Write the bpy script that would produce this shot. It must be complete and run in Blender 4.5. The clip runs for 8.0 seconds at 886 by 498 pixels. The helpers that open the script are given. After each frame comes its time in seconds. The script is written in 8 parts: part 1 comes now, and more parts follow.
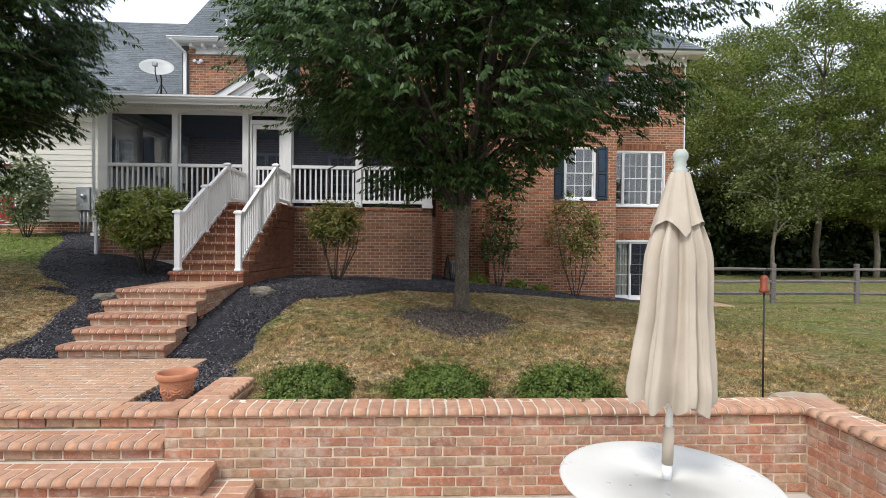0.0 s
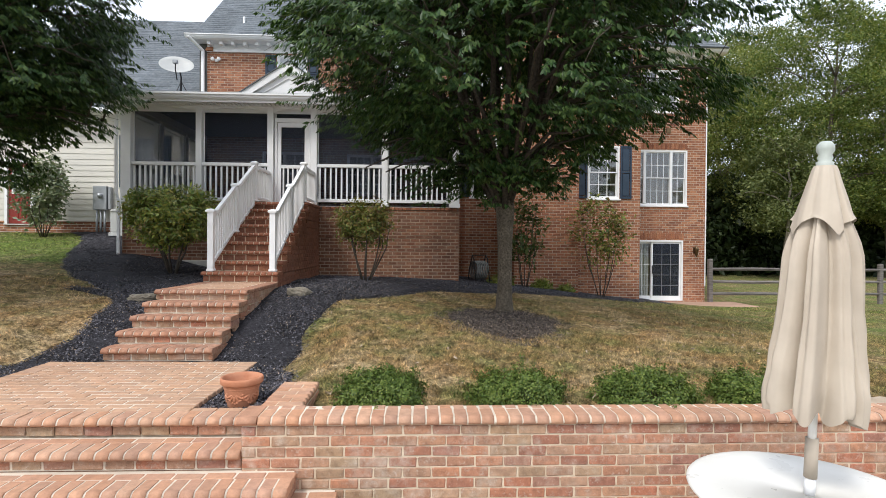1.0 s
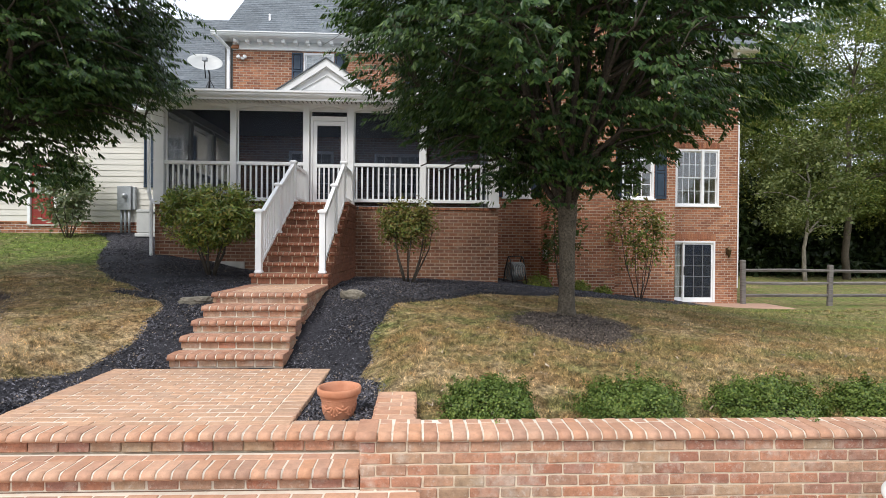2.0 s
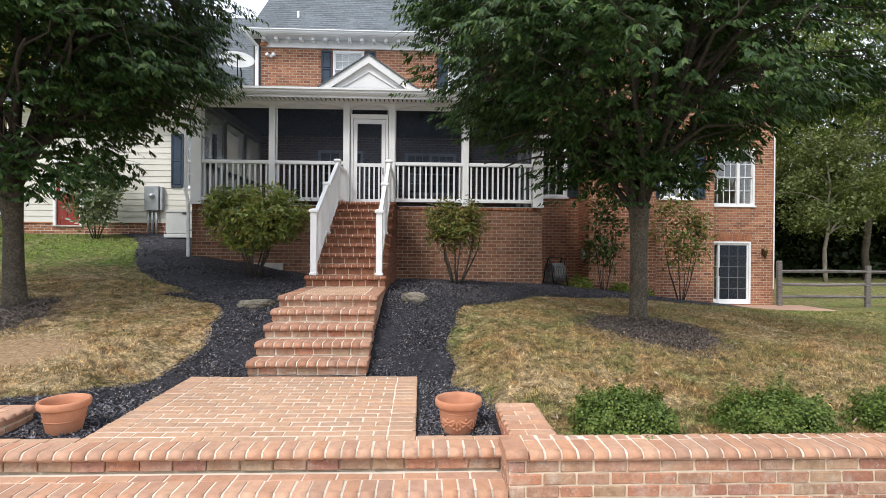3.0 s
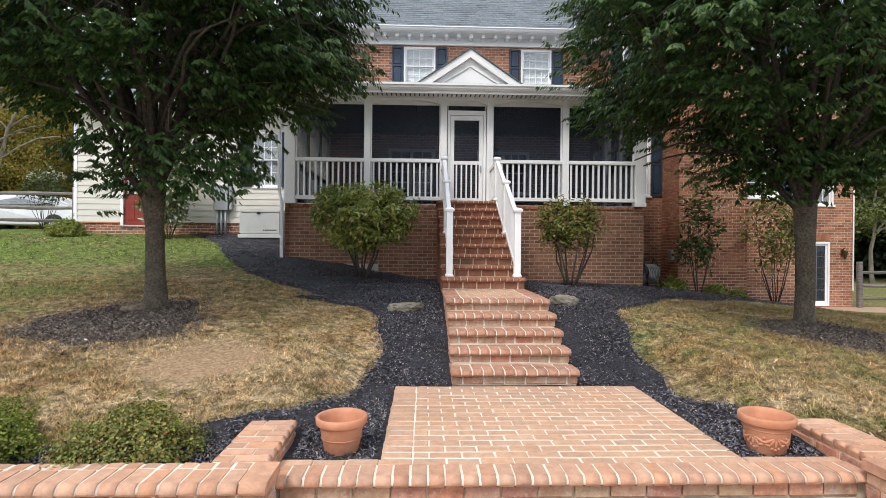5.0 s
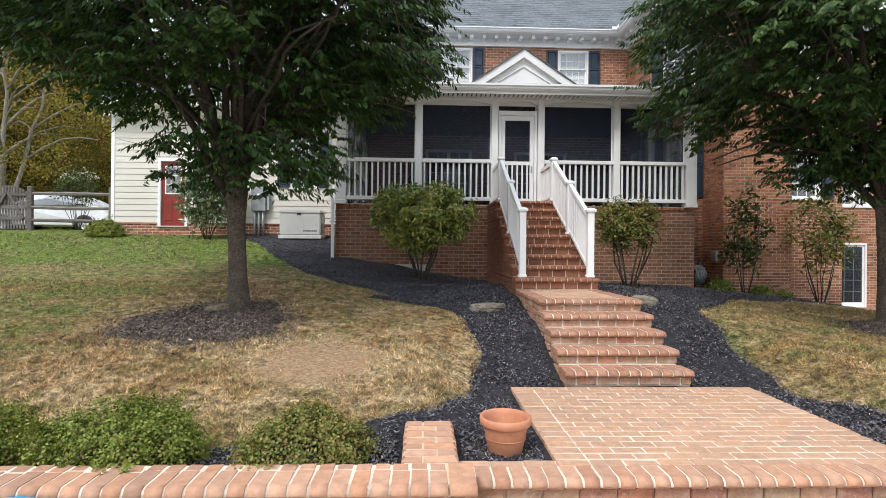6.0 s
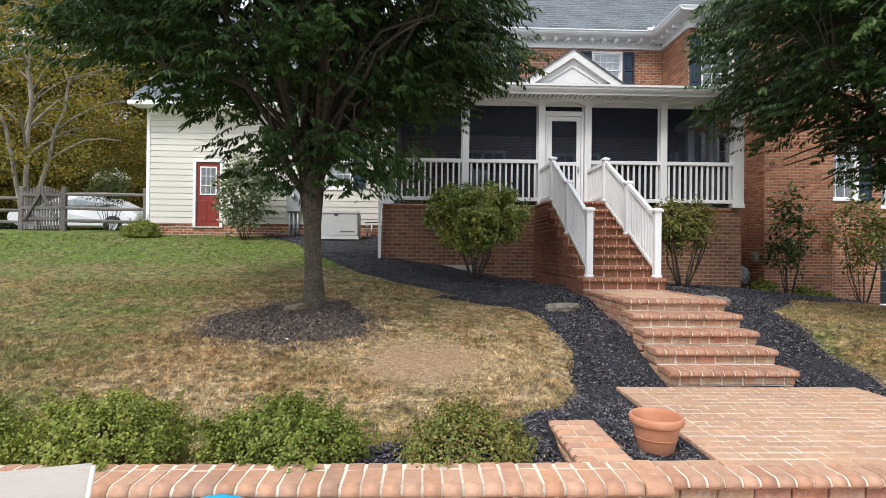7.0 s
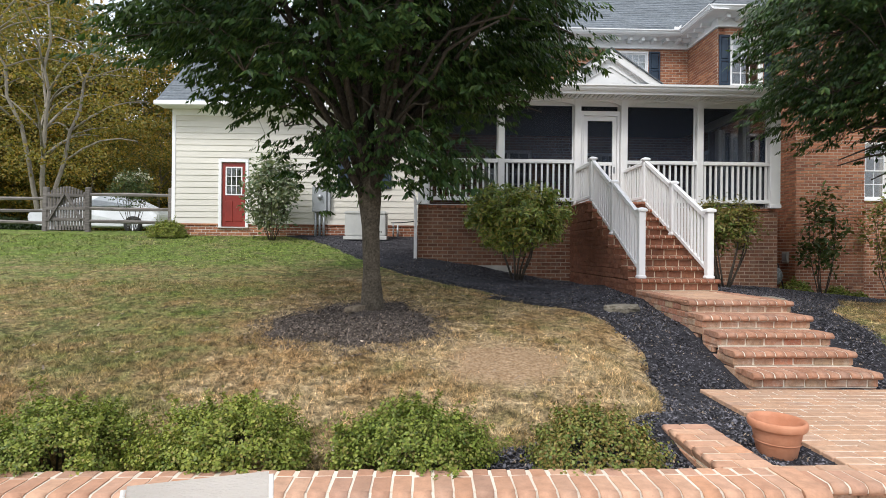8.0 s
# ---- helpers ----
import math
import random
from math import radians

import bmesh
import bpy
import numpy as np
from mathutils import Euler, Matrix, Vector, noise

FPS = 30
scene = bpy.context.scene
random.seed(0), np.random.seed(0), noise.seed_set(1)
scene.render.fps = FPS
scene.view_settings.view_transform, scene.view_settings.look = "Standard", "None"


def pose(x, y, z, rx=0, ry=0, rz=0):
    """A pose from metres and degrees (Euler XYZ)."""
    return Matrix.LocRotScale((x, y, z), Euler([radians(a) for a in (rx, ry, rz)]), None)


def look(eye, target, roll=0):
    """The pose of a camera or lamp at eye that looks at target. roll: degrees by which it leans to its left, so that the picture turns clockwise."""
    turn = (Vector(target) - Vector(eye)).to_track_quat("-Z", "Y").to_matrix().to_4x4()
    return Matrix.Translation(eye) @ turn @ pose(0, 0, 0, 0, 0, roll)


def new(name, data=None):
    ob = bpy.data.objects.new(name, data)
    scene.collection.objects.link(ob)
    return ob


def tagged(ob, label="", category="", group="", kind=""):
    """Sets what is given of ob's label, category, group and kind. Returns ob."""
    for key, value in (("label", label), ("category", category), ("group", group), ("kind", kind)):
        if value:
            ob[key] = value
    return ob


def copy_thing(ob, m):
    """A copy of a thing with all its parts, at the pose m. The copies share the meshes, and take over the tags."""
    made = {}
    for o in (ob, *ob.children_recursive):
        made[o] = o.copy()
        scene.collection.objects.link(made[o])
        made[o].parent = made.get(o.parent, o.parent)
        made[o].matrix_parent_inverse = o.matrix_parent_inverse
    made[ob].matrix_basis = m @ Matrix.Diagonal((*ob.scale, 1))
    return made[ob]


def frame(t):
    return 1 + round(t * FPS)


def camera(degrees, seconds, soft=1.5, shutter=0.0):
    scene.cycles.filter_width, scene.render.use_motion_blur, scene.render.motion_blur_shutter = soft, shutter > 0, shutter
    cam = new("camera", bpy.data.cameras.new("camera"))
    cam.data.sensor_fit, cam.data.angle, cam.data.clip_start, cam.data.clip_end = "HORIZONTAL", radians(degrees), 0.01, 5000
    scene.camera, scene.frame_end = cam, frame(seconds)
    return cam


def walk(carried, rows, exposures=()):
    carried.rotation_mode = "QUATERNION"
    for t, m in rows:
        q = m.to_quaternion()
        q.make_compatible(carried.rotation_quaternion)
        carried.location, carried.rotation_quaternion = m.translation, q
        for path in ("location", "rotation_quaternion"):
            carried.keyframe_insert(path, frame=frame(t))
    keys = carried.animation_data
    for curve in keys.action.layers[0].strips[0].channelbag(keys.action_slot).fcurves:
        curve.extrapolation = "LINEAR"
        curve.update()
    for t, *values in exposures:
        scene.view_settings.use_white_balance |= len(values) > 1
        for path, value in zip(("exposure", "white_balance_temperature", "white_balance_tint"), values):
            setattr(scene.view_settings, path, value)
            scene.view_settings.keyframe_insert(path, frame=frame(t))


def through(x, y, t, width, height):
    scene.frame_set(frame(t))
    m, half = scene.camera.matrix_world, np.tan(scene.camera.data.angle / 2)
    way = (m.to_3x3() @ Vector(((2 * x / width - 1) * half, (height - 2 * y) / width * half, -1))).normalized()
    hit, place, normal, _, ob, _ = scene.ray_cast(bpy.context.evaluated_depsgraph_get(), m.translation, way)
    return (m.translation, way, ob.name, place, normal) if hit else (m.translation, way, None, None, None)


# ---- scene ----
cam = camera(80.3, 8.0, soft=0.4)
PATH = [
    (0, (-0.548, 0.148, 1.391), (-0.463, 2.146, 1.377), 0.5),
    (0.5, (-0.853, 0.246, 1.38), (-0.767, 2.244, 1.367), 0.5),
    (1, (-1.216, 0.371, 1.377), (-1.129, 2.369, 1.364), 0.5),
    (1.5, (-1.652, 0.524, 1.379), (-1.566, 2.523, 1.367), 0.5),
    (3, (-3.078, 1.026, 1.374), (-2.995, 3.024, 1.366), 0.45),
    (3.5, (-3.581, 1.186, 1.368), (-3.502, 3.184, 1.362), 0.45),
    (4, (-4.107, 1.332, 1.372), (-4.032, 3.331, 1.366), 0.45),
    (4.5, (-4.644, 1.42, 1.366), (-4.572, 3.418, 1.359), 0.45),
    (6, (-6.297, 1.561, 1.325), (-6.228, 3.559, 1.325), 0.5),
    (6.5, (-6.828, 1.594, 1.301), (-6.761, 3.593, 1.306), 0.55),
    (7, (-7.29, 1.618, 1.287), (-7.226, 3.617, 1.294), 0.55),
    (7.5, (-7.724, 1.655, 1.279), (-7.663, 3.654, 1.287), 0.55),
    (8, (-8.065, 1.688, 1.296), (-8.001, 3.687, 1.302), 0.5),
]
walk(cam, [(t, look(eye, target, roll)) for t, eye, target, roll in PATH], [(0, 0.14), (1.5, 0.29), (3, 0.36), (8, 0.34)])

# ---- light: bright overcast sky with a weak, wide sun ----
SUN_EL, SUN_AZ = radians(52), radians(215)
world = bpy.data.worlds.new("sky")
scene.world = world
world.use_nodes = True
wn = world.node_tree.nodes
wl = world.node_tree.links
sky = wn.new("ShaderNodeTexSky")
sky.sky_type = "NISHITA"
sky.sun_disc = False
sky.sun_elevation, sky.sun_rotation = SUN_EL, SUN_AZ
sky.air_density, sky.dust_density, sky.ozone_density = 1.0, 3.0, 0.6
veil = wn.new("ShaderNodeMixRGB")
veil.inputs[0].default_value = 0.62
veil.inputs[2].default_value = (11.9, 12.6, 13.9, 1)
wl.new(sky.outputs[0], veil.inputs[1])
wl.new(veil.outputs[0], wn["Background"].inputs[0])
wn["Background"].inputs[1].default_value = 0.125
sun_data = bpy.data.lights.new("sun", "SUN")
sun_data.energy, sun_data.angle, sun_data.color = 1.9, radians(14), (1.0, 0.97, 0.93)
sun = new("sun", sun_data)
sun_dir = Vector((math.sin(SUN_AZ) * math.cos(SUN_EL), math.cos(SUN_AZ) * math.cos(SUN_EL), math.sin(SUN_EL)))
sun.matrix_world = look(sun_dir * 60, (0, 0, 0))
# ---- materials ----
def shader(name):
    m = bpy.data.materials.new(name)
    m.use_nodes = True
    nt = m.node_tree
    return m, nt, nt.nodes["Principled BSDF"]


def noise_tex(nt, scale, detail=4.0, rough=0.55, stretch=None):
    geo = nt.nodes.new("ShaderNodeNewGeometry")
    n = nt.nodes.new("ShaderNodeTexNoise")
    n.inputs["Scale"].default_value = scale
    n.inputs["Detail"].default_value = detail
    n.inputs["Roughness"].default_value = rough
    if stretch:
        mp = nt.nodes.new("ShaderNodeMapping")
        mp.inputs["Scale"].default_value = stretch
        nt.links.new(geo.outputs["Position"], mp.inputs["Vector"])
        nt.links.new(mp.outputs[0], n.inputs["Vector"])
    else:
        nt.links.new(geo.outputs["Position"], n.inputs["Vector"])
    return n.outputs["Fac"]


def ramp(nt, fac, stops, mode="LINEAR"):
    r = nt.nodes.new("ShaderNodeValToRGB")
    r.color_ramp.interpolation = mode
    el = r.color_ramp.elements
    while len(el) < len(stops):
        el.new(0.5)
    for e, (p, c) in zip(el, stops):
        e.position = p
        e.color = (*c, 1) if len(c) == 3 else c
    nt.links.new(fac, r.inputs[0])
    return r.outputs[0]


def mix(nt, fac, a, b, kind="MIX"):
    m = nt.nodes.new("ShaderNodeMixRGB")
    m.blend_type = kind
    for sock, v in zip(m.inputs, (fac, a, b)):
        if isinstance(v, (int, float)):
            sock.default_value = v if sock.type == "VALUE" else (v, v, v, 1)
        elif isinstance(v, tuple):
            sock.default_value = (*v, 1)
        else:
            nt.links.new(v, sock)
    return m.outputs[0]


def bump(nt, bsdf, height, strength, dist=0.01):
    b = nt.nodes.new("ShaderNodeBump")
    b.inputs["Strength"].default_value = strength
    b.inputs["Distance"].default_value = dist
    nt.links.new(height, b.inputs["Height"])
    nt.links.new(b.outputs[0], bsdf.inputs["Normal"])


def rnd(nt, per):
    if per == "object":
        return nt.nodes.new("ShaderNodeObjectInfo").outputs["Random"]
    return nt.nodes.new("ShaderNodeNewGeometry").outputs["Random Per Island"]


def grey(v):
    return (v, v, v)


def surf(name, c1, c2, scale=6.0, rough=0.8, relief=0.25, fine=70.0, big=0.5, bigvar=0.18, metal=0.0, spec=0.4, per=None, vary=0.15, stretch=None, dist=0.01):
    """Two colours mixed by a noise, drifted at a larger scale, with fine relief."""
    m, nt, b = shader(name)
    fac = ramp(nt, noise_tex(nt, scale, 5, 0.6, stretch), [(0.32, grey(0)), (0.68, grey(1))])
    col = mix(nt, fac, c1, c2)
    drift = ramp(nt, noise_tex(nt, big, 3), [(0.25, grey(1 - bigvar)), (0.75, grey(1 + bigvar))])
    col = mix(nt, 1.0, col, drift, "MULTIPLY")
    if per:
        col = mix(nt, 1.0, col, ramp(nt, rnd(nt, per), [(0, grey(1 - vary)), (1, grey(1 + vary))]), "MULTIPLY")
    nt.links.new(col, b.inputs["Base Color"])
    rf = ramp(nt, noise_tex(nt, scale * 2.3, 3), [(0.3, grey(max(0.02, rough - 0.1))), (0.7, grey(min(1, rough + 0.1)))])
    nt.links.new(rf, b.inputs["Roughness"])
    b.inputs["Metallic"].default_value = metal
    b.inputs["Specular IOR Level"].default_value = spec
    if relief:
        bump(nt, b, noise_tex(nt, fine, 4, 0.6, stretch), relief, dist)
    return m


def brick_mat(name, tones, per, bloom=0.25, speck=0.5, mottle=0.36, scorch=0.36):
    """Fired clay: a tone for each brick, mottled, with pale lime bloom and dark specks."""
    m, nt, b = shader(name)
    n = len(tones)
    col = ramp(nt, rnd(nt, per), [(i / max(1, n - 1), c) for i, c in enumerate(tones)])
    mott = ramp(nt, noise_tex(nt, 17, 6, 0.72), [(0.28, grey(1 - mottle)), (0.5, grey(1.0)), (0.72, grey(1 + mottle * 0.85))])
    col = mix(nt, 1.0, col, mott, "MULTIPLY")
    burn = ramp(nt, noise_tex(nt, 7.5, 4, 0.6), [(0.5, grey(0)), (0.72, grey(scorch))])
    col = mix(nt, burn, col, (0.19, 0.10, 0.072))
    lime = ramp(nt, noise_tex(nt, 5.5, 6, 0.72), [(0.5, grey(0)), (0.72, grey(bloom))])
    col = mix(nt, lime, col, (0.57, 0.51, 0.43))
    smear = ramp(nt, noise_tex(nt, 33, 4, 0.7), [(0.56, grey(0)), (0.7, grey(bloom * 0.9))])
    col = mix(nt, smear, col, (0.58, 0.50, 0.43))
    dark = ramp(nt, noise_tex(nt, 95, 3, 0.6), [(0.6, grey(0)), (0.74, grey(speck))])
    col = mix(nt, dark, col, (0.10, 0.06, 0.045))
    drift = ramp(nt, noise_tex(nt, 0.7, 3), [(0.3, grey(0.84)), (0.7, grey(1.12))])
    col = mix(nt, 1.0, col, drift, "MULTIPLY")
    nt.links.new(col, b.inputs["Base Color"])
    b.inputs["Roughness"].default_value = 0.88
    b.inputs["Specular IOR Level"].default_value = 0.25
    bump(nt, b, noise_tex(nt, 120, 5, 0.7), 0.45, 0.006)
    return m


def leaf_mat(name, tones, through=0.3, rough=0.5, gloss=0.25):
    """Leaf with a tone of its own each and some light passing through."""
    m, nt, b = shader(name)
    n = len(tones)
    col = ramp(nt, rnd(nt, "island"), [(i / max(1, n - 1), c) for i, c in enumerate(tones)])
    drift = ramp(nt, noise_tex(nt, 0.9, 3), [(0.3, (0.82, 0.86, 0.8)), (0.7, (1.2, 1.14, 1.05))])
    col = mix(nt, 1.0, col, drift, "MULTIPLY")
    nt.links.new(col, b.inputs["Base Color"])
    b.inputs["Roughness"].default_value = rough
    b.inputs["Specular IOR Level"].default_value = gloss
    tr = nt.nodes.new("ShaderNodeBsdfTranslucent")
    nt.links.new(mix(nt, 1.0, col, (1.15, 1.25, 0.6), "MULTIPLY"), tr.inputs[0])
    ms = nt.nodes.new("ShaderNodeMixShader")
    ms.inputs[0].default_value = through
    nt.links.new(b.outputs[0], ms.inputs[1])
    nt.links.new(tr.outputs[0], ms.inputs[2])
    nt.links.new(ms.outputs[0], nt.nodes["Material Output"].inputs[0])
    return m


def lawn_colour(nt):
    """Drought-worn turf: straw and green in patches, greener up by the garage and out on the far lawn."""
    geo = nt.nodes.new("ShaderNodeNewGeometry")
    sep = nt.nodes.new("ShaderNodeSeparateXYZ")
    nt.links.new(geo.outputs["Position"], sep.inputs[0])

    def span(sock, a, b):
        r = nt.nodes.new("ShaderNodeMapRange")
        r.interpolation_type = "SMOOTHSTEP"
        r.inputs["From Min"].default_value, r.inputs["From Max"].default_value = a, b
        nt.links.new(sock, r.inputs["Value"])
        return r.outputs[0]

    def calc(op, a, b):
        c = nt.nodes.new("ShaderNodeMath")
        c.operation = op
        for s, v in zip(c.inputs, (a, b)):
            if isinstance(v, (int, float)):
                s.default_value = v
            else:
                nt.links.new(v, s)
        return c.outputs[0]

    x, y = sep.outputs[0], sep.outputs[1]
    north = span(y, 10.5, 13.0)
    west = span(calc("MULTIPLY", x, -1.0), 7.5, 9.5)
    east = span(calc("ADD", x, calc("MULTIPLY", y, 0.35)), 6.0, 10.0)
    sage = calc("MULTIPLY", span(calc("SUBTRACT", calc("MULTIPLY", y, 0.25), x), 11.6, 13.6), span(y, 5.2, 7.5))
    lush = calc("MAXIMUM", calc("MAXIMUM", calc("MULTIPLY", north, west), calc("MULTIPLY", sage, 0.42)), calc("MULTIPLY", east, 0.56))
    patch = calc("ADD", calc("MULTIPLY", noise_tex(nt, 0.8, 4, 0.62), 0.80), calc("MULTIPLY", noise_tex(nt, 3.2, 4, 0.65), 0.62))
    patch = calc("SUBTRACT", patch, 0.175)
    green = calc("ADD", patch, calc("MULTIPLY", lush, 0.31))
    hub = nt.nodes.new("ShaderNodeVectorMath")
    hub.operation = "DISTANCE"
    nt.links.new(geo.outputs["Position"], hub.inputs[0])
    hub.inputs[1].default_value = (-7.9, 7.3, 0.3)
    green = calc("SUBTRACT", green, calc("MULTIPLY", calc("SUBTRACT", 1.0, span(hub.outputs["Value"], 1.6, 3.5)), 0.135))
    col = ramp(nt, green, [(0.36, (0.50, 0.385, 0.228)), (0.48, (0.355, 0.272, 0.143)), (0.58, (0.272, 0.232, 0.106)), (0.70, (0.215, 0.222, 0.088)), (0.90, (0.16, 0.22, 0.05))])
    brown = ramp(nt, noise_tex(nt, 1.7, 5, 0.68), [(0.46, grey(0)), (0.62, grey(0.75))])
    col = mix(nt, calc("MULTIPLY", brown, calc("SUBTRACT", 1.0, lush)), col, (0.335, 0.212, 0.10))
    fleck = ramp(nt, noise_tex(nt, 9.0, 5, 0.7), [(0.36, grey(0.42)), (0.5, grey(0.98)), (0.66, grey(1.6))])
    col = mix(nt, 1.0, col, fleck, "MULTIPLY")
    grain = ramp(nt, noise_tex(nt, 26.0, 4, 0.7), [(0.36, grey(0.48)), (0.64, grey(1.5))])
    col = mix(nt, 1.0, col, grain, "MULTIPLY")
    bare_geo = nt.nodes.new("ShaderNodeVectorMath")
    bare_geo.operation = "DISTANCE"
    flat = nt.nodes.new("ShaderNodeCombineXYZ")
    nt.links.new(x, flat.inputs[0])
    nt.links.new(calc("MULTIPLY", y, 0.75), flat.inputs[1])
    nt.links.new(flat.outputs[0], bare_geo.inputs[0])
    bare_geo.inputs[1].default_value = (-7.3, 6.62 * 0.75, 0)
    d = calc("ADD", bare_geo.outputs["Value"], calc("MULTIPLY", noise_tex(nt, 2.6, 5, 0.7), 0.80))
    bare = calc("SUBTRACT", 1.0, span(d, 0.68, 1.08))
    return mix(nt, bare, col, mix(nt, ramp(nt, noise_tex(nt, 22.0, 5, 0.7), [(0.35, grey(0)), (0.65, grey(1))]), (0.40, 0.255, 0.14), (0.62, 0.44, 0.28))), bare, calc


M = {}
M["mortar"] = surf("mortar", (0.57, 0.465, 0.345), (0.70, 0.59, 0.45), 9, 0.95, 0.4, 160)
M["mortar_pale"] = surf("mortar_pale", (0.64, 0.56, 0.455), (0.75, 0.68, 0.575), 9, 0.95, 0.4, 160)
M["mortar_house"] = surf("mortar_house", (0.46, 0.365, 0.28), (0.57, 0.465, 0.365), 9, 0.95, 0.4, 160)
# porch mortar darkened for the shade on that wall
M["mortar_porch_shaded"] = surf("mortar_porch_shaded", (0.34, 0.26, 0.195), (0.45, 0.355, 0.275), 5, 0.95, 0.4, 160)
NEAR = [(0.31, 0.145, 0.10), (0.43, 0.19, 0.115), (0.37, 0.235, 0.16), (0.47, 0.22, 0.13), (0.36, 0.26, 0.17), (0.41, 0.165, 0.10), (0.45, 0.29, 0.19), (0.35, 0.175, 0.13), (0.40, 0.27, 0.165)]
CAP = [(0.42, 0.225, 0.145), (0.53, 0.30, 0.19), (0.45, 0.26, 0.18), (0.56, 0.34, 0.225), (0.41, 0.245, 0.17), (0.51, 0.27, 0.16)]
PAVE = [(0.48, 0.295, 0.19), (0.54, 0.345, 0.23), (0.44, 0.29, 0.20), (0.54, 0.325, 0.205), (0.47, 0.305, 0.215)]
STEP = [(0.37, 0.185, 0.115), (0.42, 0.215, 0.135), (0.34, 0.18, 0.12), (0.45, 0.24, 0.155), (0.39, 0.205, 0.13)]
HOUSE = [(0.20, 0.075, 0.046), (0.385, 0.16, 0.083), (0.29, 0.115, 0.068), (0.47, 0.22, 0.118), (0.25, 0.10, 0.058), (0.41, 0.175, 0.09)]
STAIR = [(0.19, 0.078, 0.046), (0.26, 0.105, 0.06), (0.22, 0.094, 0.058), (0.29, 0.125, 0.07)]
# porch brick: browner than HOUSE, and darkened for the shade on the wall
PORCH_SHADED = [(0.15, 0.062, 0.037), (0.25, 0.105, 0.059), (0.18, 0.083, 0.052), (0.29, 0.135, 0.075), (0.21, 0.087, 0.05)]
NOSE = [(0.27, 0.105, 0.06), (0.33, 0.135, 0.078), (0.29, 0.12, 0.075)]
M["brick"] = brick_mat("garden_brick", NEAR, "object", 0.58)
M["cap"] = brick_mat("bullnose_brick", CAP, "object", 0.07, 0.3, 0.2, 0.2)
M["step_cap"] = brick_mat("step_nosing_brick", STEP, "object", 0.22, 0.35)
M["paver"] = brick_mat("paving_brick", PAVE, "object", 0.12, 0.3, 0.2, 0.16)
M["house_brick"] = brick_mat("house_brick", HOUSE, "object", 0.07)
M["house_brick_far"] = brick_mat("house_brick_joined", HOUSE, "island", 0.07)
M["brick_far"] = brick_mat("garden_brick_joined", NEAR, "island", 0.58)
M["stair_brick"] = brick_mat("stair_brick", STAIR, "object", 0.08)
M["stair_brick_far"] = brick_mat("stair_brick_joined", STAIR, "island", 0.08)
M["nose_brick"] = brick_mat("stair_nosing_brick", NOSE, "object", 0.08, 0.3)
M["porch_brick_shaded"] = brick_mat("porch_brick_shaded", PORCH_SHADED, "object", 0.22)
M["porch_brick_shaded_far"] = brick_mat("porch_brick_shaded_joined", PORCH_SHADED, "island", 0.22)
M["white"] = surf("white_paint", (0.82, 0.83, 0.84), (0.88, 0.885, 0.885), 3, 0.45, 0.05, 40, bigvar=0.06)
M["siding"] = surf("cream_siding", (0.62, 0.60, 0.535), (0.69, 0.665, 0.60), 2.2, 0.6, 0.12, 30, bigvar=0.06, per="object", vary=0.04, stretch=(0.4, 1, 4))
M["shutter"] = surf("blue_shutter", (0.018, 0.034, 0.058), (0.028, 0.05, 0.08), 5, 0.5, 0.1, 50)
M["red_paint"] = surf("red_door_paint", (0.22, 0.022, 0.014), (0.27, 0.03, 0.019), 3, 0.4, 0.08, 40)
M["shingle"] = surf("grey_shingle", (0.095, 0.112, 0.128), (0.165, 0.185, 0.20), 11, 0.95, 0.6, 220, big=0.6, bigvar=0.16, per="island", vary=0.15)
M["dark"] = surf("slot_shade_dark", (0.05, 0.045, 0.04), (0.07, 0.062, 0.055), 2, 0.9, 0.1, 30)
# plaster darkened so the rooms look dim: their shade is in the colour
M["shaded_plaster"] = surf("shaded_interior_wall", (0.10, 0.10, 0.095), (0.14, 0.135, 0.125), 2, 0.9, 0.1, 30)
M["blind"] = surf("white_blind", (0.70, 0.71, 0.72), (0.78, 0.78, 0.78), 2, 0.8, 0.1, 30)
# grey-blue for panes: the glass's sky reflection put into a colour
M["pane_sheen"] = surf("grey_pane_sheen", (0.34, 0.37, 0.40), (0.40, 0.43, 0.46), 2, 0.8, 0.1, 30)
M["boards"] = surf("porch_boards", (0.17, 0.17, 0.17), (0.23, 0.23, 0.225), 4, 0.7, 0.2, 40)
# ceiling boards in dark blue-grey: the porch's shade is put into the colour
M["shaded_boards"] = surf("shaded_ceiling_boards", (0.06, 0.072, 0.092), (0.085, 0.098, 0.12), 4, 0.7, 0.15, 40)
M["metal"] = surf("grey_metal", (0.33, 0.35, 0.37), (0.42, 0.44, 0.46), 4, 0.45, 0.08, 60, metal=0.5)
M["beige_metal"] = surf("pale_grey_enamel", (0.46, 0.47, 0.46), (0.54, 0.55, 0.53), 3, 0.45, 0.05, 40)
M["finial"] = surf("grey_green_resin", (0.36, 0.40, 0.37), (0.45, 0.49, 0.45), 6, 0.5, 0.1, 50)
M["black"] = surf("black_metal", (0.012, 0.012, 0.013), (0.028, 0.028, 0.03), 8, 0.5, 0.1, 60)
M["rubber"] = surf("hose_rubber", (0.10, 0.105, 0.10), (0.34, 0.35, 0.33), 9, 0.5, 0.1, 60)
M["terracotta"] = surf("terracotta", (0.44, 0.18, 0.095), (0.54, 0.255, 0.15), 7, 0.85, 0.25, 90, big=2.5, bigvar=0.15)
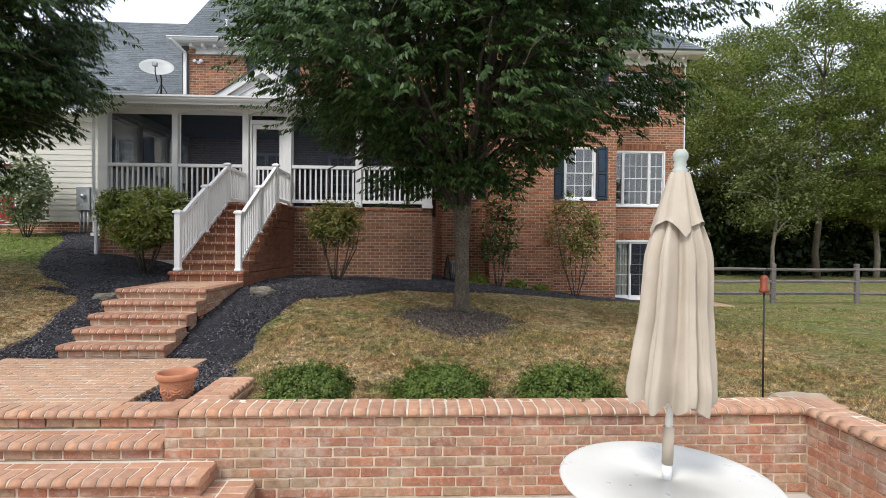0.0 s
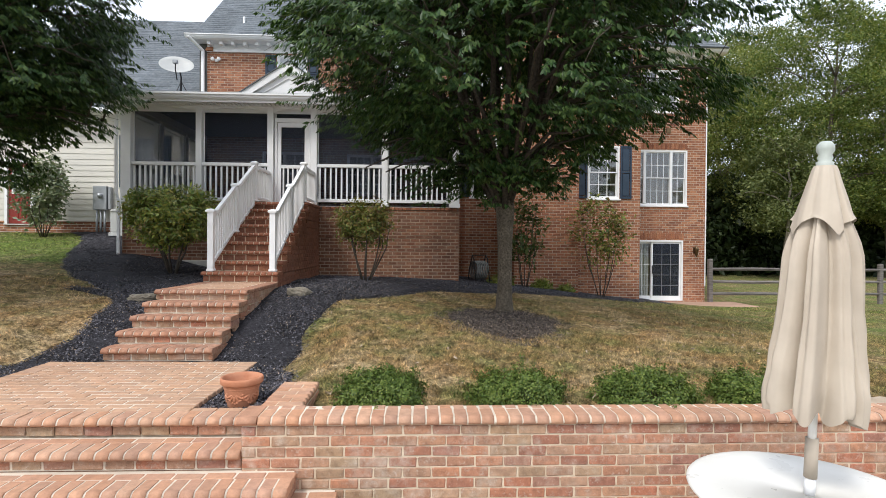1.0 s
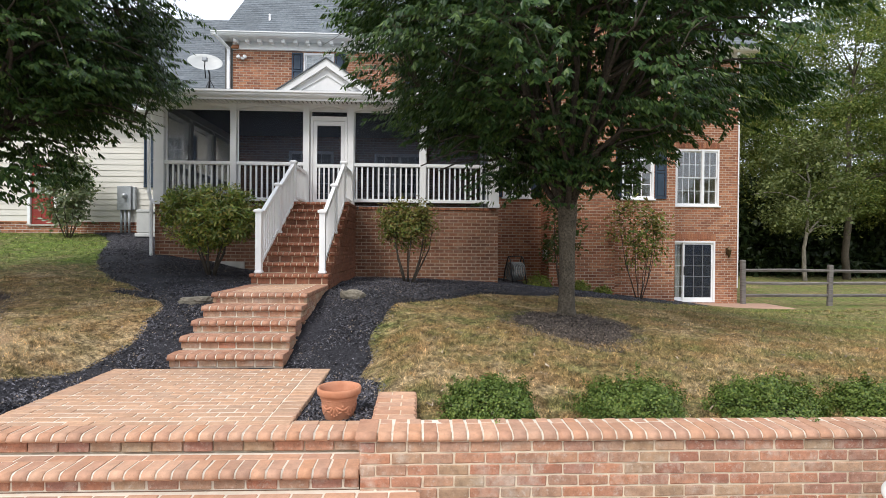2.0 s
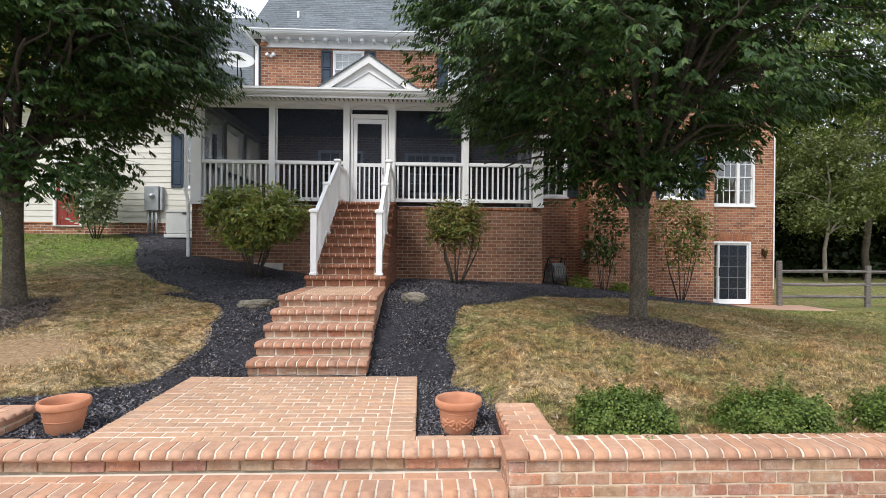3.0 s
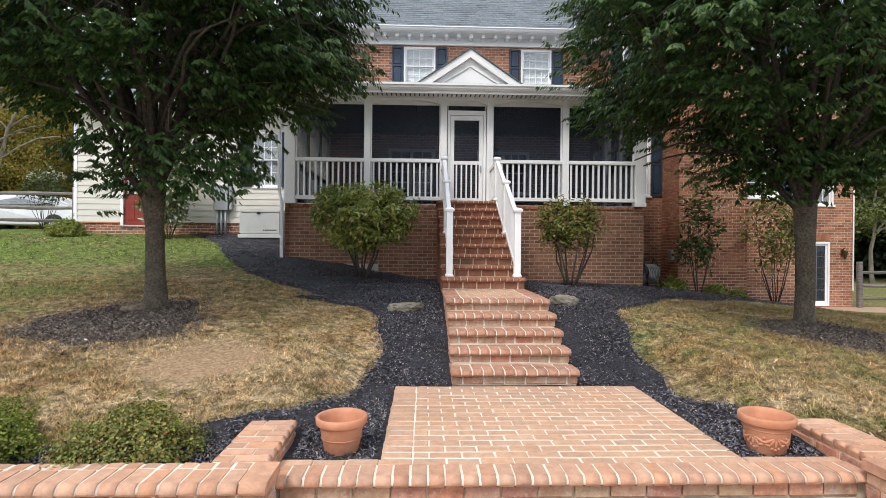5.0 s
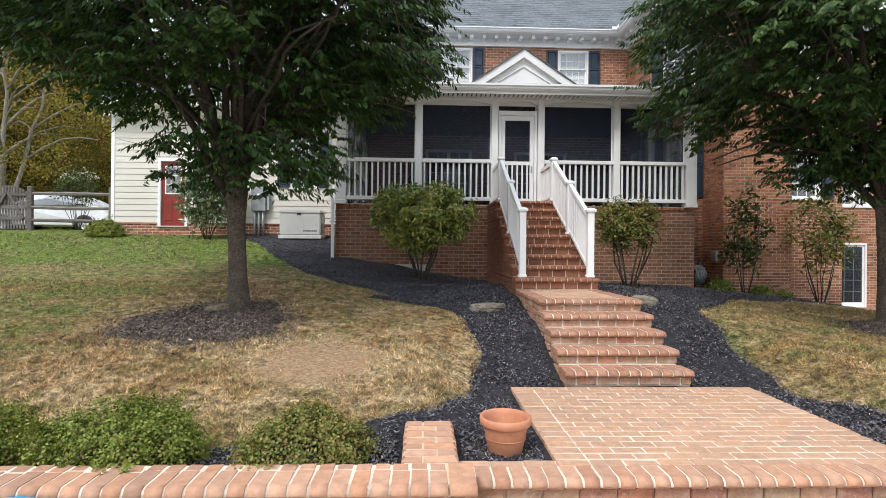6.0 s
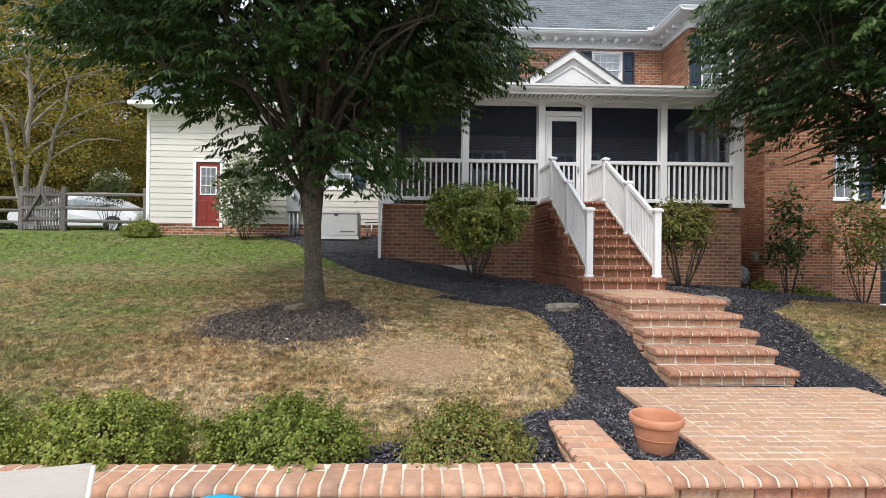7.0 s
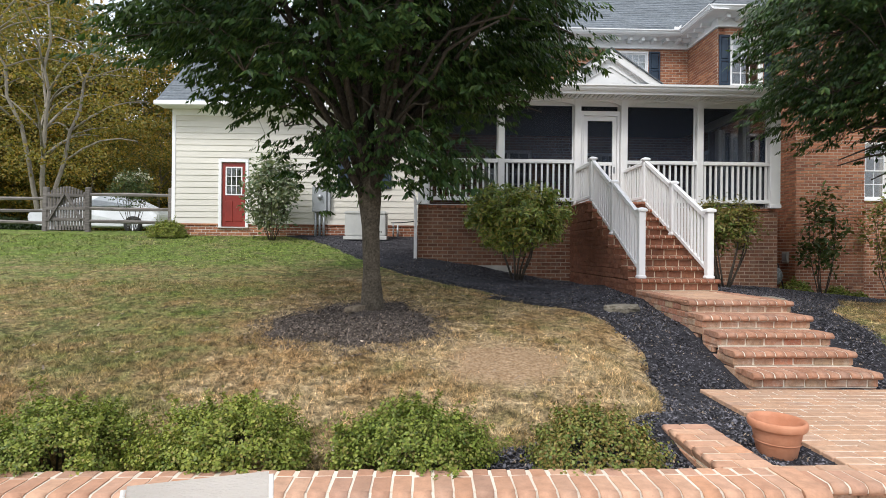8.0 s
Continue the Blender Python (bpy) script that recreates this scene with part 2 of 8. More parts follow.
M["bark"] = surf("grey_bark", (0.050, 0.041, 0.029), (0.165, 0.136, 0.10), 38, 0.95, 1.0, 75, big=6, bigvar=0.3, stretch=(1, 1, 0.9), dist=0.02)
M["root_bark"] = surf("root_bark", (0.13, 0.10, 0.07), (0.27, 0.215, 0.155), 22, 0.95, 0.9, 60)
# limb bark darkened: the crown's shade is put into its colour
M["shaded_limb_bark"] = surf("crown_shaded_bark", (0.022, 0.018, 0.014), (0.075, 0.062, 0.048), 26, 0.95, 0.7, 60)
M["pale_bark"] = surf("pale_bark", (0.17, 0.15, 0.12), (0.33, 0.295, 0.24), 7, 0.95, 0.8, 30, stretch=(1, 1, 0.4), dist=0.03)
M["twig"] = surf("twig_bark", (0.05, 0.041, 0.032), (0.10, 0.082, 0.063), 12, 0.9, 0.4, 60)
M["mulch"] = surf("black_mulch", (0.012, 0.012, 0.017), (0.06, 0.058, 0.068), 26, 0.95, 1.0, 75, big=1.5, bigvar=0.25, dist=0.04)
M["chip"] = surf("mulch_chip", (0.014, 0.014, 0.019), (0.165, 0.16, 0.18), 30, 0.8, 0.4, 120, per="island", vary=0.98)
M["tree_mulch"] = surf("faded_mulch", (0.028, 0.023, 0.021), (0.15, 0.122, 0.105), 22, 0.95, 1.0, 75, dist=0.03)
M["tree_chip"] = surf("faded_chip", (0.029, 0.025, 0.023), (0.26, 0.208, 0.17), 30, 0.9, 0.4, 120, per="island", vary=0.9)
M["fleck"] = surf("pale_fleck", (0.19, 0.135, 0.095), (0.40, 0.33, 0.25), 30, 0.85, 0.3, 120, per="island", vary=0.5)
M["sandstone"] = surf("sandstone", (0.36, 0.285, 0.21), (0.46, 0.38, 0.29), 6, 0.9, 0.5, 60)
M["stone"] = surf("field_stone", (0.13, 0.115, 0.085), (0.30, 0.265, 0.21), 5, 0.9, 0.8, 28, big=3, dist=0.03)
M["wood"] = surf("weathered_wood", (0.10, 0.090, 0.082), (0.21, 0.19, 0.175), 9, 0.9, 0.6, 40, per="object", vary=0.2, stretch=(0.4, 0.4, 3))
M["concrete"] = surf("pale_concrete", (0.50, 0.475, 0.43), (0.60, 0.57, 0.52), 5, 0.9, 0.3, 90)
M["canvas"] = surf("beige_canvas", (0.45, 0.385, 0.31), (0.51, 0.445, 0.362), 3, 0.9, 0.25, 240, big=4, bigvar=0.08, dist=0.003)
M["sling"] = surf("pale_sling", (0.68, 0.635, 0.585), (0.76, 0.72, 0.67), 3, 0.8, 0.6, 150, stretch=(0.05, 1, 2.5))
M["table"] = surf("white_table", (0.70, 0.685, 0.64), (0.76, 0.745, 0.70), 3, 0.35, 0.04, 40, bigvar=0.04)
M["cyan"] = surf("blue_vinyl", (0.015, 0.30, 0.52), (0.02, 0.36, 0.60), 3, 0.3, 0.02, 30)
M["car_paint"] = surf("silver_car_paint", (0.60, 0.62, 0.64), (0.66, 0.68, 0.70), 2, 0.25, 0.0, 30, bigvar=0.04)
M["tyre"] = surf("tyre_rubber", (0.015, 0.015, 0.015), (0.03, 0.03, 0.03), 8, 0.8, 0.2, 60)
M["orange"] = surf("red_glass_lantern", (0.16, 0.035, 0.015), (0.24, 0.06, 0.025), 6, 0.3, 0.05, 40)
M["brass"] = surf("aged_brass", (0.10, 0.07, 0.04), (0.18, 0.12, 0.065), 8, 0.4, 0.1, 60, metal=0.8)
M["pad"] = surf("red_concrete_pad", (0.38, 0.24, 0.17), (0.45, 0.29, 0.21), 5, 0.9, 0.3, 90)
M["leaf"] = leaf_mat("tree_leaf", [(0.019, 0.046, 0.016), (0.031, 0.071, 0.023), (0.049, 0.101, 0.031), (0.102, 0.160, 0.046), (0.024, 0.059, 0.021)], 0.27, 0.42, 0.3)
# undergrowth green darkened: shade below the crowns is put into the leaf
M["shaded_under_leaf"] = leaf_mat("shaded_undergrowth_leaf", [(0.014, 0.026, 0.010), (0.022, 0.038, 0.013), (0.035, 0.052, 0.017)], 0.2)
M["box_leaf"] = leaf_mat("low_shrub_leaf", [(0.13, 0.18, 0.034), (0.24, 0.29, 0.055), (0.075, 0.115, 0.025), (0.35, 0.37, 0.085), (0.17, 0.225, 0.044), (0.27, 0.215, 0.08)], 0.2, 0.4)
M["box_leaf_dark"] = leaf_mat("low_shrub_leaf_dark", [(0.075, 0.125, 0.028), (0.135, 0.195, 0.042), (0.045, 0.085, 0.021), (0.22, 0.27, 0.07), (0.095, 0.15, 0.034)], 0.18, 0.38)
M["pale_sage"] = leaf_mat("pale_sage_leaf", [(0.085, 0.115, 0.045), (0.13, 0.16, 0.062), (0.19, 0.21, 0.085), (0.10, 0.13, 0.052)], 0.3)
M["bush_leaf"] = leaf_mat("evergreen_leaf", [(0.065, 0.12, 0.026), (0.20, 0.29, 0.055), (0.42, 0.46, 0.10), (0.10, 0.175, 0.036), (0.46, 0.37, 0.10), (0.14, 0.22, 0.044)], 0.2, 0.28, 0.6)
M["rose_leaf"] = leaf_mat("lilac_leaf", [(0.09, 0.135, 0.075), (0.16, 0.21, 0.125), (0.26, 0.30, 0.20), (0.11, 0.16, 0.09), (0.30, 0.30, 0.20)], 0.25, 0.3, 0.6)
M["dark_leaf"] = leaf_mat("chimney_shrub_leaf", [(0.035, 0.065, 0.022), (0.055, 0.09, 0.03), (0.085, 0.12, 0.038), (0.13, 0.10, 0.04)], 0.2)
M["wood_leaf"] = leaf_mat("woodland_leaf", [(0.05, 0.085, 0.022), (0.11, 0.155, 0.04), (0.19, 0.23, 0.06), (0.07, 0.11, 0.03), (0.27, 0.27, 0.08)], 0.3)
M["sage_leaf"] = leaf_mat("sage_leaf", [(0.09, 0.125, 0.038), (0.16, 0.20, 0.06), (0.26, 0.28, 0.09), (0.12, 0.16, 0.05), (0.33, 0.31, 0.11)], 0.3)
M["gold_leaf"] = leaf_mat("autumn_leaf", [(0.13, 0.14, 0.04), (0.23, 0.20, 0.052), (0.35, 0.255, 0.062), (0.12, 0.135, 0.04), (0.33, 0.20, 0.042)], 0.3)
M["bronze_leaf"] = leaf_mat("bronzed_leaf", [(0.07, 0.12, 0.03), (0.15, 0.195, 0.05), (0.26, 0.26, 0.07), (0.21, 0.135, 0.055), (0.11, 0.155, 0.04), (0.27, 0.175, 0.065)], 0.2, 0.38)
M["olive_leaf"] = leaf_mat("olive_leaf", [(0.04, 0.06, 0.017), (0.09, 0.10, 0.025), (0.20, 0.155, 0.035), (0.36, 0.21, 0.035), (0.06, 0.08, 0.02), (0.40, 0.27, 0.04)], 0.35)
M["flower"] = leaf_mat("white_flower", [(0.6, 0.58, 0.55), (0.7, 0.68, 0.64)], 0.2)


def lawn_mat():
    m, nt, b = shader("lawn_soil")
    col, bare, calc = lawn_colour(nt)
    fine = ramp(nt, noise_tex(nt, 38, 5, 0.7), [(0.3, grey(0.4)), (0.7, grey(1.1))])
    nt.links.new(mix(nt, 1.0, col, fine, "MULTIPLY"), b.inputs["Base Color"])
    b.inputs["Roughness"].default_value = 0.95
    b.inputs["Specular IOR Level"].default_value = 0.1
    bump(nt, b, noise_tex(nt, 60, 5, 0.7), 0.8, 0.03)
    return m


def blade_mat():
    m, nt, b = shader("grass_blade")
    col, bare, calc = lawn_colour(nt)
    one = ramp(nt, rnd(nt, "island"), [(0, (0.34, 0.38, 0.3)), (0.5, (0.95, 0.95, 0.9)), (1, (1.95, 1.75, 1.55))])
    nt.links.new(mix(nt, 1.0, col, one, "MULTIPLY"), b.inputs["Base Color"])
    b.inputs["Roughness"].default_value = 0.7
    b.inputs["Specular IOR Level"].default_value = 0.2
    return m


M["lawn"] = lawn_mat()
M["blade"] = blade_mat()


def glass_mat():
    m, nt, b = shader("window_glass")
    b.inputs["Base Color"].default_value = (0.86, 0.9, 0.9, 1)
    b.inputs["Roughness"].default_value = 0.02
    b.inputs["IOR"].default_value = 1.75
    b.inputs["Transmission Weight"].default_value = 1.0
    wob = noise_tex(nt, 1.3, 2)
    bump(nt, b, wob, 0.08, 0.02)
    return m


def screen_mat():
    """Charcoal insect mesh: fine threads that let about two thirds of the light by."""
    m, nt, b = shader("insect_screen")
    b.inputs["Base Color"].default_value = (0.018, 0.028, 0.052, 1)
    b.inputs["Roughness"].default_value = 0.6
    tr = nt.nodes.new("ShaderNodeBsdfTransparent")
    ms = nt.nodes.new("ShaderNodeMixShader")
    ms.inputs[0].default_value = 0.36
    nt.links.new(tr.outputs[0], ms.inputs[1])
    nt.links.new(b.outputs[0], ms.inputs[2])
    nt.links.new(ms.outputs[0], nt.nodes["Material Output"].inputs[0])
    return m


M["glass"] = glass_mat()
M["screen"] = screen_mat()
# ---- shape helpers ----
def part(name, bm, material, parent, label=""):
    """Links a bmesh as one mesh object under a thing or a part."""
    me = bpy.data.meshes.new(name)
    bm.to_mesh(me)
    bm.free()
    me.materials.append(material)
    ob = new(name, me)
    ob.parent = parent
    return tagged(ob, label)


def mesh_part(name, verts, faces, material, parent, smooth=False, label=""):
    me = bpy.data.meshes.new(name)
    me.from_pydata(verts if isinstance(verts, list) else verts.tolist(), [], faces if isinstance(faces, list) else faces.tolist())
    if smooth:
        me.polygons.foreach_set("use_smooth", [True] * len(me.polygons))
    me.materials.append(material)
    ob = new(name, me)
    ob.parent = parent
    return tagged(ob, label)


def thing(name, label, category, m=None, group="", kind=""):
    ob = new(name)
    ob.empty_display_size = 0.1
    if m is not None:
        ob.matrix_world = m
    return tagged(ob, label, category, group, kind)


def box(bm, x0, x1, y0, y1, z0, z1):
    vs = [bm.verts.new((x, y, z)) for z in (z0, z1) for y in (y0, y1) for x in (x0, x1)]
    for f in ((0, 2, 3, 1), (4, 5, 7, 6), (0, 1, 5, 4), (2, 6, 7, 3), (0, 4, 6, 2), (1, 3, 7, 5)):
        bm.faces.new([vs[i] for i in f])


def boxes(name, specs, material, parent, bevel=0.004, label=""):
    bm = bmesh.new()
    for s in specs:
        box(bm, *s)
    if bevel:
        bmesh.ops.bevel(bm, geom=bm.edges[:], offset=bevel, segments=1, affect="EDGES")
    return part(name, bm, material, parent, label)


def lathe(bm, profile, seg=32, cx=0.0, cy=0.0, wave=None):
    rings = []
    for r, z in profile:
        ring = []
        for i in range(seg):
            a = 2 * math.pi * i / seg
            rr = r * (wave(a, z) if wave else 1)
            ring.append(bm.verts.new((cx + rr * math.cos(a), cy + rr * math.sin(a), z)))
        rings.append(ring)
    for a, b in zip(rings, rings[1:]):
        for i in range(seg):
            j = (i + 1) % seg
            f = bm.faces.new((a[i], a[j], b[j], b[i]))
            f.smooth = True
    return rings


def tube(points, radii, seg=8):
    """Vertices and faces of a round, tapered tube along points."""
    pts = [Vector(p) for p in points]
    verts, faces = [], []
    up = Vector((0.31, 0.17, 0.93))
    for i, p in enumerate(pts):
        d = (pts[min(i + 1, len(pts) - 1)] - pts[max(i - 1, 0)]).normalized()
        a = d.cross(up)
        if a.length < 1e-3:
            a = d.cross(Vector((1, 0, 0)))
        a.normalize()
        b = d.cross(a)
        r = radii[i] if isinstance(radii, (list, tuple)) else radii
        for k in range(seg):
            t = 2 * math.pi * k / seg
            verts.append(tuple(p + a * (r * math.cos(t)) + b * (r * math.sin(t))))
    for i in range(len(pts) - 1):
        for k in range(seg):
            l = (k + 1) % seg
            faces.append((i * seg + k, i * seg + l, (i + 1) * seg + l, (i + 1) * seg + k))
    faces.append(tuple(range(seg))[::-1])
    faces.append(tuple(range((len(pts) - 1) * seg, len(pts) * seg)))
    return verts, faces


def tubes(name, runs, material, parent, seg=8, label=""):
    verts, faces = [], []
    for points, radii in runs:
        v, f = tube(points, radii, seg)
        n = len(verts)
        verts += v
        faces += [tuple(i + n for i in q) for q in f]
    return mesh_part(name, verts, faces, material, parent, True, label)


# ---- bricks ----
BL, BH, JOINT = 0.2159, 0.0797, 0.0115


def rough_brick(name, l, h, d, material, nose=0.0, wear=None):
    """One brick, its face towards -y, its middle at the origin; nose: the radius of a rounded front edge."""
    me = bpy.data.meshes.new(name)
    bm = bmesh.new()
    if nose:
        prof = [(d / 2, -h / 2), (d / 2, h / 2)]
        prof += [(-d / 2 + nose - nose * math.sin(a), h / 2 - nose + nose * math.cos(a)) for a in (0, 0.4, 0.8, 1.2, math.pi / 2)]
        prof += [(-d / 2 + 0.012, -h / 2 + 0.002), (-d / 2 + 0.02, -h / 2)]
        loops = [[bm.verts.new((x, y, z)) for y, z in prof] for x in (-l / 2, l / 2)]
        n = len(prof)
        for i in range(n):
            j = (i + 1) % n
            f = bm.faces.new((loops[0][i], loops[0][j], loops[1][j], loops[1][i]))
            f.smooth = 1 < i < 6
        bm.faces.new(loops[0][::-1])
        bm.faces.new(loops[1])
        bmesh.ops.recalc_face_normals(bm, faces=bm.faces[:])
    else:
        box(bm, -l / 2, l / 2, -d / 2, d / 2, -h / 2, h / 2)
        bmesh.ops.bevel(bm, geom=bm.edges[:], offset=0.006, segments=1, affect="EDGES")
    if wear:
        for v in bm.verts:
            v.co += Vector((wear.uniform(-1, 1), wear.uniform(-1, 1), wear.uniform(-1, 1))) * 0.0024
    bm.to_mesh(me)
    bm.free()
    me.materials.append(material)
    return me


MESHES = {}


def lay(kind, l, h, d, material, parent, x, y, z, turn=0.0, nose=0.0, tip=0.0, rng=random):
    """A brick of its own under parent; alike bricks share a mesh."""
    key = (kind, round(l, 3), round(h, 3), round(d, 3), material.name, nose, rng.randrange(4))
    if key not in MESHES:
        MESHES[key] = rough_brick(kind, l, h, d, material, nose, random.Random(len(MESHES)))
    ob = new(kind, MESHES[key])
    ob.parent = parent
    ob.matrix_basis = pose(x + rng.uniform(-0.0025, 0.0025), y + rng.uniform(-0.002, 0.002), z + rng.uniform(-0.0016, 0.0016), tip + rng.uniform(-0.4, 0.4), rng.uniform(-0.35, 0.35), turn + rng.uniform(-0.5, 0.5))
    return ob


def cut_out(spans, a, b):
    """What the openings (a, b) leave of the spans."""
    out = []
    for s, e in spans:
        if b <= s or a >= e:
            out.append((s, e))
        else:
            if a - s > 0.03:
                out.append((s, a))
            if e - b > 0.03:
                out.append((b, e))
    return out


def brick_face(parent, width, z0, z1, holes=(), top=None, side_top=None, pick=None, mat_one=None, mat_rest=None, shift=0.0, depth=0.05, seed=1, rest_name="brickwork", joint=JOINT):
    """Running bond on the plane y = 0 of parent, facing -y, from x = 0 to width. holes: (x0, x1, z0, z1). side_top(x): the height that bounds the
    bricks at x. pick: (x0, x1, z0, z1) in which bricks are objects of their own; the rest is one joined mesh."""
    rng = random.Random(seed)
    verts, faces = [], []
    rows = int((z1 - z0) / BH + 0.5)
    made = 0
    for r in range(rows):
        za = z0 + r * BH + joint / 2
        zb = min(za + BH - joint, z1 - 0.001)
        if zb - za < 0.02:
            continue
        zm = (za + zb) / 2
        spans = [(0.0, width)]
        for a, b, c, d in holes:
            if c < zm < d:
                spans = cut_out(spans, a, b)
        for s, e in spans:
            x = s - ((r % 2) * BL / 2 + shift) if s < 0.001 else s - (BL / 2 if r % 2 else 0)
            while x < e - 0.02:
                xa, xb = max(x + joint / 2, s + 0.002), min(x + BL - joint / 2, e - 0.002)
                x += BL
                if xb - xa < 0.025:
                    continue
                if side_top and (zb > side_top(xa) or zb > side_top(xb)):
                    continue
                if pick and pick[0] <= xa and xb <= pick[1] and pick[2] <= za and zb <= pick[3] and made < 300:
                    lay("brick", xb - xa, zb - za, depth, mat_one, parent, (xa + xb) / 2, depth / 2 - 0.007, zm, rng=rng)
                    made += 1
                    continue
                y = -0.007 + rng.uniform(-0.0018, 0.0018)
                n = len(verts)
                c = 0.003
                xa, xb = xa + rng.uniform(-0.002, 0.002), xb + rng.uniform(-0.002, 0.002)
                verts += [(xa, 0.02, za), (xb, 0.02, za), (xb, 0.02, zb), (xa, 0.02, zb), (xa + c, y, za + c), (xb - c, y, za + c), (xb - c, y, zb - c), (xa + c, y, zb - c)]
                faces += [(n + 4, n + 5, n + 6, n + 7), (n, n + 1, n + 5, n + 4), (n + 1, n + 2, n + 6, n + 5), (n + 2, n + 3, n + 7, n + 6), (n + 3, n, n + 4, n + 7)]
    if verts:
        tagged(mesh_part(rest_name, verts, faces, mat_rest, parent), kind="stuff")


def body(name, width, z0, z1, thick, holes, material, parent, x0=0.0, inset=0.0):
    """The solid of a wall behind its bricks, with the openings cut through."""
    xs = sorted({x0, width, *[h[0] for h in holes], *[h[1] for h in holes]})
    bm = bmesh.new()
    for a, b in zip(xs, xs[1:]):
        xm = (a + b) / 2
        spans = [(z0, z1)]
        for h in holes:
            if h[0] < xm < h[1]:
                spans = cut_out(spans, h[2], h[3])
        for s, e in spans:
            box(bm, a, b, inset, thick, s, e)
    return part(name, bm, material, parent)


# ---- ground ----
def smooth(a, b, x):
    t = np.clip((np.asarray(x, float) - a) / (b - a), 0, 1)
    return t * t * (3 - 2 * t)


def ground_z(x, y):
    u = np.clip(np.asarray(y, float) - 4.5, 0, 14)
    x = np.asarray(x, float)
    left = -0.02 + 0.125 * u + 0.0005 * u * u
    uc = np.minimum(u, 9.0)
    mid = -0.02 + 0.145 * uc - 0.0085 * uc * uc
    right = -0.01 - 0.037 * u
    l = 1 - smooth(-8.4, -4.6, x)
    s = smooth(-3.0, 8.5, x)
    z = (mid * (1 - l) + left * l) * (1 - s) + right * s
    y = np.asarray(y, float)
    lane = np.interp(y, [4.0, 6.65, 7.1, 7.9, 9.2, 11.0, 12.5], [-0.075, -0.07, 0.05, 0.34, 0.58, 0.66, 0.62])
    near = (1 - smooth(1.45, 2.25, np.abs(x + 4.28))) * (1 - smooth(10.5, 12.5, y))
    z = z * (1 - near) + lane * near
    z = z - 0.05 * (1 - smooth(5.0, 6.2, y)) * smooth(1.65, 1.95, np.abs(x + 4.28))
    return z + 0.012 * np.sin(x * 1.9 + y * 0.7) * np.sin(y * 1.5 - x * 0.4)


def gz(x, y):
    return float(ground_z(x, y))


XC = -4.28          # the middle of the steps, the patio and the porch
WALL_Y, CAP_Z, DECK_Z = 4.29, 0.105, -0.60


def bed_edge(x, y):
    """How far inside the mulch bed round the steps and along the house a point lies (metres, negative outside)."""
    x, y = np.asarray(x, float), np.asarray(y, float)
    wl = np.interp(y, [4.3, 4.9, 5.15, 5.4, 5.65, 6.4, 7.4, 8.2, 8.9, 9.5], [8.3, 7.95, 7.3, 6.65, 6.2, 5.95, 5.80, 5.86, 6.15, 7.2])
    wr = np.interp(y, [4.3, 5.0, 5.6, 6.4, 7.4, 8.2, 8.9, 9.6], [1.9, 2.15, 2.40, 2.66, 2.70, 2.6, 2.3, 1.7])
    lane = np.minimum(x + wl, -wr - x)
    lane = np.where(y < 9.55, lane, 5.0)
    front = np.interp(x, [-12.4, -11.5, -10.6, -9.8, -8.7, -7.6, -6.6, -6.0, -2.4, -1.8, -1.0, 0.0, 1.5, 3.0, 5.0, 5.9],
                      [17.4, 16.6, 15.3, 13.6, 11.65, 10.35, 9.45, 8.6, 8.7, 9.55, 10.3, 10.9, 11.9, 13.0, 14.7, 15.8])
    house = (y - front) * 0.75
    wob = 0.05 * np.sin(x * 3.1 + 1.3 * y) + 0.035 * np.sin(5.7 * y - 2.2 * x)
    return np.where(y < 8.6, lane, np.maximum(house, np.where(y < 9.55, lane, -9))) + wob


RINGS = [(-8.88, 8.0, 1.04, 1.08), (0.02, 7.85, 0.85, 1.0)]


def ring_edge(x, y, ring):
    cx, cy, a, b = ring
    x, y = np.asarray(x, float), np.asarray(y, float)
    ang = np.arctan2(y - cy, x - cx)
    return (1 - np.hypot((x - cx) / a, (y - cy) / b)) + 0.09 * np.sin(3 * ang + cx) + 0.05 * np.sin(7 * ang) + 0.035 * np.sin(12 * ang + 1) - 0.04


def axis(fine0, fine1, step, far, extra=()):
    mid = list(np.arange(fine0, fine1 + step / 2, step))
    a, d = [], step
    x = fine0
    while x > -far:
        d *= 1.35
        x -= d
        a.append(x)
    b, d = [], step
    x = fine1
    while x < far:
        d *= 1.35
        x += d
        b.append(x)
    return np.array(sorted({round(float(v), 4) for v in a[::-1] + mid + b + list(extra)}))


def build_ground():
    xs = axis(-18, 13, 0.25, 700, (-16.02, -15.98, 2.73, 2.77))
    ys = axis(3.8, 19, 0.25, 900, (4.40, 4.44, -14.02, -13.98))
    X, Y = np.meshgrid(xs, ys)
    Z = ground_z(X, Y)
    pit = ((X > -6.08) & (X < -2.48) & (Y > 4.0) & (Y < 4.8)) | (X > -16.0) & (X < 2.75) & (Y < 4.42) & (Y > -14.0)
    under = ((X > -5.3) & (X < -3.25) & (Y > 4.8) & (Y < 6.4)) | ((X > -4.75) & (X < -3.8) & (Y > 6.4) & (Y < 13.2))
    Z = np.where(under, Z - 0.25, Z)
    Z = np.where(pit, DECK_Z - 0.15, Z)
    n, m = X.shape
    verts = np.stack([X, Y, Z], -1).reshape(-1, 3)
    i = np.arange(n * m).reshape(n, m)
    faces = np.stack([i[:-1, :-1], i[:-1, 1:], i[1:, 1:], i[1:, :-1]], -1).reshape(-1, 4)
    tagged(mesh_part("ground", verts, faces, M["lawn"], None, True), "sloping lawn of dry straw-coloured and green turf", "ground", kind="structure")


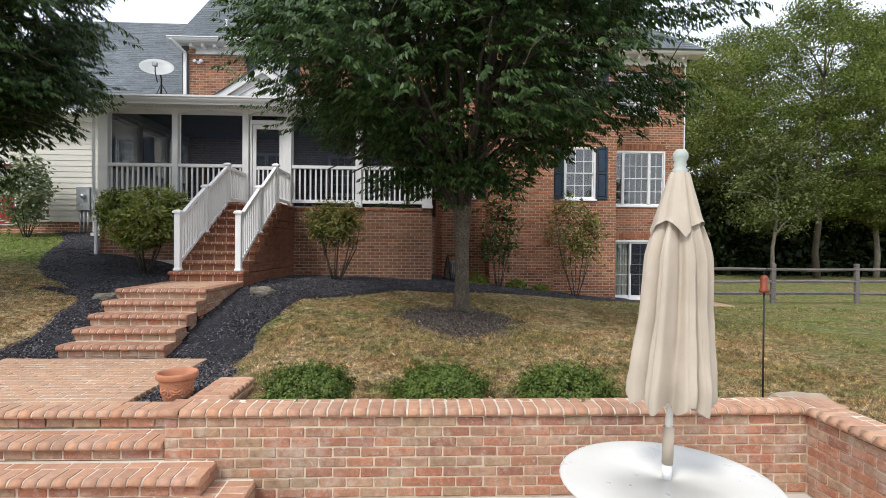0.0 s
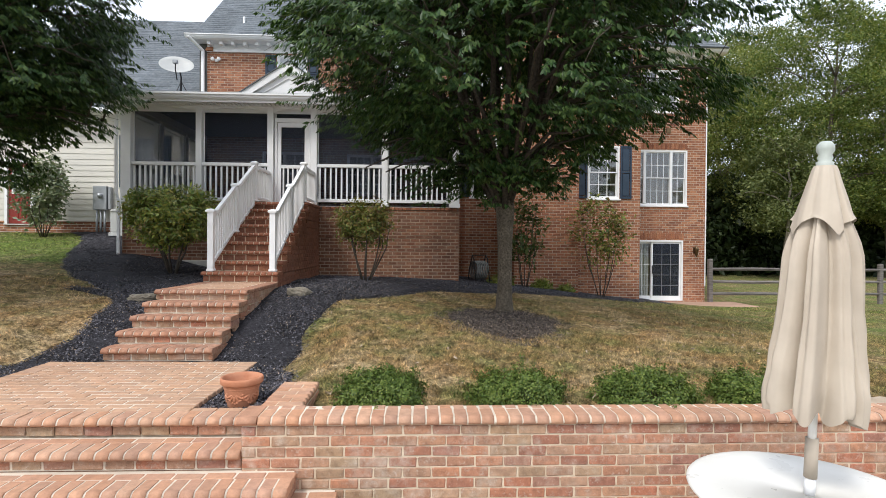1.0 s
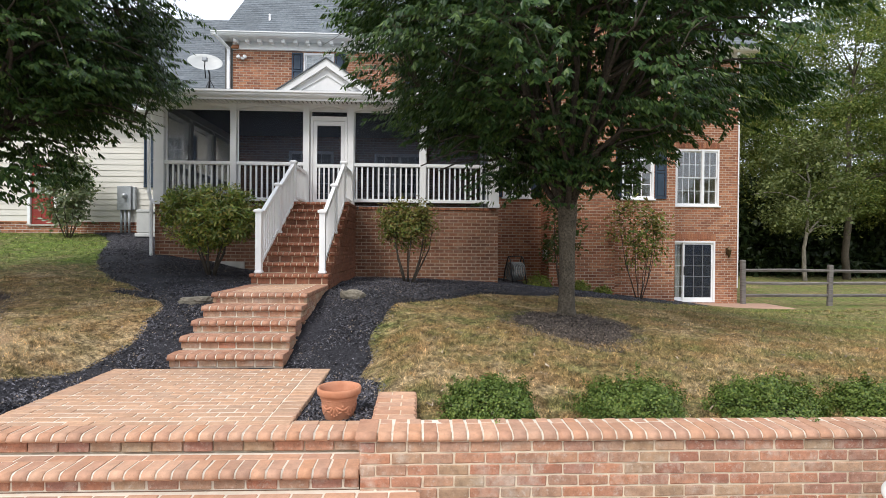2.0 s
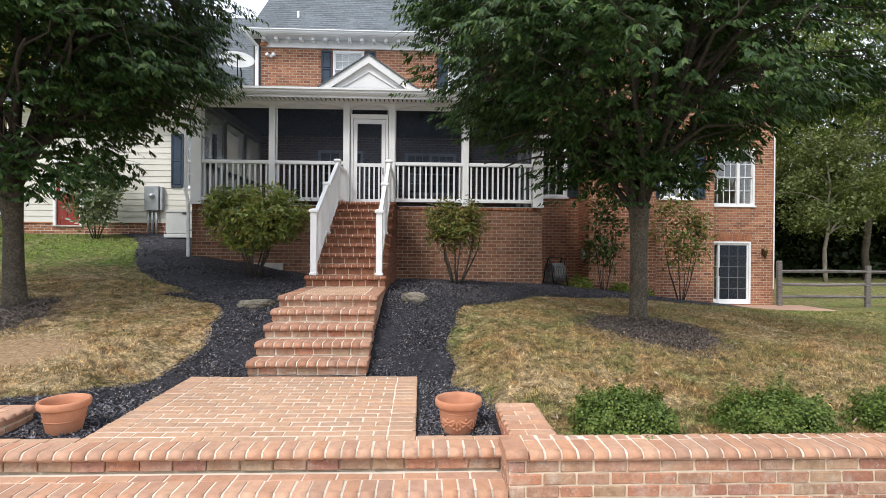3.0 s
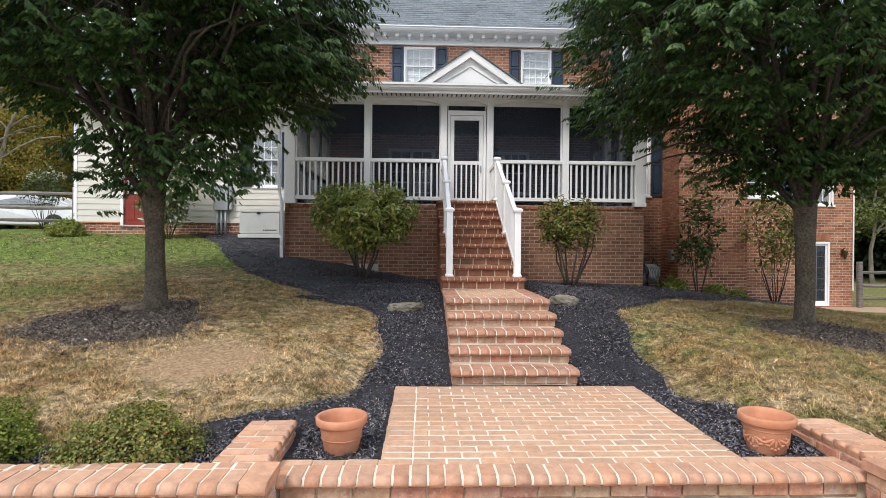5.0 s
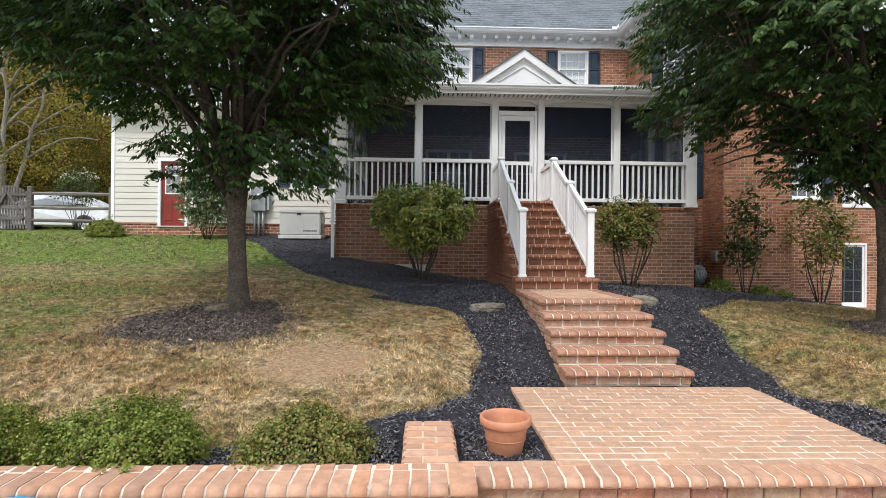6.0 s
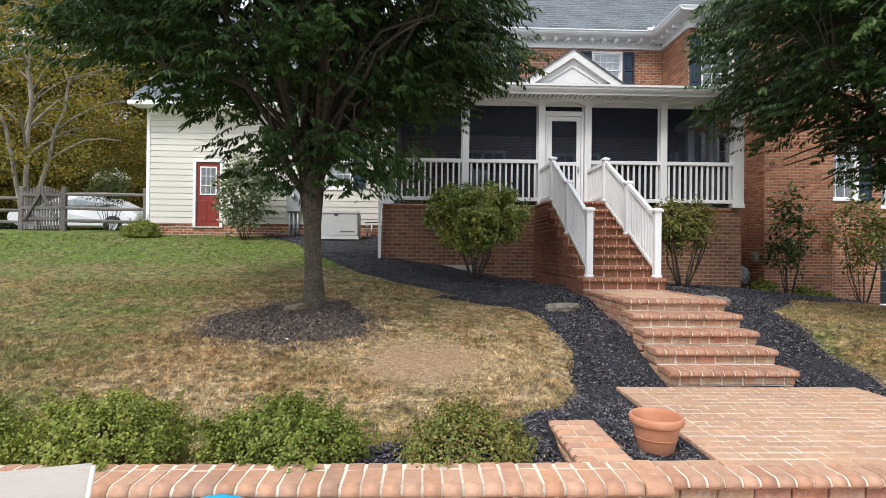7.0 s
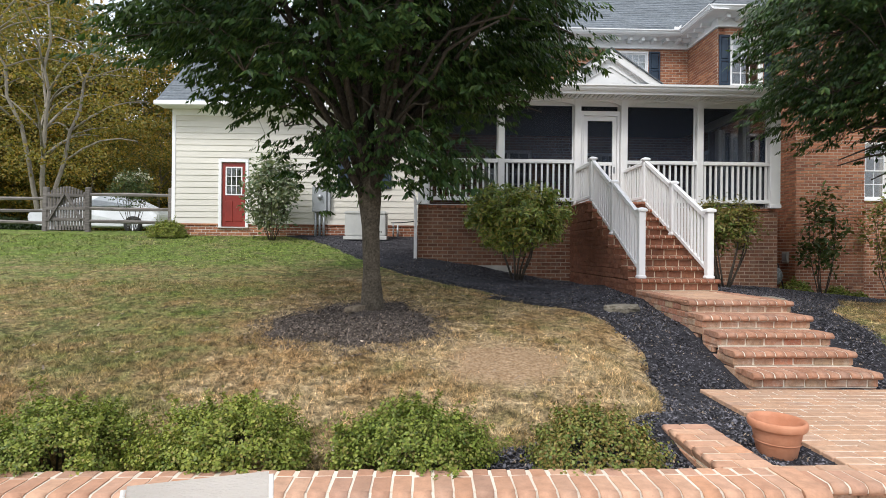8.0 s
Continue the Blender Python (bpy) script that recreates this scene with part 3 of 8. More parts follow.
def sheet(name, x0, x1, y0, y1, step, edge, rise, material, label, category):
    """A layer that swells out of the ground inside an outline."""
    xs, ys = np.arange(x0, x1, step), np.arange(y0, y1, step)
    X, Y = np.meshgrid(xs, ys)
    E = edge(X, Y)
    lump = np.array([noise.noise((a * 2.3, b * 2.3, 0.5)) for a, b in zip(X.ravel(), Y.ravel())]).reshape(X.shape)
    Z = ground_z(X, Y) - 0.035 + np.minimum(rise, E * 0.5) * (1 + 0.25 * lump) + 0.012 * lump * (E > 0.1)
    ok = (E > -0.12) & ~((X > -5.38) & (X < -3.19) & (Y < 6.5)) & ~((Y < 4.8) & (X > -6.0) & (X < -2.55)) & (Y > 4.45)
    i = np.arange(X.size).reshape(X.shape)
    keep = ok[:-1, :-1] & ok[:-1, 1:] & ok[1:, 1:] & ok[1:, :-1]
    faces = np.stack([i[:-1, :-1], i[:-1, 1:], i[1:, 1:], i[1:, :-1]], -1)[keep]
    used = np.unique(faces)
    back = np.zeros(X.size, int)
    back[used] = np.arange(len(used))
    verts = np.stack([X, Y, Z], -1).reshape(-1, 3)[used]
    return tagged(mesh_part(name, verts, back[faces], material, None, True), label, category, kind="structure")


def blocked(x, y):
    """Where the steps, the patio and the house stand."""
    x, y = np.asarray(x, float), np.asarray(y, float)
    patio = (x > -5.5) & (x < -3.08) & (y < 6.62)
    stairs = (x > -4.95) & (x < -3.62) & (y > 6.5) & (y < 13.2)
    patio |= (x > -6.04) & (x < -2.52) & (y < 4.88)
    porch = (x > -8.35) & (x < -0.2) & (y > 13.0)
    house = (y > 17.35) | ((x > -0.3) & (x < 5.4) & (y > 15.8)) | ((x > 1.3) & (x < 3.25) & (y > 14.7))
    walls = ((y < 4.58) & (x < 2.9)) | ((y < 5.3) & (((x > -6.46) & (x < -6.04)) | ((x > -2.5) & (x < -2.1))))
    return patio | stairs | porch | house | walls


def scatter_chips(name, n, region, edge, lo, material, size, label, seed):
    rng = np.random.default_rng(seed)
    x = rng.uniform(region[0], region[1], n)
    t = rng.uniform(0, 1, n) ** 1.5
    y = region[2] + (region[3] - region[2]) * t
    ok = (edge(x, y) > lo) & ~blocked(x, y)
    x, y = x[ok], y[ok]
    n = len(x)
    e = np.minimum(0.06, edge(x, y) * 0.5)
    z = ground_z(x, y) - 0.03 + np.maximum(e, 0.02) + rng.uniform(0.0, 0.022, n)
    a = rng.uniform(0, 2 * np.pi, n)
    l = size * rng.uniform(0.5, 1.5, n)
    w = size * rng.uniform(0.25, 0.6, n)
    tilt = rng.normal(0, 0.45, n)
    dx, dy, dz = np.cos(a) * l, np.sin(a) * l, tilt * l
    px, py, pz = -np.sin(a) * w, np.cos(a) * w, rng.normal(0, 0.45, n) * w
    c = np.stack([x, y, z], -1)
    D, P = np.stack([dx, dy, dz], -1), np.stack([px, py, pz], -1)
    v = np.stack([c - D - P, c + D - P * 0.7, c + D + P * 0.6, c - D + P], 1).reshape(-1, 3)
    f = np.arange(4 * n).reshape(-1, 4)
    tagged(mesh_part(name, v, f, material, None), label, "mulch", kind="stuff")


def build_grass():
    rng = np.random.default_rng(5)
    zones = [(-12.5, 4.2, 4.4, 7.5, 260000), (-15.0, 7.0, 7.5, 10.5, 150000), (-21.0, 12.0, 10.5, 18.3, 90000), (2.9, 10.0, 2.5, 9.0, 40000)]
    V = []
    for x0, x1, y0, y1, n in zones:
        x, y = rng.uniform(x0, x1, n), rng.uniform(y0, y1, n)
        tufts = n // 26
        tx, ty, tall = rng.uniform(x0, x1, tufts), rng.uniform(y0, y1, tufts), rng.uniform(0.7, 1.9, tufts)
        which = rng.integers(0, tufts, n)
        tufted = rng.uniform(0, 1, n) < (0.62 if y1 < 9.5 else 0.25)
        x = np.where(tufted, tx[which] + rng.normal(0, 0.032, n), x)
        y = np.where(tufted, ty[which] + rng.normal(0, 0.032, n), y)
        grow = np.where(tufted, tall[which], 0.85)
        ok = (bed_edge(x, y) < 0.03) & ~blocked(x, y)
        for r in RINGS:
            ok &= ring_edge(x, y, r) < rng.uniform(-0.15, 0.42, n)
        bare = np.hypot(x + 7.3, (y - 6.62) * 0.75)
        ok &= bare > rng.uniform(0.35, 0.8, n)
        x, y, grow = x[ok], y[ok], grow[ok]
        n = len(x)
        z = ground_z(x, y) - 0.006
        far = np.clip((y - 4) / 6, 0.7, 2.2)
        h = rng.uniform(0.020, 0.046, n) * (0.75 + 0.25 * far) * grow
        w = rng.uniform(0.0028, 0.0052, n) * far * 1.1
        a = rng.uniform(0, 2 * np.pi, n)
        lean = rng.normal(0, 0.75, (n, 2)) * h[:, None]
        side = np.stack([np.cos(a) * w, np.sin(a) * w, np.zeros(n)], -1)
        c = np.stack([x, y, z], -1)
        V.append(np.stack([c - side, c + side, c + np.stack([lean[:, 0], lean[:, 1], h], -1)], 1).reshape(-1, 3))
    v = np.concatenate(V)
    f = np.arange(len(v)).reshape(-1, 3)
    tagged(mesh_part("grass", v, f, M["blade"], None), "short drought-worn lawn grass, straw and green", "grass", kind="stuff")


def anywhere(x, y):
    return np.full(np.shape(x), 1.0)


build_ground()
sheet("mulch_bed", -13.0, 6.4, 4.3, 17.6, 0.07, bed_edge, 0.07, M["mulch"], "bed of dyed black bark mulch round the steps and along the house", "mulch bed")
for ring in RINGS:
    cx, cy, ra, rb = ring
    sheet("tree_ring", cx - 1.4, cx + 1.4, cy - 1.4, cy + 1.5, 0.06, lambda x, y, q=ring: ring_edge(x, y, q), 0.06, M["tree_mulch"], "low mound of faded brown mulch round a tree trunk", "mulch bed")

# the pool deck below the garden wall
deck = tagged(new("pool_deck"), "pale concrete pool deck below the brick garden wall", "pavement", kind="structure")
for ix in range(-7, 2):
    for iy in range(-6, 2):
        xa, ya = ix * 2.4 - 0.2, iy * 2.4 - 0.2
        xb, yb = min(xa + 2.39, 2.60), min(ya + 2.39, 4.28)
        if xb - xa > 0.1 and yb - ya > 0.1:
            boxes("slab", [(xa, xb, ya, yb, DECK_Z - 0.12, DECK_Z)], M["concrete"], deck, 0.008)
# ---- house ----
def wall_object(name, x, y, width, z0, z1, thick, label, turn=0.0, holes=(), pick=None, seed=1, side_top=None, brick_mats=("house_brick", "house_brick_far"), core="mortar_house", shift=0.0, core_top=True):
    """A brick wall whose face starts at (x, y) and runs along local x, turned about z."""
    w = thing(name, label, "wall", pose(x, y, 0, 0, 0, turn), kind="structure")
    if core_top:
        body("wall_core", width, z0, z1, thick, holes, M[core], w, 0.004 if turn else 0.0, 0.003 if turn else 0.0)
    brick_face(w, width, z0, z1, holes, side_top=side_top, pick=pick, mat_one=M[brick_mats[0]], mat_rest=M[brick_mats[1]], seed=seed, shift=shift, joint=0.0145)
    return w


def soldier_row(wall, x0, x1, z, h=0.2, material="house_brick"):
    """Upright bricks over an opening."""
    n = max(1, round((x1 - x0) / 0.078))
    p = (x1 - x0) / n
    for i in range(n):
        lay("brick", p - 0.009, h - 0.01, 0.05, M[material], wall, x0 + (i + 0.5) * p, 0.012, z + h / 2)


def window(name, x0, x1, z0, z1, y, label, sashes=1, cols=3, rows=2, blind=0.0, turn=0.0, weights=None, parent_m=None, shade="blind"):
    """A double-hung window in an opening of a wall that faces -y at y: frame, sill, sashes with glazing bars, panes."""
    m = parent_m if parent_m is not None else pose(x0, y, 0, 0, 0, turn)
    w = thing(name, label, "window", m, kind="structure")
    W = x1 - x0
    fr = 0.055
    boxes("window_frame", [(0, fr, -0.012, 0.10, z0, z1), (W - fr, W, -0.012, 0.10, z0, z1), (fr, W - fr, -0.012, 0.10, z1 - fr, z1), (fr, W - fr, -0.012, 0.10, z0, z0 + fr * 0.8)], M["white"], w)
    boxes("window_sill", [(-0.04, W + 0.04, -0.05, 0.0, z0 - 0.05, z0)], M["white"], w, 0.006)
    total = sum(weights or [1] * sashes)
    x = fr
    for k in range(sashes):
        sw = (W - 2 * fr) * (weights or [1] * sashes)[k] / total
        xa, xb = x + 0.004, x + sw - 0.004
        x += sw
        if k:
            boxes("mullion", [(xa - 0.05, xa + 0.042, -0.01, 0.09, z0 + fr, z1 - fr)], M["white"], w)
        zm = (z0 + z1) / 2
        for lo, hi, yy in ((z0 + fr * 0.8, zm + 0.015, 0.055), (zm - 0.015, z1 - fr, 0.02)):
            s = 0.032
            boxes("sash", [(xa, xa + s, yy, yy + 0.03, lo, hi), (xb - s, xb, yy, yy + 0.03, lo, hi), (xa + s, xb - s, yy, yy + 0.03, lo, lo + s), (xa + s, xb - s, yy, yy + 0.03, hi - s, hi)], M["white"], w, 0.003)
            nc = max(1, round(cols * (weights or [1] * sashes)[k]))
            bars = [(xa + s + (xb - xa - 2 * s) * (i + 1) / nc - 0.009, xa + s + (xb - xa - 2 * s) * (i + 1) / nc + 0.009, yy + 0.004, yy + 0.026, lo + s, hi - s) for i in range(nc - 1)]
            bars += [(xa + s, xb - s, yy + 0.006, yy + 0.024, lo + (hi - lo) * (j + 1) / rows - 0.009, lo + (hi - lo) * (j + 1) / rows + 0.009) for j in range(rows - 1)]
            if bars:
                boxes("glazing_bars", bars, M["white"], w, 0)
            pane = boxes("pane", [(xa + s - 0.004, xb - s + 0.004, yy + 0.012, yy + 0.018, lo + s - 0.004, hi - s + 0.004)], M["glass"], w, 0)
            pane.visible_shadow = False
    if blind:
        zt, zb = z1 - fr, z1 - fr - (z1 - z0 - 2 * fr) * blind
        n = max(3, int((zt - zb) / 0.05))
        p = (zt - zb) / n
        boxes("blind", [(fr + 0.01, W - fr - 0.01, 0.115, 0.125, zt - (i + 1) * p + 0.003, zt - i * p) for i in range(n)], M[shade], w, 0, "closed slats: a white blind, in grey the pane's reflection")
    return w


def shutter(x0, x1, z0, z1, y):
    s = thing("shutter", "dark blue raised-panel window shutter on brick", "shutter", pose(x0, y, 0), "house shutters")
    W = x1 - x0
    r = 0.05
    zm = z0 + (z1 - z0) * 0.5
    boxes("shutter_frame", [(0, r, -0.045, -0.008, z0, z1), (W - r, W, -0.045, -0.008, z0, z1), (r, W - r, -0.045, -0.008, z0, z0 + r * 1.4), (r, W - r, -0.045, -0.008, z1 - r * 1.2, z1), (r, W - r, -0.045, -0.008, zm - r * 0.6, zm + r * 0.6)], M["shutter"], s)
    for lo, hi in ((z0 + r * 1.4, zm - r * 0.6), (zm + r * 0.6, z1 - r * 1.2)):
        bm = bmesh.new()
        box(bm, r + 0.012, W - r - 0.012, -0.038, -0.012, lo + 0.012, hi - 0.012)
        bmesh.ops.bevel(bm, geom=[e for e in bm.edges if all(v.co.y < -0.03 for v in e.verts)], offset=0.012, segments=1, affect="EDGES")
        part("panel", bm, M["shutter"], s)
    return s


EAVE = 7.98
MAIN_Y, WING_Y, EAST_Y, PORCH_Y = 17.5, 15.85, 17.6, 13.1
FLOOR = 2.29

# the main back wall over and behind the porch
up1, up2 = (-5.86, -4.90, 6.30, 7.44), (-2.28, -1.34, 6.30, 7.42)
porch_doors = [(-6.3, -4.9, 2.32, 4.35), (-3.6, -2.0, 3.0, 4.3)]
mx = -8.06
main_holes = [(a - mx, b - mx, c, d) for a, b, c, d in (up1, up2, *porch_doors)]
wall_object("wall_main", mx, MAIN_Y, 7.96, 0.2, 7.52, 0.28, "red brick back wall of the house above the porch", holes=main_holes, pick=(2.0, 7.9, 6.3, 7.45), seed=3)
for i, (a, b, c, d) in enumerate((up1, up2)):
    window(f"window_{i + 1}", a, b, c, d, MAIN_Y, "white upstairs sash window with white blinds behind its panes", 1, 4, 2, blind=1.0)
    shutter(a - 0.36, a - 0.02, c, d, MAIN_Y)
    shutter(b + 0.02, b + 0.36, c, d, MAIN_Y)
window("window_3", *porch_doors[0], MAIN_Y, "dark glazed double doors at the back of the porch", 2, 2, 3)
window("window_4", *porch_doors[1], MAIN_Y, "wide white window at the back of the porch", 2, 3, 2)

# the wing beside the porch
wx0, wx1 = -0.10, 5.36
wing_holes = [(0.26, 1.06, 2.82, 4.58), (3.76, 4.72, 2.82, 4.40), (0.24, 1.16, 5.90, 7.28), (3.76, 4.72, 5.90, 7.28)]
wall_object("wall_wing_front", wx0, WING_Y, wx1 - wx0, -0.5, 7.6, 0.28, "red brick front wall of the projecting wing", holes=[(a - wx0, b - wx0, c, d) for a, b, c, d in wing_holes], pick=(3.3, 5.4, 0.0, 2.4), seed=4)
for i, (a, b, c, d) in enumerate(wing_holes):
    window(f"window_{i + 5}", a, b, c, d, WING_Y, "white sash window with small panes between blue shutters", 1, 3, 2, blind=0.0 if c < 5 else 0.3)
    if a > 0.5 or c < 5:
        shutter(max(a - 0.36, -0.09), a - 0.02, c, d, WING_Y)
    else:
        shutter(a - 0.32, a - 0.02, c, d, WING_Y)
    shutter(b + 0.02, min(b + 0.36, 1.38) if b < 2 else b + 0.36, c, d, WING_Y)
side_holes = [(0.30, 0.72, 2.92, 4.2), (0.86, 1.28, 2.92, 4.2)]
wall_object("wall_wing_side", wx0, MAIN_Y, MAIN_Y - WING_Y, 0.0, 7.6, 0.2, "red brick side wall of the wing beside the porch", turn=-90, holes=side_holes, seed=5)
for i, (a, b, c, d) in enumerate(side_holes):
    window(f"window_{i + 9}", 0, b - a, c, d, 0, "narrow white window beside the porch", 1, 2, 2, parent_m=pose(wx0, MAIN_Y - a, 0, 0, 0, -90))
wall_object("wall_wing_east", wx1, WING_Y, 2.0, -0.6, 7.6, 0.2, "red brick east side of the wing", turn=90, seed=6)

# chimney on the wing
chim = thing("chimney", "broad red brick outside chimney on the wing", "chimney", kind="structure")
CX0, CX1, CY = 1.39, 3.19, 14.84
for nm, px, py, w, trn, pk in (("chimney_front", CX0, CY, CX1 - CX0, 0, (0, 1.8, 0.0, 2.6)), ("chimney_side", CX0, WING_Y, WING_Y - CY, -90, (0, 1, 0.3, 2.3)), ("chimney_side", CX1, CY, WING_Y - CY, 90, None)):
    face = new(nm)
    face.parent = chim
    face.matrix_basis = pose(px, py, 0, 0, 0, trn)
    brick_face(face, w, -0.4, 10.5, (), pick=pk, mat_one=M["house_brick"], mat_rest=M["house_brick_far"], seed=7, joint=0.0145)
boxes("chimney_core", [(CX0 + 0.003, CX1 - 0.003, CY + 0.003, WING_Y - 0.003, -0.4, 10.5)], M["mortar_house"], chim, 0)

# the east bay with the sliding door
ex0, ex1 = 5.36, 8.34
slider, triple = (5.50, 7.58, -0.40, 1.62), (5.70, 7.69, 2.78, 4.62)
east_up = (5.9, 7.4, 5.9, 7.3)
east = wall_object("wall_east", ex0, EAST_Y, ex1 - ex0, -0.7, 7.6, 0.28, "red brick end wall with a garden door", holes=[(a - ex0, b - ex0, c, d) for a, b, c, d in (slider, triple, east_up)], pick=(2.2, 3.0, -0.7, 2.6), seed=8)
soldier_row(east, slider[0] - ex0, slider[1] - ex0 + 0.02, 1.66)
soldier_row(east, triple[0] - ex0, triple[1] - ex0, 4.66)
window("window_11", *triple, EAST_Y, "wide white three-part sash window with small panes", 3, 4, 2, weights=[0.55, 1, 0.55])
window("window_12", *east_up, EAST_Y, "white upstairs sash window", 2, 3, 2)
wall_object("wall_east_side", ex1, EAST_Y, 10.0, -0.7, 7.6, 0.28, "red brick end wall of the house", turn=90, seed=9)

door = thing("door_1", "white sliding garden door with gridded dark glass panels", "door", pose(slider[0], EAST_Y, 0), kind="structure")
W, za, zb = slider[1] - slider[0], slider[2], slider[3]
boxes("door_frame", [(0, 0.06, -0.02, 0.12, za, zb), (W - 0.06, W, -0.02, 0.12, za, zb), (0.06, W - 0.06, -0.02, 0.12, zb - 0.06, zb), (0.06, W - 0.06, -0.02, 0.12, za, za + 0.05)], M["white"], door)
for k, (a, b, yy) in enumerate(((0.06, W / 2 + 0.03, 0.07), (W / 2 - 0.03, W - 0.06, 0.02))):
    lo, hi, s = za + 0.05, zb - 0.06, 0.06
    panel = boxes("door_panel", [(a, a + s, yy, yy + 0.04, lo, hi), (b - s, b, yy, yy + 0.04, lo, hi), (a + s, b - s, yy, yy + 0.04, lo, lo + 0.11), (a + s, b - s, yy, yy + 0.04, hi - s, hi)], M["white"], door)
    bars = [(a + s + (b - a - 2 * s) * (i + 1) / 3 - 0.008, a + s + (b - a - 2 * s) * (i + 1) / 3 + 0.008, yy + 0.012 - 0.03 * k, yy + 0.03 - 0.034 * k, lo + 0.11, hi - s) for i in range(2)]
    bars += [(a + s, b - s, yy + 0.014 - 0.03 * k, yy + 0.028 - 0.034 * k, lo + 0.11 + (hi - s - lo - 0.11) * (j + 1) / 5 - 0.008, lo + 0.11 + (hi - s - lo - 0.11) * (j + 1) / 5 + 0.008) for j in range(4)]
    boxes("glazing_bars", bars, M["white"] if k == 0 else M["boards"], panel, 0)
    boxes("pane", [(a + s - 0.004, b - s + 0.004, yy + 0.02, yy + 0.026, lo + 0.106, hi - s + 0.004)], M["glass"], panel, 0).visible_shadow = False
# pale slats added behind the left panel for its striped reflections
boxes("reflection_slats", [(0.14 + i * 0.085, 0.14 + i * 0.085 + 0.07, 0.16 + 0.01 * (i % 2), 0.165 + 0.01 * (i % 2), za + 0.1, zb - 0.1) for i in range(10)], M["blind"], door, 0, "pale slats standing in for light reflections in the glass")
boxes("screen_panel", [(W / 2 + 0.03, W - 0.12, 0.022, 0.026, za + 0.16, zb - 0.12)], M["screen"], door, 0, "dark insect screen")
boxes("door_handle", [(W / 2 + 0.0, W / 2 + 0.025, -0.02, 0.02, 0.5, 0.78)], M["black"], door, 0.004, "dark pull handle")

# the garage wing with cream lap siding
gx0, gx1, GY = -15.55, -8.06, 17.4
red_hole, gwin = (-14.20, -13.33, 1.93, 3.95), (-10.32, -9.50, 3.12, 4.76)
gar = thing("wall_garage", "cream lap-siding wall of the garage wing above a low brick base", "wall", pose(gx0, GY, 0), kind="structure")
gh = [(a - gx0, b - gx0, c, d) for a, b, c, d in (red_hole, gwin)]
body("wall_core", gx1 - gx0, 0.9, 5.45, 0.2, gh, M["siding"], gar)
brick_face(gar, gx1 - gx0, 1.3, 1.99, [gh[0]], pick=(0.0, 5.0, 1.6, 2.0), mat_one=M["house_brick"], mat_rest=M["house_brick_far"], seed=10)
boxes("water_table", [(0.0, gh[0][0], -0.03, 0.0, 1.99, 2.035), (gh[0][1], gx1 - gx0, -0.03, 0.0, 1.99, 2.035)], M["house_brick_far"], gar, 0.004)
z, lap = 2.036, 0.178
while z < 5.44:
    top = min(z + lap + 0.02, 5.45)
    spans = [(0.09, gx1 - gx0)]
    for a, b, c, d in gh:
        if z < d - 0.02 and top > c + 0.02:
            spans = cut_out(spans, a, b)
    for s, e in spans:
        bm = bmesh.new()
        vs = [bm.verts.new(p) for p in ((s, -0.026, z), (e, -0.026, z), (e, -0.008, top), (s, -0.008, top), (s, -0.003, z), (e, -0.003, z))]
        bm.faces.new((vs[0], vs[1], vs[2], vs[3]))
        bm.faces.new((vs[4], vs[5], vs[1], vs[0]))
        part("siding_board", bm, M["siding"], gar)
    z += lap
boxes("corner_board", [(-0.01, 0.09, -0.035, 0.08, 1.99, 5.45)], M["white"], gar)
boxes("garage_side", [(0.0, 0.2, 0.2, 9.0, 0.9, 5.45)], M["siding"], gar, 0)
# no blind in this window: grey slats stand in for its reflections
window("window_13", *gwin, GY, "white sash window in cream siding between blue shutters", 1, 3, 2, blind=1.0, shade="pane_sheen")
shutter(gwin[0] - 0.38, gwin[0] - 0.02, gwin[2], gwin[3], GY - 0.02)
shutter(gwin[1] + 0.02, gwin[1] + 0.38, gwin[2], gwin[3], GY - 0.02)

door = thing("door_2", "red panelled back door with nine panes in white trim", "door", pose(red_hole[0], GY, 0), kind="structure")
W, za, zb = red_hole[1] - red_hole[0], red_hole[2], red_hole[3]
boxes("door_trim", [(0.0, 0.085, -0.045, 0.06, za, zb), (W - 0.085, W, -0.045, 0.06, za, zb), (0.085, W - 0.085, -0.045, 0.06, zb - 0.10, zb)], M["white"], door)
a, b, lo, hi = 0.09, W - 0.09, za + 0.02, zb - 0.11
wlo, whi = lo + 0.93, hi - 0.12
boxes("door_leaf", [(a, a + 0.11, 0.01, 0.055, lo, hi), (b - 0.11, b, 0.01, 0.055, lo, hi), (a + 0.11, b - 0.11, 0.01, 0.055, whi, hi), (a + 0.11, b - 0.11, 0.014, 0.05, lo, wlo)], M["red_paint"], door)
for p0, p1 in ((a + 0.09, (a + b) / 2 - 0.03), ((a + b) / 2 + 0.03, b - 0.09)):
    bm = bmesh.new()
    box(bm, p0, p1, 0.002, 0.02, lo + 0.14, wlo - 0.16)
    bmesh.ops.bevel(bm, geom=[e for e in bm.edges if all(v.co.y < 0.01 for v in e.verts)], offset=0.014, segments=1, affect="EDGES")
    part("door_panel", bm, M["red_paint"], door)
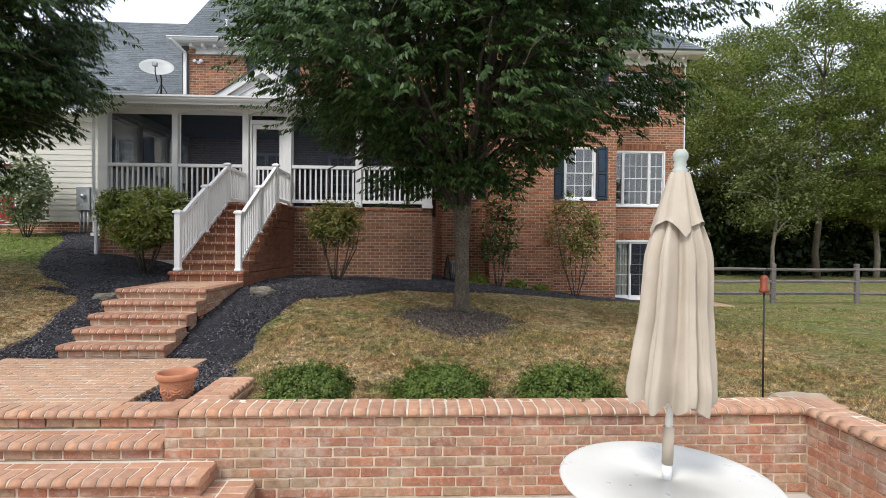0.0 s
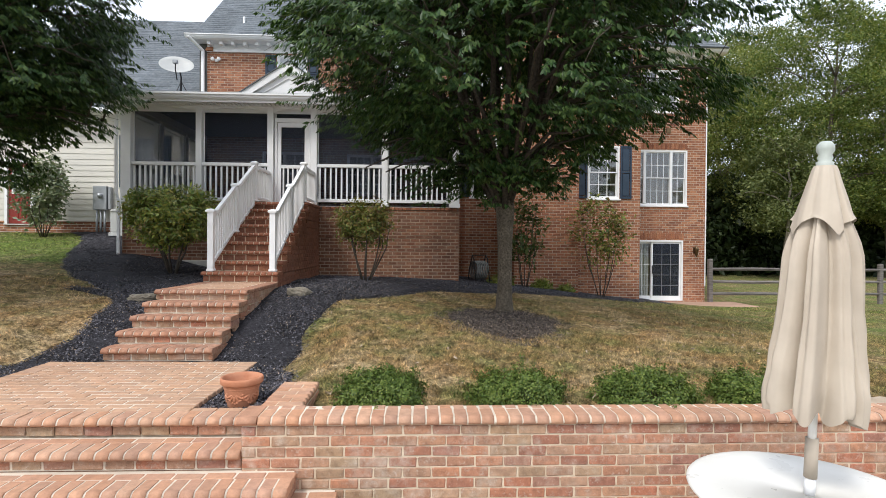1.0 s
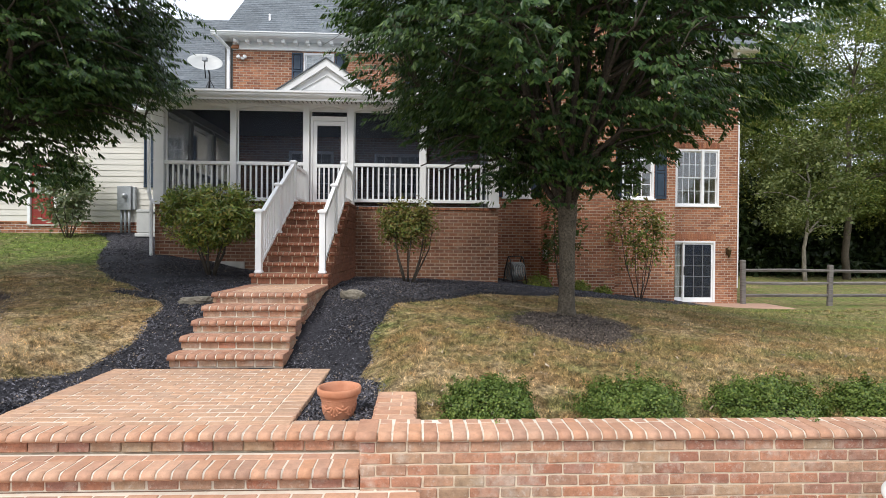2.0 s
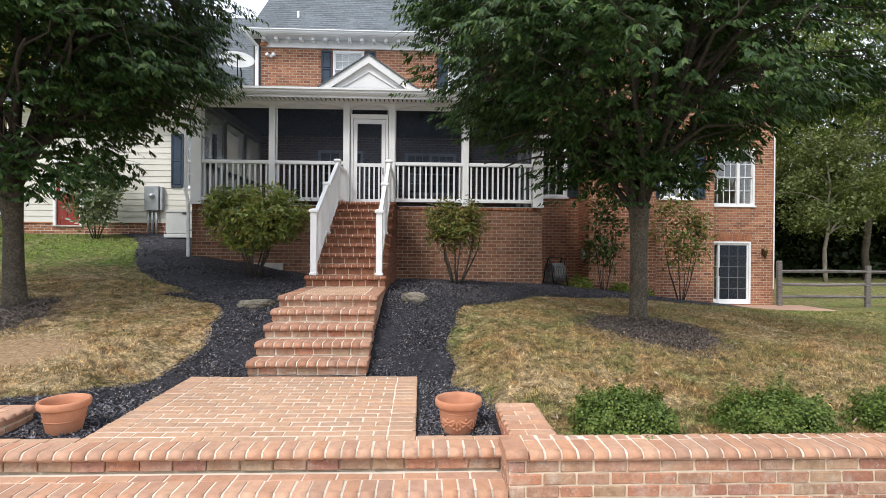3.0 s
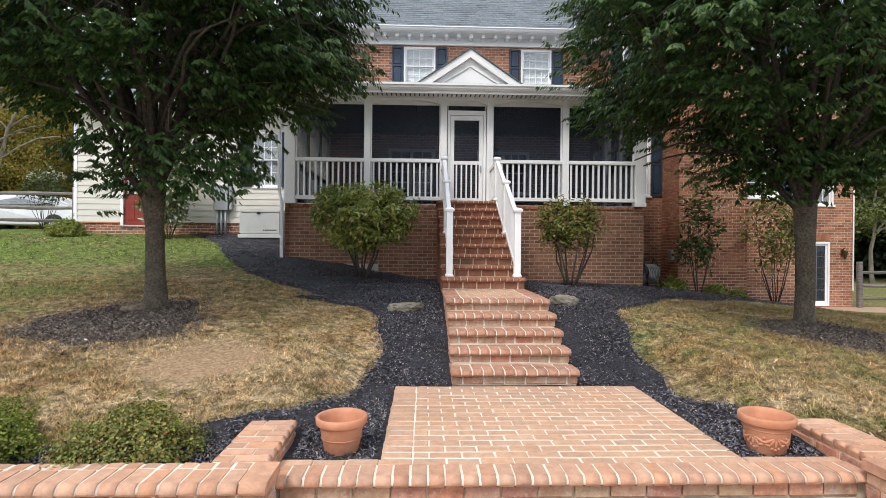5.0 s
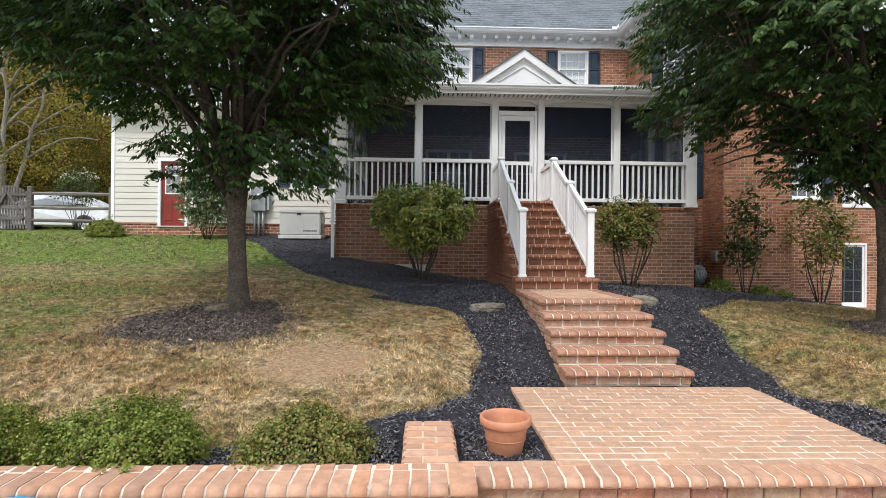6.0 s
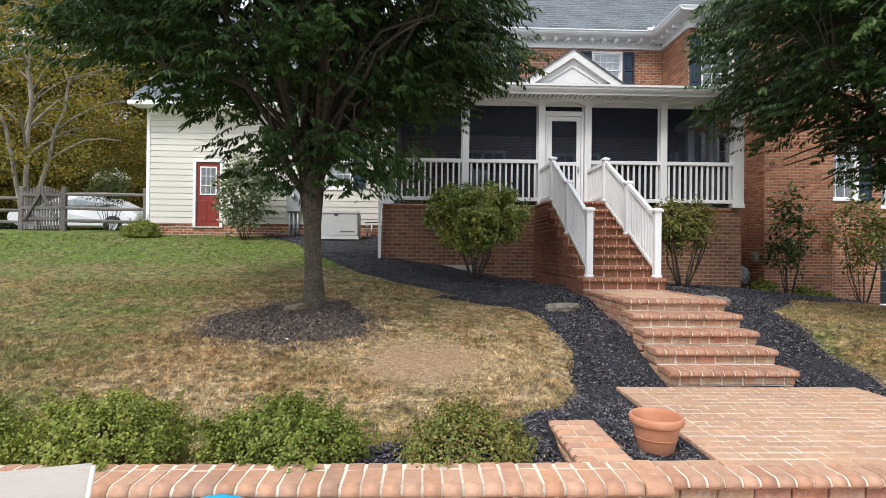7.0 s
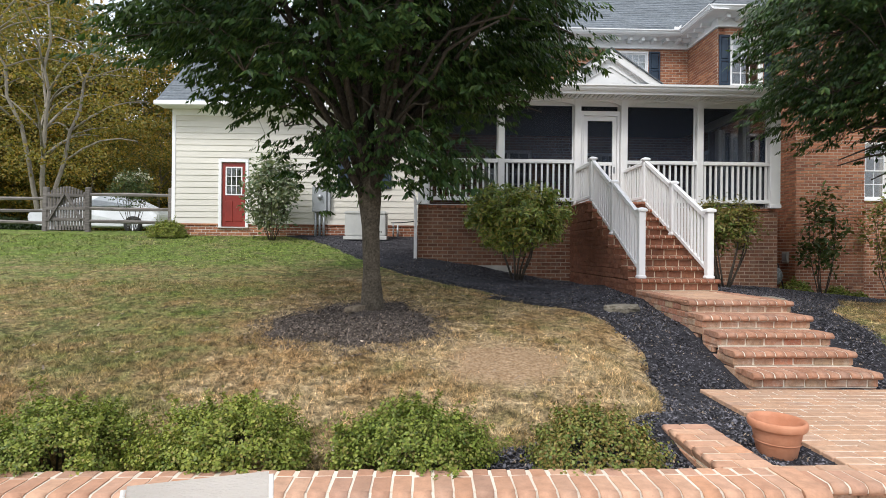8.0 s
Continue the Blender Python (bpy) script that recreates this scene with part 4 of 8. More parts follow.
boxes("glazing_frame", [(a + 0.10, a + 0.135, 0.0, 0.05, wlo, whi), (b - 0.135, b - 0.10, 0.0, 0.05, wlo, whi), (a + 0.135, b - 0.135, 0.0, 0.05, whi - 0.035, whi), (a + 0.135, b - 0.135, 0.0, 0.05, wlo, wlo + 0.035)]
      + [(a + 0.135 + (b - a - 0.27) * k / 3 - 0.009, a + 0.135 + (b - a - 0.27) * k / 3 + 0.009, 0.006, 0.04, wlo + 0.035, whi - 0.035) for k in (1, 2)]
      + [(a + 0.135, b - 0.135, 0.008, 0.038, wlo + (whi - wlo) * k / 3 - 0.009, wlo + (whi - wlo) * k / 3 + 0.009) for k in (1, 2)], M["white"], door, 0)
boxes("pane", [(a + 0.13, b - 0.13, 0.02, 0.026, wlo + 0.03, whi - 0.03)], M["glass"], door, 0).visible_shadow = False
bm = bmesh.new()
bmesh.ops.create_uvsphere(bm, u_segments=10, v_segments=8, radius=0.03, matrix=pose(b - 0.05, -0.03, lo + 0.93))
part("door_knob", bm, M["metal"], door, "metal door knob")
boxes("door_sill", [(-0.01, W + 0.01, -0.07, 0.03, za - 0.03, za + 0.012)], M["concrete"], door)

# inner walls, floors and the far walls that close the house
inner = tagged(new("house_interior"), "inner walls and floors of the house, plaster darkened for the rooms' shade", "interior", kind="structure")
boxes("back_wall", [(-15.5, 8.3, 27.4, 27.6, -0.7, 7.6)], M["shaded_plaster"], inner, 0)
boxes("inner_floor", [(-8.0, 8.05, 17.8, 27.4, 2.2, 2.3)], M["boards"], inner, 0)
boxes("inner_floor", [(-8.0, 8.05, 17.8, 27.4, 5.15, 5.3)], M["shaded_plaster"], inner, 0)
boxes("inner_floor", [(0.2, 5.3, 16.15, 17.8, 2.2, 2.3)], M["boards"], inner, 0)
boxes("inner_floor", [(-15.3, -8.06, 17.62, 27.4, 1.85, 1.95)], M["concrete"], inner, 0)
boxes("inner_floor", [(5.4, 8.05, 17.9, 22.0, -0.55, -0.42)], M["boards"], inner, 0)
boxes("partition", [(-8.06, 8.05, 22.0, 22.1, -0.5, 7.6)], M["shaded_plaster"], inner, 0)
boxes("party_wall", [(-8.3, -8.06, 17.5, 27.4, 1.0, 8.0)], M["shaded_plaster"], inner, 0)
boxes("attic_floor", [(-8.05, 8.05, 17.8, 27.4, 7.52, 7.6)], M["shaded_plaster"], inner, 0)
boxes("attic_floor", [(0.1, 5.15, 15.9, 17.8, 7.52, 7.6)], M["shaded_plaster"], inner, 0)


# ---- roofs ----
def shingled(name, corners, label, rows=40, seed=1):
    """A roof plane of lapped shingle courses; corners: eave left, eave right, top right, top left."""
    r = thing(name, label, "roof", kind="structure")
    a, b, c, d = (Vector(p) for p in corners)
    rng = random.Random(seed)
    verts, faces = [], []
    nrm = (b - a).cross(d - a).normalized()
    for i in range(rows):
        t0, t1 = i / rows, (i + 1.12) / rows
        l0, r0, l1, r1 = a.lerp(d, t0), b.lerp(c, t0), a.lerp(d, min(t1, 1)), b.lerp(c, min(t1, 1))
        w = (r0 - l0).length
        n = max(1, int(w / 0.32))
        off = rng.random()
        cuts = [0.0] + [min(1, max(0, (k + off + rng.uniform(-0.2, 0.2)) / n)) for k in range(n)] + [1.0]
        for s, e in zip(cuts, cuts[1:]):
            if e - s < 1e-4:
                continue
            k = len(verts)
            lift = nrm * (0.006 + rng.uniform(0, 0.006))
            low = nrm * 0.002
            p, q, u, v = l0.lerp(r0, s) + lift, l0.lerp(r0, e) + lift, l1.lerp(r1, e) + low, l1.lerp(r1, s) + low
            g, h = l0.lerp(r0, s) - nrm * 0.004, l0.lerp(r0, e) - nrm * 0.004
            verts += [tuple(p), tuple(q), tuple(u), tuple(v), tuple(g), tuple(h)]
            faces += [(k, k + 1, k + 2, k + 3), (k + 4, k + 5, k + 1, k)]
    tagged(mesh_part("shingles", verts, faces, M["shingle"], r), kind="stuff")
    th = nrm * -0.05
    vs = [tuple(p - nrm * 0.006) for p in (a, b, c, d)] + [tuple(p + th) for p in (a, b, c, d)]
    mesh_part("roof_deck", vs, [(0, 1, 2, 3), (7, 6, 5, 4), (0, 4, 5, 1), (1, 5, 6, 2), (2, 6, 7, 3), (3, 7, 4, 0)], M["shingle"], r)
    return r


RX0, RX1, RY0, RY1, RZ = -8.26, 8.75, 17.02, 28.0, 7.89
RISE, HALF = 5.5 * 0.9, 5.49
shingled("roof_main", ((RX0, RY0, RZ), (RX1, RY0, RZ), (RX1 - HALF, RY0 + HALF, RZ + RISE), (RX0, RY0 + HALF, RZ + RISE)), "steep grey asphalt shingle roof of the house", 42, 1)
mg = thing("main_gable", "red brick gable end of the house above the garage roof", "wall", kind="structure")
mesh_part("gable", [(RX0 + 0.2, RY0 + 0.3, 7.5), (RX0 + 0.2, RY1 - 0.3, 7.5), (RX0 + 0.2, RY0 + HALF, RZ + RISE - 0.1), (RX0 + 0.4, RY0 + 0.3, 7.5), (RX0 + 0.4, RY1 - 0.3, 7.5), (RX0 + 0.4, RY0 + HALF, RZ + RISE - 0.1)], [(0, 2, 1), (3, 4, 5), (0, 1, 4, 3), (1, 2, 5, 4), (2, 0, 3, 5)], M["house_brick_far"], mg)
shingled("roof_north", ((RX1, RY1, RZ), (RX0, RY1, RZ), (RX0, RY0 + HALF, RZ + RISE), (RX1 - HALF, RY0 + HALF, RZ + RISE)), "grey shingle roof at the far side of the house", 12, 3)
shingled("roof_east_hip", ((RX1, RY0, RZ), (RX1, RY1, RZ), (RX1 - HALF, RY0 + HALF, RZ + RISE), (RX1 - HALF, RY0 + HALF, RZ + RISE)), "grey asphalt shingle hip", 12, 4)
WX0, WX1, WY0, WT = -0.55, 5.80, 15.38, 7.89 + 3.175 * 0.9
shingled("roof_wing_west", ((WX0, 20.2, 7.89), (WX0, WY0, 7.89), (2.625, WY0 + 3.175, WT), (2.625, 20.2, WT)), "grey shingle roof of the wing", 24, 5)
shingled("roof_wing_south", ((WX0, WY0, 7.89), (WX1, WY0, 7.89), (2.625, WY0 + 3.175, WT), (2.625, WY0 + 3.175, WT)), "grey shingle hip of the wing", 24, 6)
shingled("roof_wing_east", ((WX1, WY0, 7.89), (WX1, 20.2, 7.89), (2.625, 20.2, WT), (2.625, WY0 + 3.175, WT)), "grey shingle roof of the wing", 12, 7)
shingled("roof_garage", ((-15.85, 16.95, 5.50), (-8.1, 16.95, 5.50), (-8.1, 22.6, 10.55), (-15.85, 22.6, 10.55)), "steep grey shingle roof of the garage wing", 44, 8)
shingled("roof_garage_north", ((-8.1, 28.2, 5.50), (-16.1, 28.2, 5.50), (-16.1, 22.6, 10.55), (-8.1, 22.6, 10.55)), "grey shingle roof of the garage wing", 12, 9)
shingled("roof_porch", ((-8.62, 12.52, 4.812), (0.02, 12.52, 4.812), (0.02, 17.5, 5.98), (-8.62, 17.5, 5.98)), "low-pitched grey shingle porch roof", 36, 10)
gab = thing("garage_gable", "cream siding gable end of the garage wing", "wall", kind="structure")
mesh_part("gable", [(-15.5, 17.0, 5.45), (-15.5, 28.0, 5.45), (-15.5, 22.6, 10.45), (-15.35, 17.0, 5.45), (-15.35, 28.0, 5.45), (-15.35, 22.6, 10.45)], [(0, 1, 2), (3, 5, 4), (0, 3, 4, 1), (1, 4, 5, 2), (2, 5, 3, 0)], M["siding"], gab)


def cornice(x0, x1, y, label, m=None, e0=0.0, e1=0.0, z=0.0):
    """White frieze, dentil blocks, soffit and gutter along local x under an eave; the wall face is local y = 0."""
    c = thing("cornice", label, "cornice", m if m is not None else pose(0, y, z), kind="structure")
    boxes("frieze", [(x0, x1, -0.035, 0.0, 7.49, 7.75)], M["white"], c)
    boxes("bed_moulding", [(x0, x1, -0.08, -0.035, 7.49, 7.525)], M["white"], c)
    n = int((x1 - x0) / 0.37)
    for i in range(n):
        xa = x0 + 0.10 + i * 0.37
        boxes("dentil_block", [(xa, xa + 0.105, -0.30, -0.035, 7.645, 7.75)], M["white"], c)
    boxes("soffit", [(x0 - e0, x1 + e1, -0.42, 0.0, 7.75, 7.78)], M["white"], c)
    bm = bmesh.new()
    prof = [(-0.42, 7.765), (-0.46, 7.77), (-0.50, 7.815), (-0.50, 7.835), (-0.54, 7.86), (-0.54, 7.885), (-0.52, 7.885), (-0.42, 7.80)]
    loops = [[bm.verts.new((x, yy, zz)) for yy, zz in prof] for x in (x0 - e0 - 0.06, x1 + e1)]
    for i in range(len(prof)):
        j = (i + 1) % len(prof)
        bm.faces.new((loops[0][j], loops[0][i], loops[1][i], loops[1][j]))
    bm.faces.new(loops[0])
    bm.faces.new(loops[1][::-1])
    part("gutter", bm, M["white"], c)
    return c


cornice(-8.06, -0.10, MAIN_Y, "white cornice with dentil blocks and a gutter under the main roof", e0=0.44, e1=-0.44)
cornice(0.04, 1.65, 0, "white cornice with dentil blocks along the wing", pose(wx0, MAIN_Y, 0.003, 0, 0, -90), e0=-0.02, e1=0.53)
cornice(wx0 - 0.03, wx1 + 0.03, WING_Y, "white cornice with dentil blocks on the wing's front", e0=0.40, e1=0.45)
cornice(ex0 + 0.02, ex1 + 0.03, EAST_Y, "white cornice with dentil blocks on the east bay", e0=-0.45, e1=0.4)
wall_object("wall_link", -0.29, 15.87, 0.19, 0.0, 2.24, 0.15, "narrow strip of red brick between porch and wing", seed=14)
gc = thing("garage_eave", "white fascia and gutter of the garage wing", "cornice", kind="structure")
boxes("frieze", [(-15.55, -8.3, 17.36, 17.4, 5.22, 5.45)], M["white"], gc)
boxes("soffit", [(-15.8, -8.3, 16.95, 17.36, 5.40, 5.44)], M["white"], gc)
boxes("gutter", [(-15.85, -8.3, 16.84, 16.95, 5.38, 5.51)], M["white"], gc, 0.02)


def pipe_run(name, points, label, category="downspout", w=0.05, material="white", d=0.036):
    """A folded-metal downspout along points: a rectangular pipe with straps."""
    t = thing(name, label, category)
    for a, b in zip(points, points[1:]):
        a, b = Vector(a), Vector(b)
        L = (b - a).length
        q = (b - a).to_track_quat("Z", "Y").to_matrix().to_4x4()
        bm = bmesh.new()
        box(bm, -w, w, -d, d, -0.012, L + 0.012)
        bmesh.ops.bevel(bm, geom=[e for e in bm.edges if abs(e.verts[0].co.z - e.verts[1].co.z) > 0.1], offset=0.012, segments=2, affect="EDGES")
        bm.transform(Matrix.Translation(a) @ q)
        part("pipe", bm, M[material], t)
    return t


pipe_run("downspout", [(-8.44, 17.0, 7.80), (-8.16, 17.40, 7.50), (-8.16, 17.42, 5.9)], "white downspout at the upper corner of the brick house")
pipe_run("downspout", [(8.25, 17.2, 7.78), (8.32, 17.56, 7.6), (8.32, 17.56, 0.1)], "slim white downspout on the brick house corner", w=0.02, d=0.018)
pipe_run("downspout", [(-8.40, 12.62, 4.70), (-8.36, 13.02, 4.45), (-8.36, 13.04, 2.55), (-8.30, 13.03, 2.35), (-8.30, 13.03, 0.98)], "white downspout at the porch corner", w=0.034, d=0.028)
vent = thing("roof_vent", "small white plumbing vent on the roof", "vent pipe", pose(-7.0, 17.78, 8.51))
bm = bmesh.new()
lathe(bm, [(0.001, 0.25), (0.036, 0.25), (0.04, 0.24), (0.036, 0.21), (0.036, 0.05), (0.08, -0.04), (0.11, -0.10)], 14)
part("pipe", bm, M["white"], vent)
fl = thing("flood_light", "small white twin flood light on the brick wall", "light", pose(-7.75, 17.47, 7.22))
for sx in (-0.07, 0.07):
    bm = bmesh.new()
    lathe(bm, [(0.02, 0.0), (0.05, 0.05), (0.06, 0.1), (0.001, 0.1)], 12)
    bm.transform(pose(sx, -0.03, 0, 75, 0, sx * 300))
    part("lamp_head", bm, M["white"], fl)
boxes("mount", [(-0.05, 0.05, -0.03, 0.02, -0.04, 0.04)], M["white"], fl)
sg = thing("splash_guard", "small white splash guard on the gutter's inner corner", "gutter guard", pose(-0.66, 16.95, 7.875))
boxes("guard", [(-0.14, 0.0, -0.012, 0.0, 0.0, 0.09), (-0.012, 0.0, -0.15, -0.012, 0.0, 0.09)], M["white"], sg, 0.002)
# ---- screened porch ----
PX0, PX1 = -8.25, -0.28
porch = wall_object("wall_porch", PX0, PORCH_Y, PX1 - PX0, 0.1, 2.22, 0.25, "brown-red brick base wall of the screened porch, darkened for its shade", pick=(2.4, 5.6, 0.3, 2.2), seed=11, brick_mats=("porch_brick_shaded", "porch_brick_shaded_far"), core="mortar_porch_shaded")
wall_object("wall_porch_west", PX0, MAIN_Y - 0.1, MAIN_Y - PORCH_Y - 0.1, 0.1, 2.22, 0.2, "brick west side of the porch base", turn=-90, seed=12, brick_mats=("porch_brick_shaded", "porch_brick_shaded_far"), core="mortar_porch_shaded")
wall_object("wall_porch_east", PX1, PORCH_Y, WING_Y - PORCH_Y + 1.6, 0.0, 2.22, 0.2, "brick east side of the porch base", turn=90, seed=13, brick_mats=("porch_brick_shaded", "porch_brick_shaded_far"), core="mortar_porch_shaded")
foot = tagged(new("wall_footing"), "grey concrete footing showing below the porch wall", "footing", kind="structure")
boxes("footing", [(-8.2, -6.2, PORCH_Y - 0.035, PORCH_Y + 0.05, 0.3, 0.98)], M["concrete"], foot, 0.01)
n = int((PX1 - PX0) / 0.1016)
for i in range(n):
    x = 0.05 + i * 0.1016
    if abs(PX0 + x - XC) > 0.66:
        lay("cap_brick", 0.0925, 0.062, 0.2, M["house_brick"], porch, x, 0.075, 2.255)
pf = tagged(new("porch_floor"), "painted board floor of the screened porch", "floor", kind="structure")
boxes("floor_slab", [(PX0 + 0.02, PX1 - 0.02, PORCH_Y + 0.18, MAIN_Y, 2.1, FLOOR)], M["boards"], pf, 0.003)
pc = tagged(new("porch_ceiling"), "board ceiling of the screened porch, darkened to blue-grey for its shade", "ceiling", kind="structure")
boxes("ceiling_boards", [(PX0, PX1, 13.02 + i * 0.149, 13.02 + i * 0.149 + 0.1488, 4.80, 4.83) for i in range(30)], M["shaded_boards"], pc, 0)

POSTS = [(-8.25, -8.02), (-6.525, -6.385), (-4.86, -4.715), (-3.835, -3.69), (-2.145, -2.005), (-0.51, -0.28)]
frame_y = PORCH_Y - 0.10
for a, b in POSTS:
    p = thing("porch_post", "square white-painted porch post", "post", pose((a + b) / 2, frame_y + 0.1, 0), "porch posts")
    h = (b - a) / 2
    boxes("shaft", [(-h, h, -0.1, 0.1, FLOOR, 4.62)], M["white"], p, 0.006)
    boxes("base_trim", [(-h - 0.015, h + 0.015, -0.115, 0.115, FLOOR, FLOOR + 0.09)], M["white"], p, 0.006)
for px, yy in ((-8.15, 14.6), (-8.15, 16.1), (-0.40, 14.15), (-0.40, 15.2)):
    p = thing("porch_post", "square white-painted porch post", "post", pose(px, yy, 0), "porch posts")
    boxes("shaft", [(-0.09, 0.09, -0.09, 0.09, FLOOR, 4.5)], M["white"], p, 0.006)


def arch_panel(name, x0, x1, m, parent_label):
    """A shallow arched white panel between two posts under the beam."""
    t = thing(name, parent_label, "arch panel", m, "porch arches", kind="structure")
    bm = bmesh.new()
    n = 20
    W = x1 - x0
    top, bot = 4.62, []
    for i in range(n + 1):
        s = i / n
        rise = 0.105 * (1 - abs(2 * s - 1) ** 2.3) ** 0.8
        bot.append((x0 + s * W, 4.485 + rise))
    rows = [[bm.verts.new((x, yy, z)) for x, z in bot] + [bm.verts.new((x, yy, top)) for x, _ in bot[::-1]] for yy in (-0.075, -0.02)]
    k = len(rows[0])
    for i in range(n):
        bm.faces.new((rows[0][i], rows[0][i + 1], rows[0][k - 2 - i], rows[0][k - 1 - i]))
        bm.faces.new((rows[1][i + 1], rows[1][i], rows[1][k - 1 - i], rows[1][k - 2 - i]))
    for i in range(k):
        j = (i + 1) % k
        bm.faces.new((rows[0][j], rows[0][i], rows[1][i], rows[1][j]))
    part("arch", bm, M["white"], t)
    boxes("head_board", [(x0, x1, 0.03, 0.06, 4.50, 4.62)], M["white"], t, 0)


def railing(x0, x1, m, screened=True, lab="white porch railing with square balusters", zb=FLOOR):
    t = thing("porch_railing", lab, "railing", m, "porch railings")
    boxes("top_rail", [(x0, x1, -0.045, 0.045, zb + 0.93, zb + 1.01)], M["white"], t, 0.008)
    boxes("bottom_rail", [(x0, x1, -0.035, 0.035, zb + 0.10, zb + 0.18)], M["white"], t, 0.006)
    n = max(2, round((x1 - x0) / 0.125))
    for i in range(n):
        x = x0 + (i + 0.5) * (x1 - x0) / n
        boxes("baluster", [(x - 0.019, x + 0.019, -0.019, 0.019, zb + 0.18, zb + 0.93)], M["white"], t, 0)
    return t


def screen(x0, x1, m, z0=FLOOR, z1=4.6):
    s = thing("insect_screen", "dark insect screen stretched between porch posts", "screen", m, "porch screens")
    boxes("mesh", [(x0, x1, 0.046, 0.050, z0, z1)], M["screen"], s, 0)
    for a, b, c, d in ((x0, x0 + 0.02, z0, z1), (x1 - 0.02, x1, z0, z1), (x0 + 0.02, x1 - 0.02, z1 - 0.02, z1), (x0 + 0.02, x1 - 0.02, z0, z0 + 0.02)):
        boxes("spline", [(a, b, 0.038, 0.045, c, d)], M["white"], s, 0)


for (a0, a1), (b0, b1) in zip(POSTS, POSTS[1:]):
    m = pose(0, frame_y + 0.1, 0)
    arch_panel("arch_panel", a1, b0, m, "shallow white arch between porch posts")
    if a1 > -4.75 and b0 < -3.8:
        continue
    railing(a1, b0, pose(0, frame_y + 0.07, 0))
    screen(a1, b0, m)
for y0, y1 in ((13.2, 14.51), (14.69, 16.01), (16.19, 17.4)):
    m = pose(-8.15, y1, 0, 0, 0, -90)
    railing(0, y1 - y0, m)
    screen(0, y1 - y0, m)
    arch_panel("arch_panel", 0, y1 - y0, m, "shallow white arch between porch posts")
screen(0, 2.55, pose(-0.36, 13.2, 0, 0, 0, 90))
railing(0, 2.4, pose(-0.36, 13.2, 0, 0, 0, 90))

bmx = thing("porch_beam", "white porch beam, soffit and fascia under the gutter", "beam", kind="structure")
boxes("beam", [(PX0 - 0.02, PX1 + 0.02, 12.98, 13.22, 4.62, 4.80)], M["white"], bmx, 0.008)
boxes("beam", [(PX0, PX0 + 0.2, 13.22, MAIN_Y, 4.60, 4.80)], M["white"], bmx, 0.008)
boxes("beam", [(PX1 - 0.2, PX1, 13.22, WING_Y, 4.60, 4.80)], M["white"], bmx, 0.008)
boxes("soffit", [(-8.58, 0.0, 12.58, 12.98, 4.64, 4.67)], M["white"], bmx, 0)
n = 84
boxes("soffit_rib", [(-8.5 + i * 0.1, -8.5 + i * 0.1 + 0.06, 12.60, 12.97, 4.618, 4.64) for i in range(n)], M["white"], bmx, 0)
# flat dark strips stand in for the shade inside the vent slots
boxes("vent_slot", [(-8.435 + i * 0.1, -8.41 + i * 0.1, 12.66, 12.90, 4.634, 4.6395) for i in range(n - 1)], M["dark"], bmx, 0, "soffit vent slots, their shade drawn as dark strips")
boxes("soffit", [(-8.58, PX0, 12.98, MAIN_Y, 4.64, 4.67)], M["white"], bmx, 0)
boxes("fascia", [(-8.60, 0.02, 12.555, 12.58, 4.60, 4.795)], M["white"], bmx, 0.004)
boxes("fascia", [(-8.60, -8.575, 12.58, MAIN_Y, 4.60, 4.795)], M["white"], bmx, 0.004)
bm = bmesh.new()
prof = [(12.555, 4.66), (12.52, 4.66), (12.485, 4.705), (12.48, 4.735), (12.455, 4.755), (12.455, 4.798), (12.47, 4.798), (12.555, 4.68)]
loops = [[bm.verts.new((x, yy, zz)) for yy, zz in prof] for x in (-8.63, 0.03)]
for i in range(len(prof)):
    j = (i + 1) % len(prof)
    bm.faces.new((loops[0][j], loops[0][i], loops[1][i], loops[1][j]))
bm.faces.new(loops[0])
bm.faces.new(loops[1][::-1])
part("gutter", bm, M["white"], bmx, "white gutter")

# pediment over the screen door
ped = thing("pediment", "white triangular pediment with raised mouldings over the porch door", "pediment", kind="structure")
GX, HALFW, G0, G1 = -4.25, 1.115, 4.775, 5.535


def prism(name, pts, y0, y1, material, parent):
    bm = bmesh.new()
    f = [bm.verts.new((x, y0, z)) for x, z in pts]
    g = [bm.verts.new((x, y1, z)) for x, z in pts]
    bm.faces.new(f)
    bm.faces.new(g[::-1])
    for i in range(len(pts)):
        j = (i + 1) % len(pts)
        bm.faces.new((f[j], f[i], g[i], g[j]))
    bmesh.ops.recalc_face_normals(bm, faces=bm.faces[:])
    return part(name, bm, material, parent)


sl = (G1 - G0) / HALFW
for sgn in (-1, 1):
    prism("rake_board", [(GX, G1), (GX + sgn * (HALFW + 0.04), G0 - 0.02), (GX + sgn * (HALFW - 0.22), G0 - 0.02), (GX, G1 - 0.175)], 12.50, 12.66, M["white"], ped)
    prism("drip_edge", [(GX, G1 + 0.026), (GX + sgn * (HALFW + 0.078), G0 - 0.02), (GX + sgn * (HALFW + 0.043), G0 - 0.02), (GX, G1 + 0.002)], 12.47, 12.62, M["shingle"], ped)
    prism("inner_moulding", [(GX, G1 - 0.33), (GX + sgn * (HALFW - 0.44), G0 + 0.02), (GX + sgn * (HALFW - 0.48), G0 + 0.02), (GX, G1 - 0.355)], 12.565, 12.59, M["white"], ped)
prism("tympanum", [(GX, G1 - 0.15), (GX + HALFW - 0.2, G0 - 0.01), (GX - HALFW + 0.2, G0 - 0.01)], 12.59, 12.64, M["white"], ped)
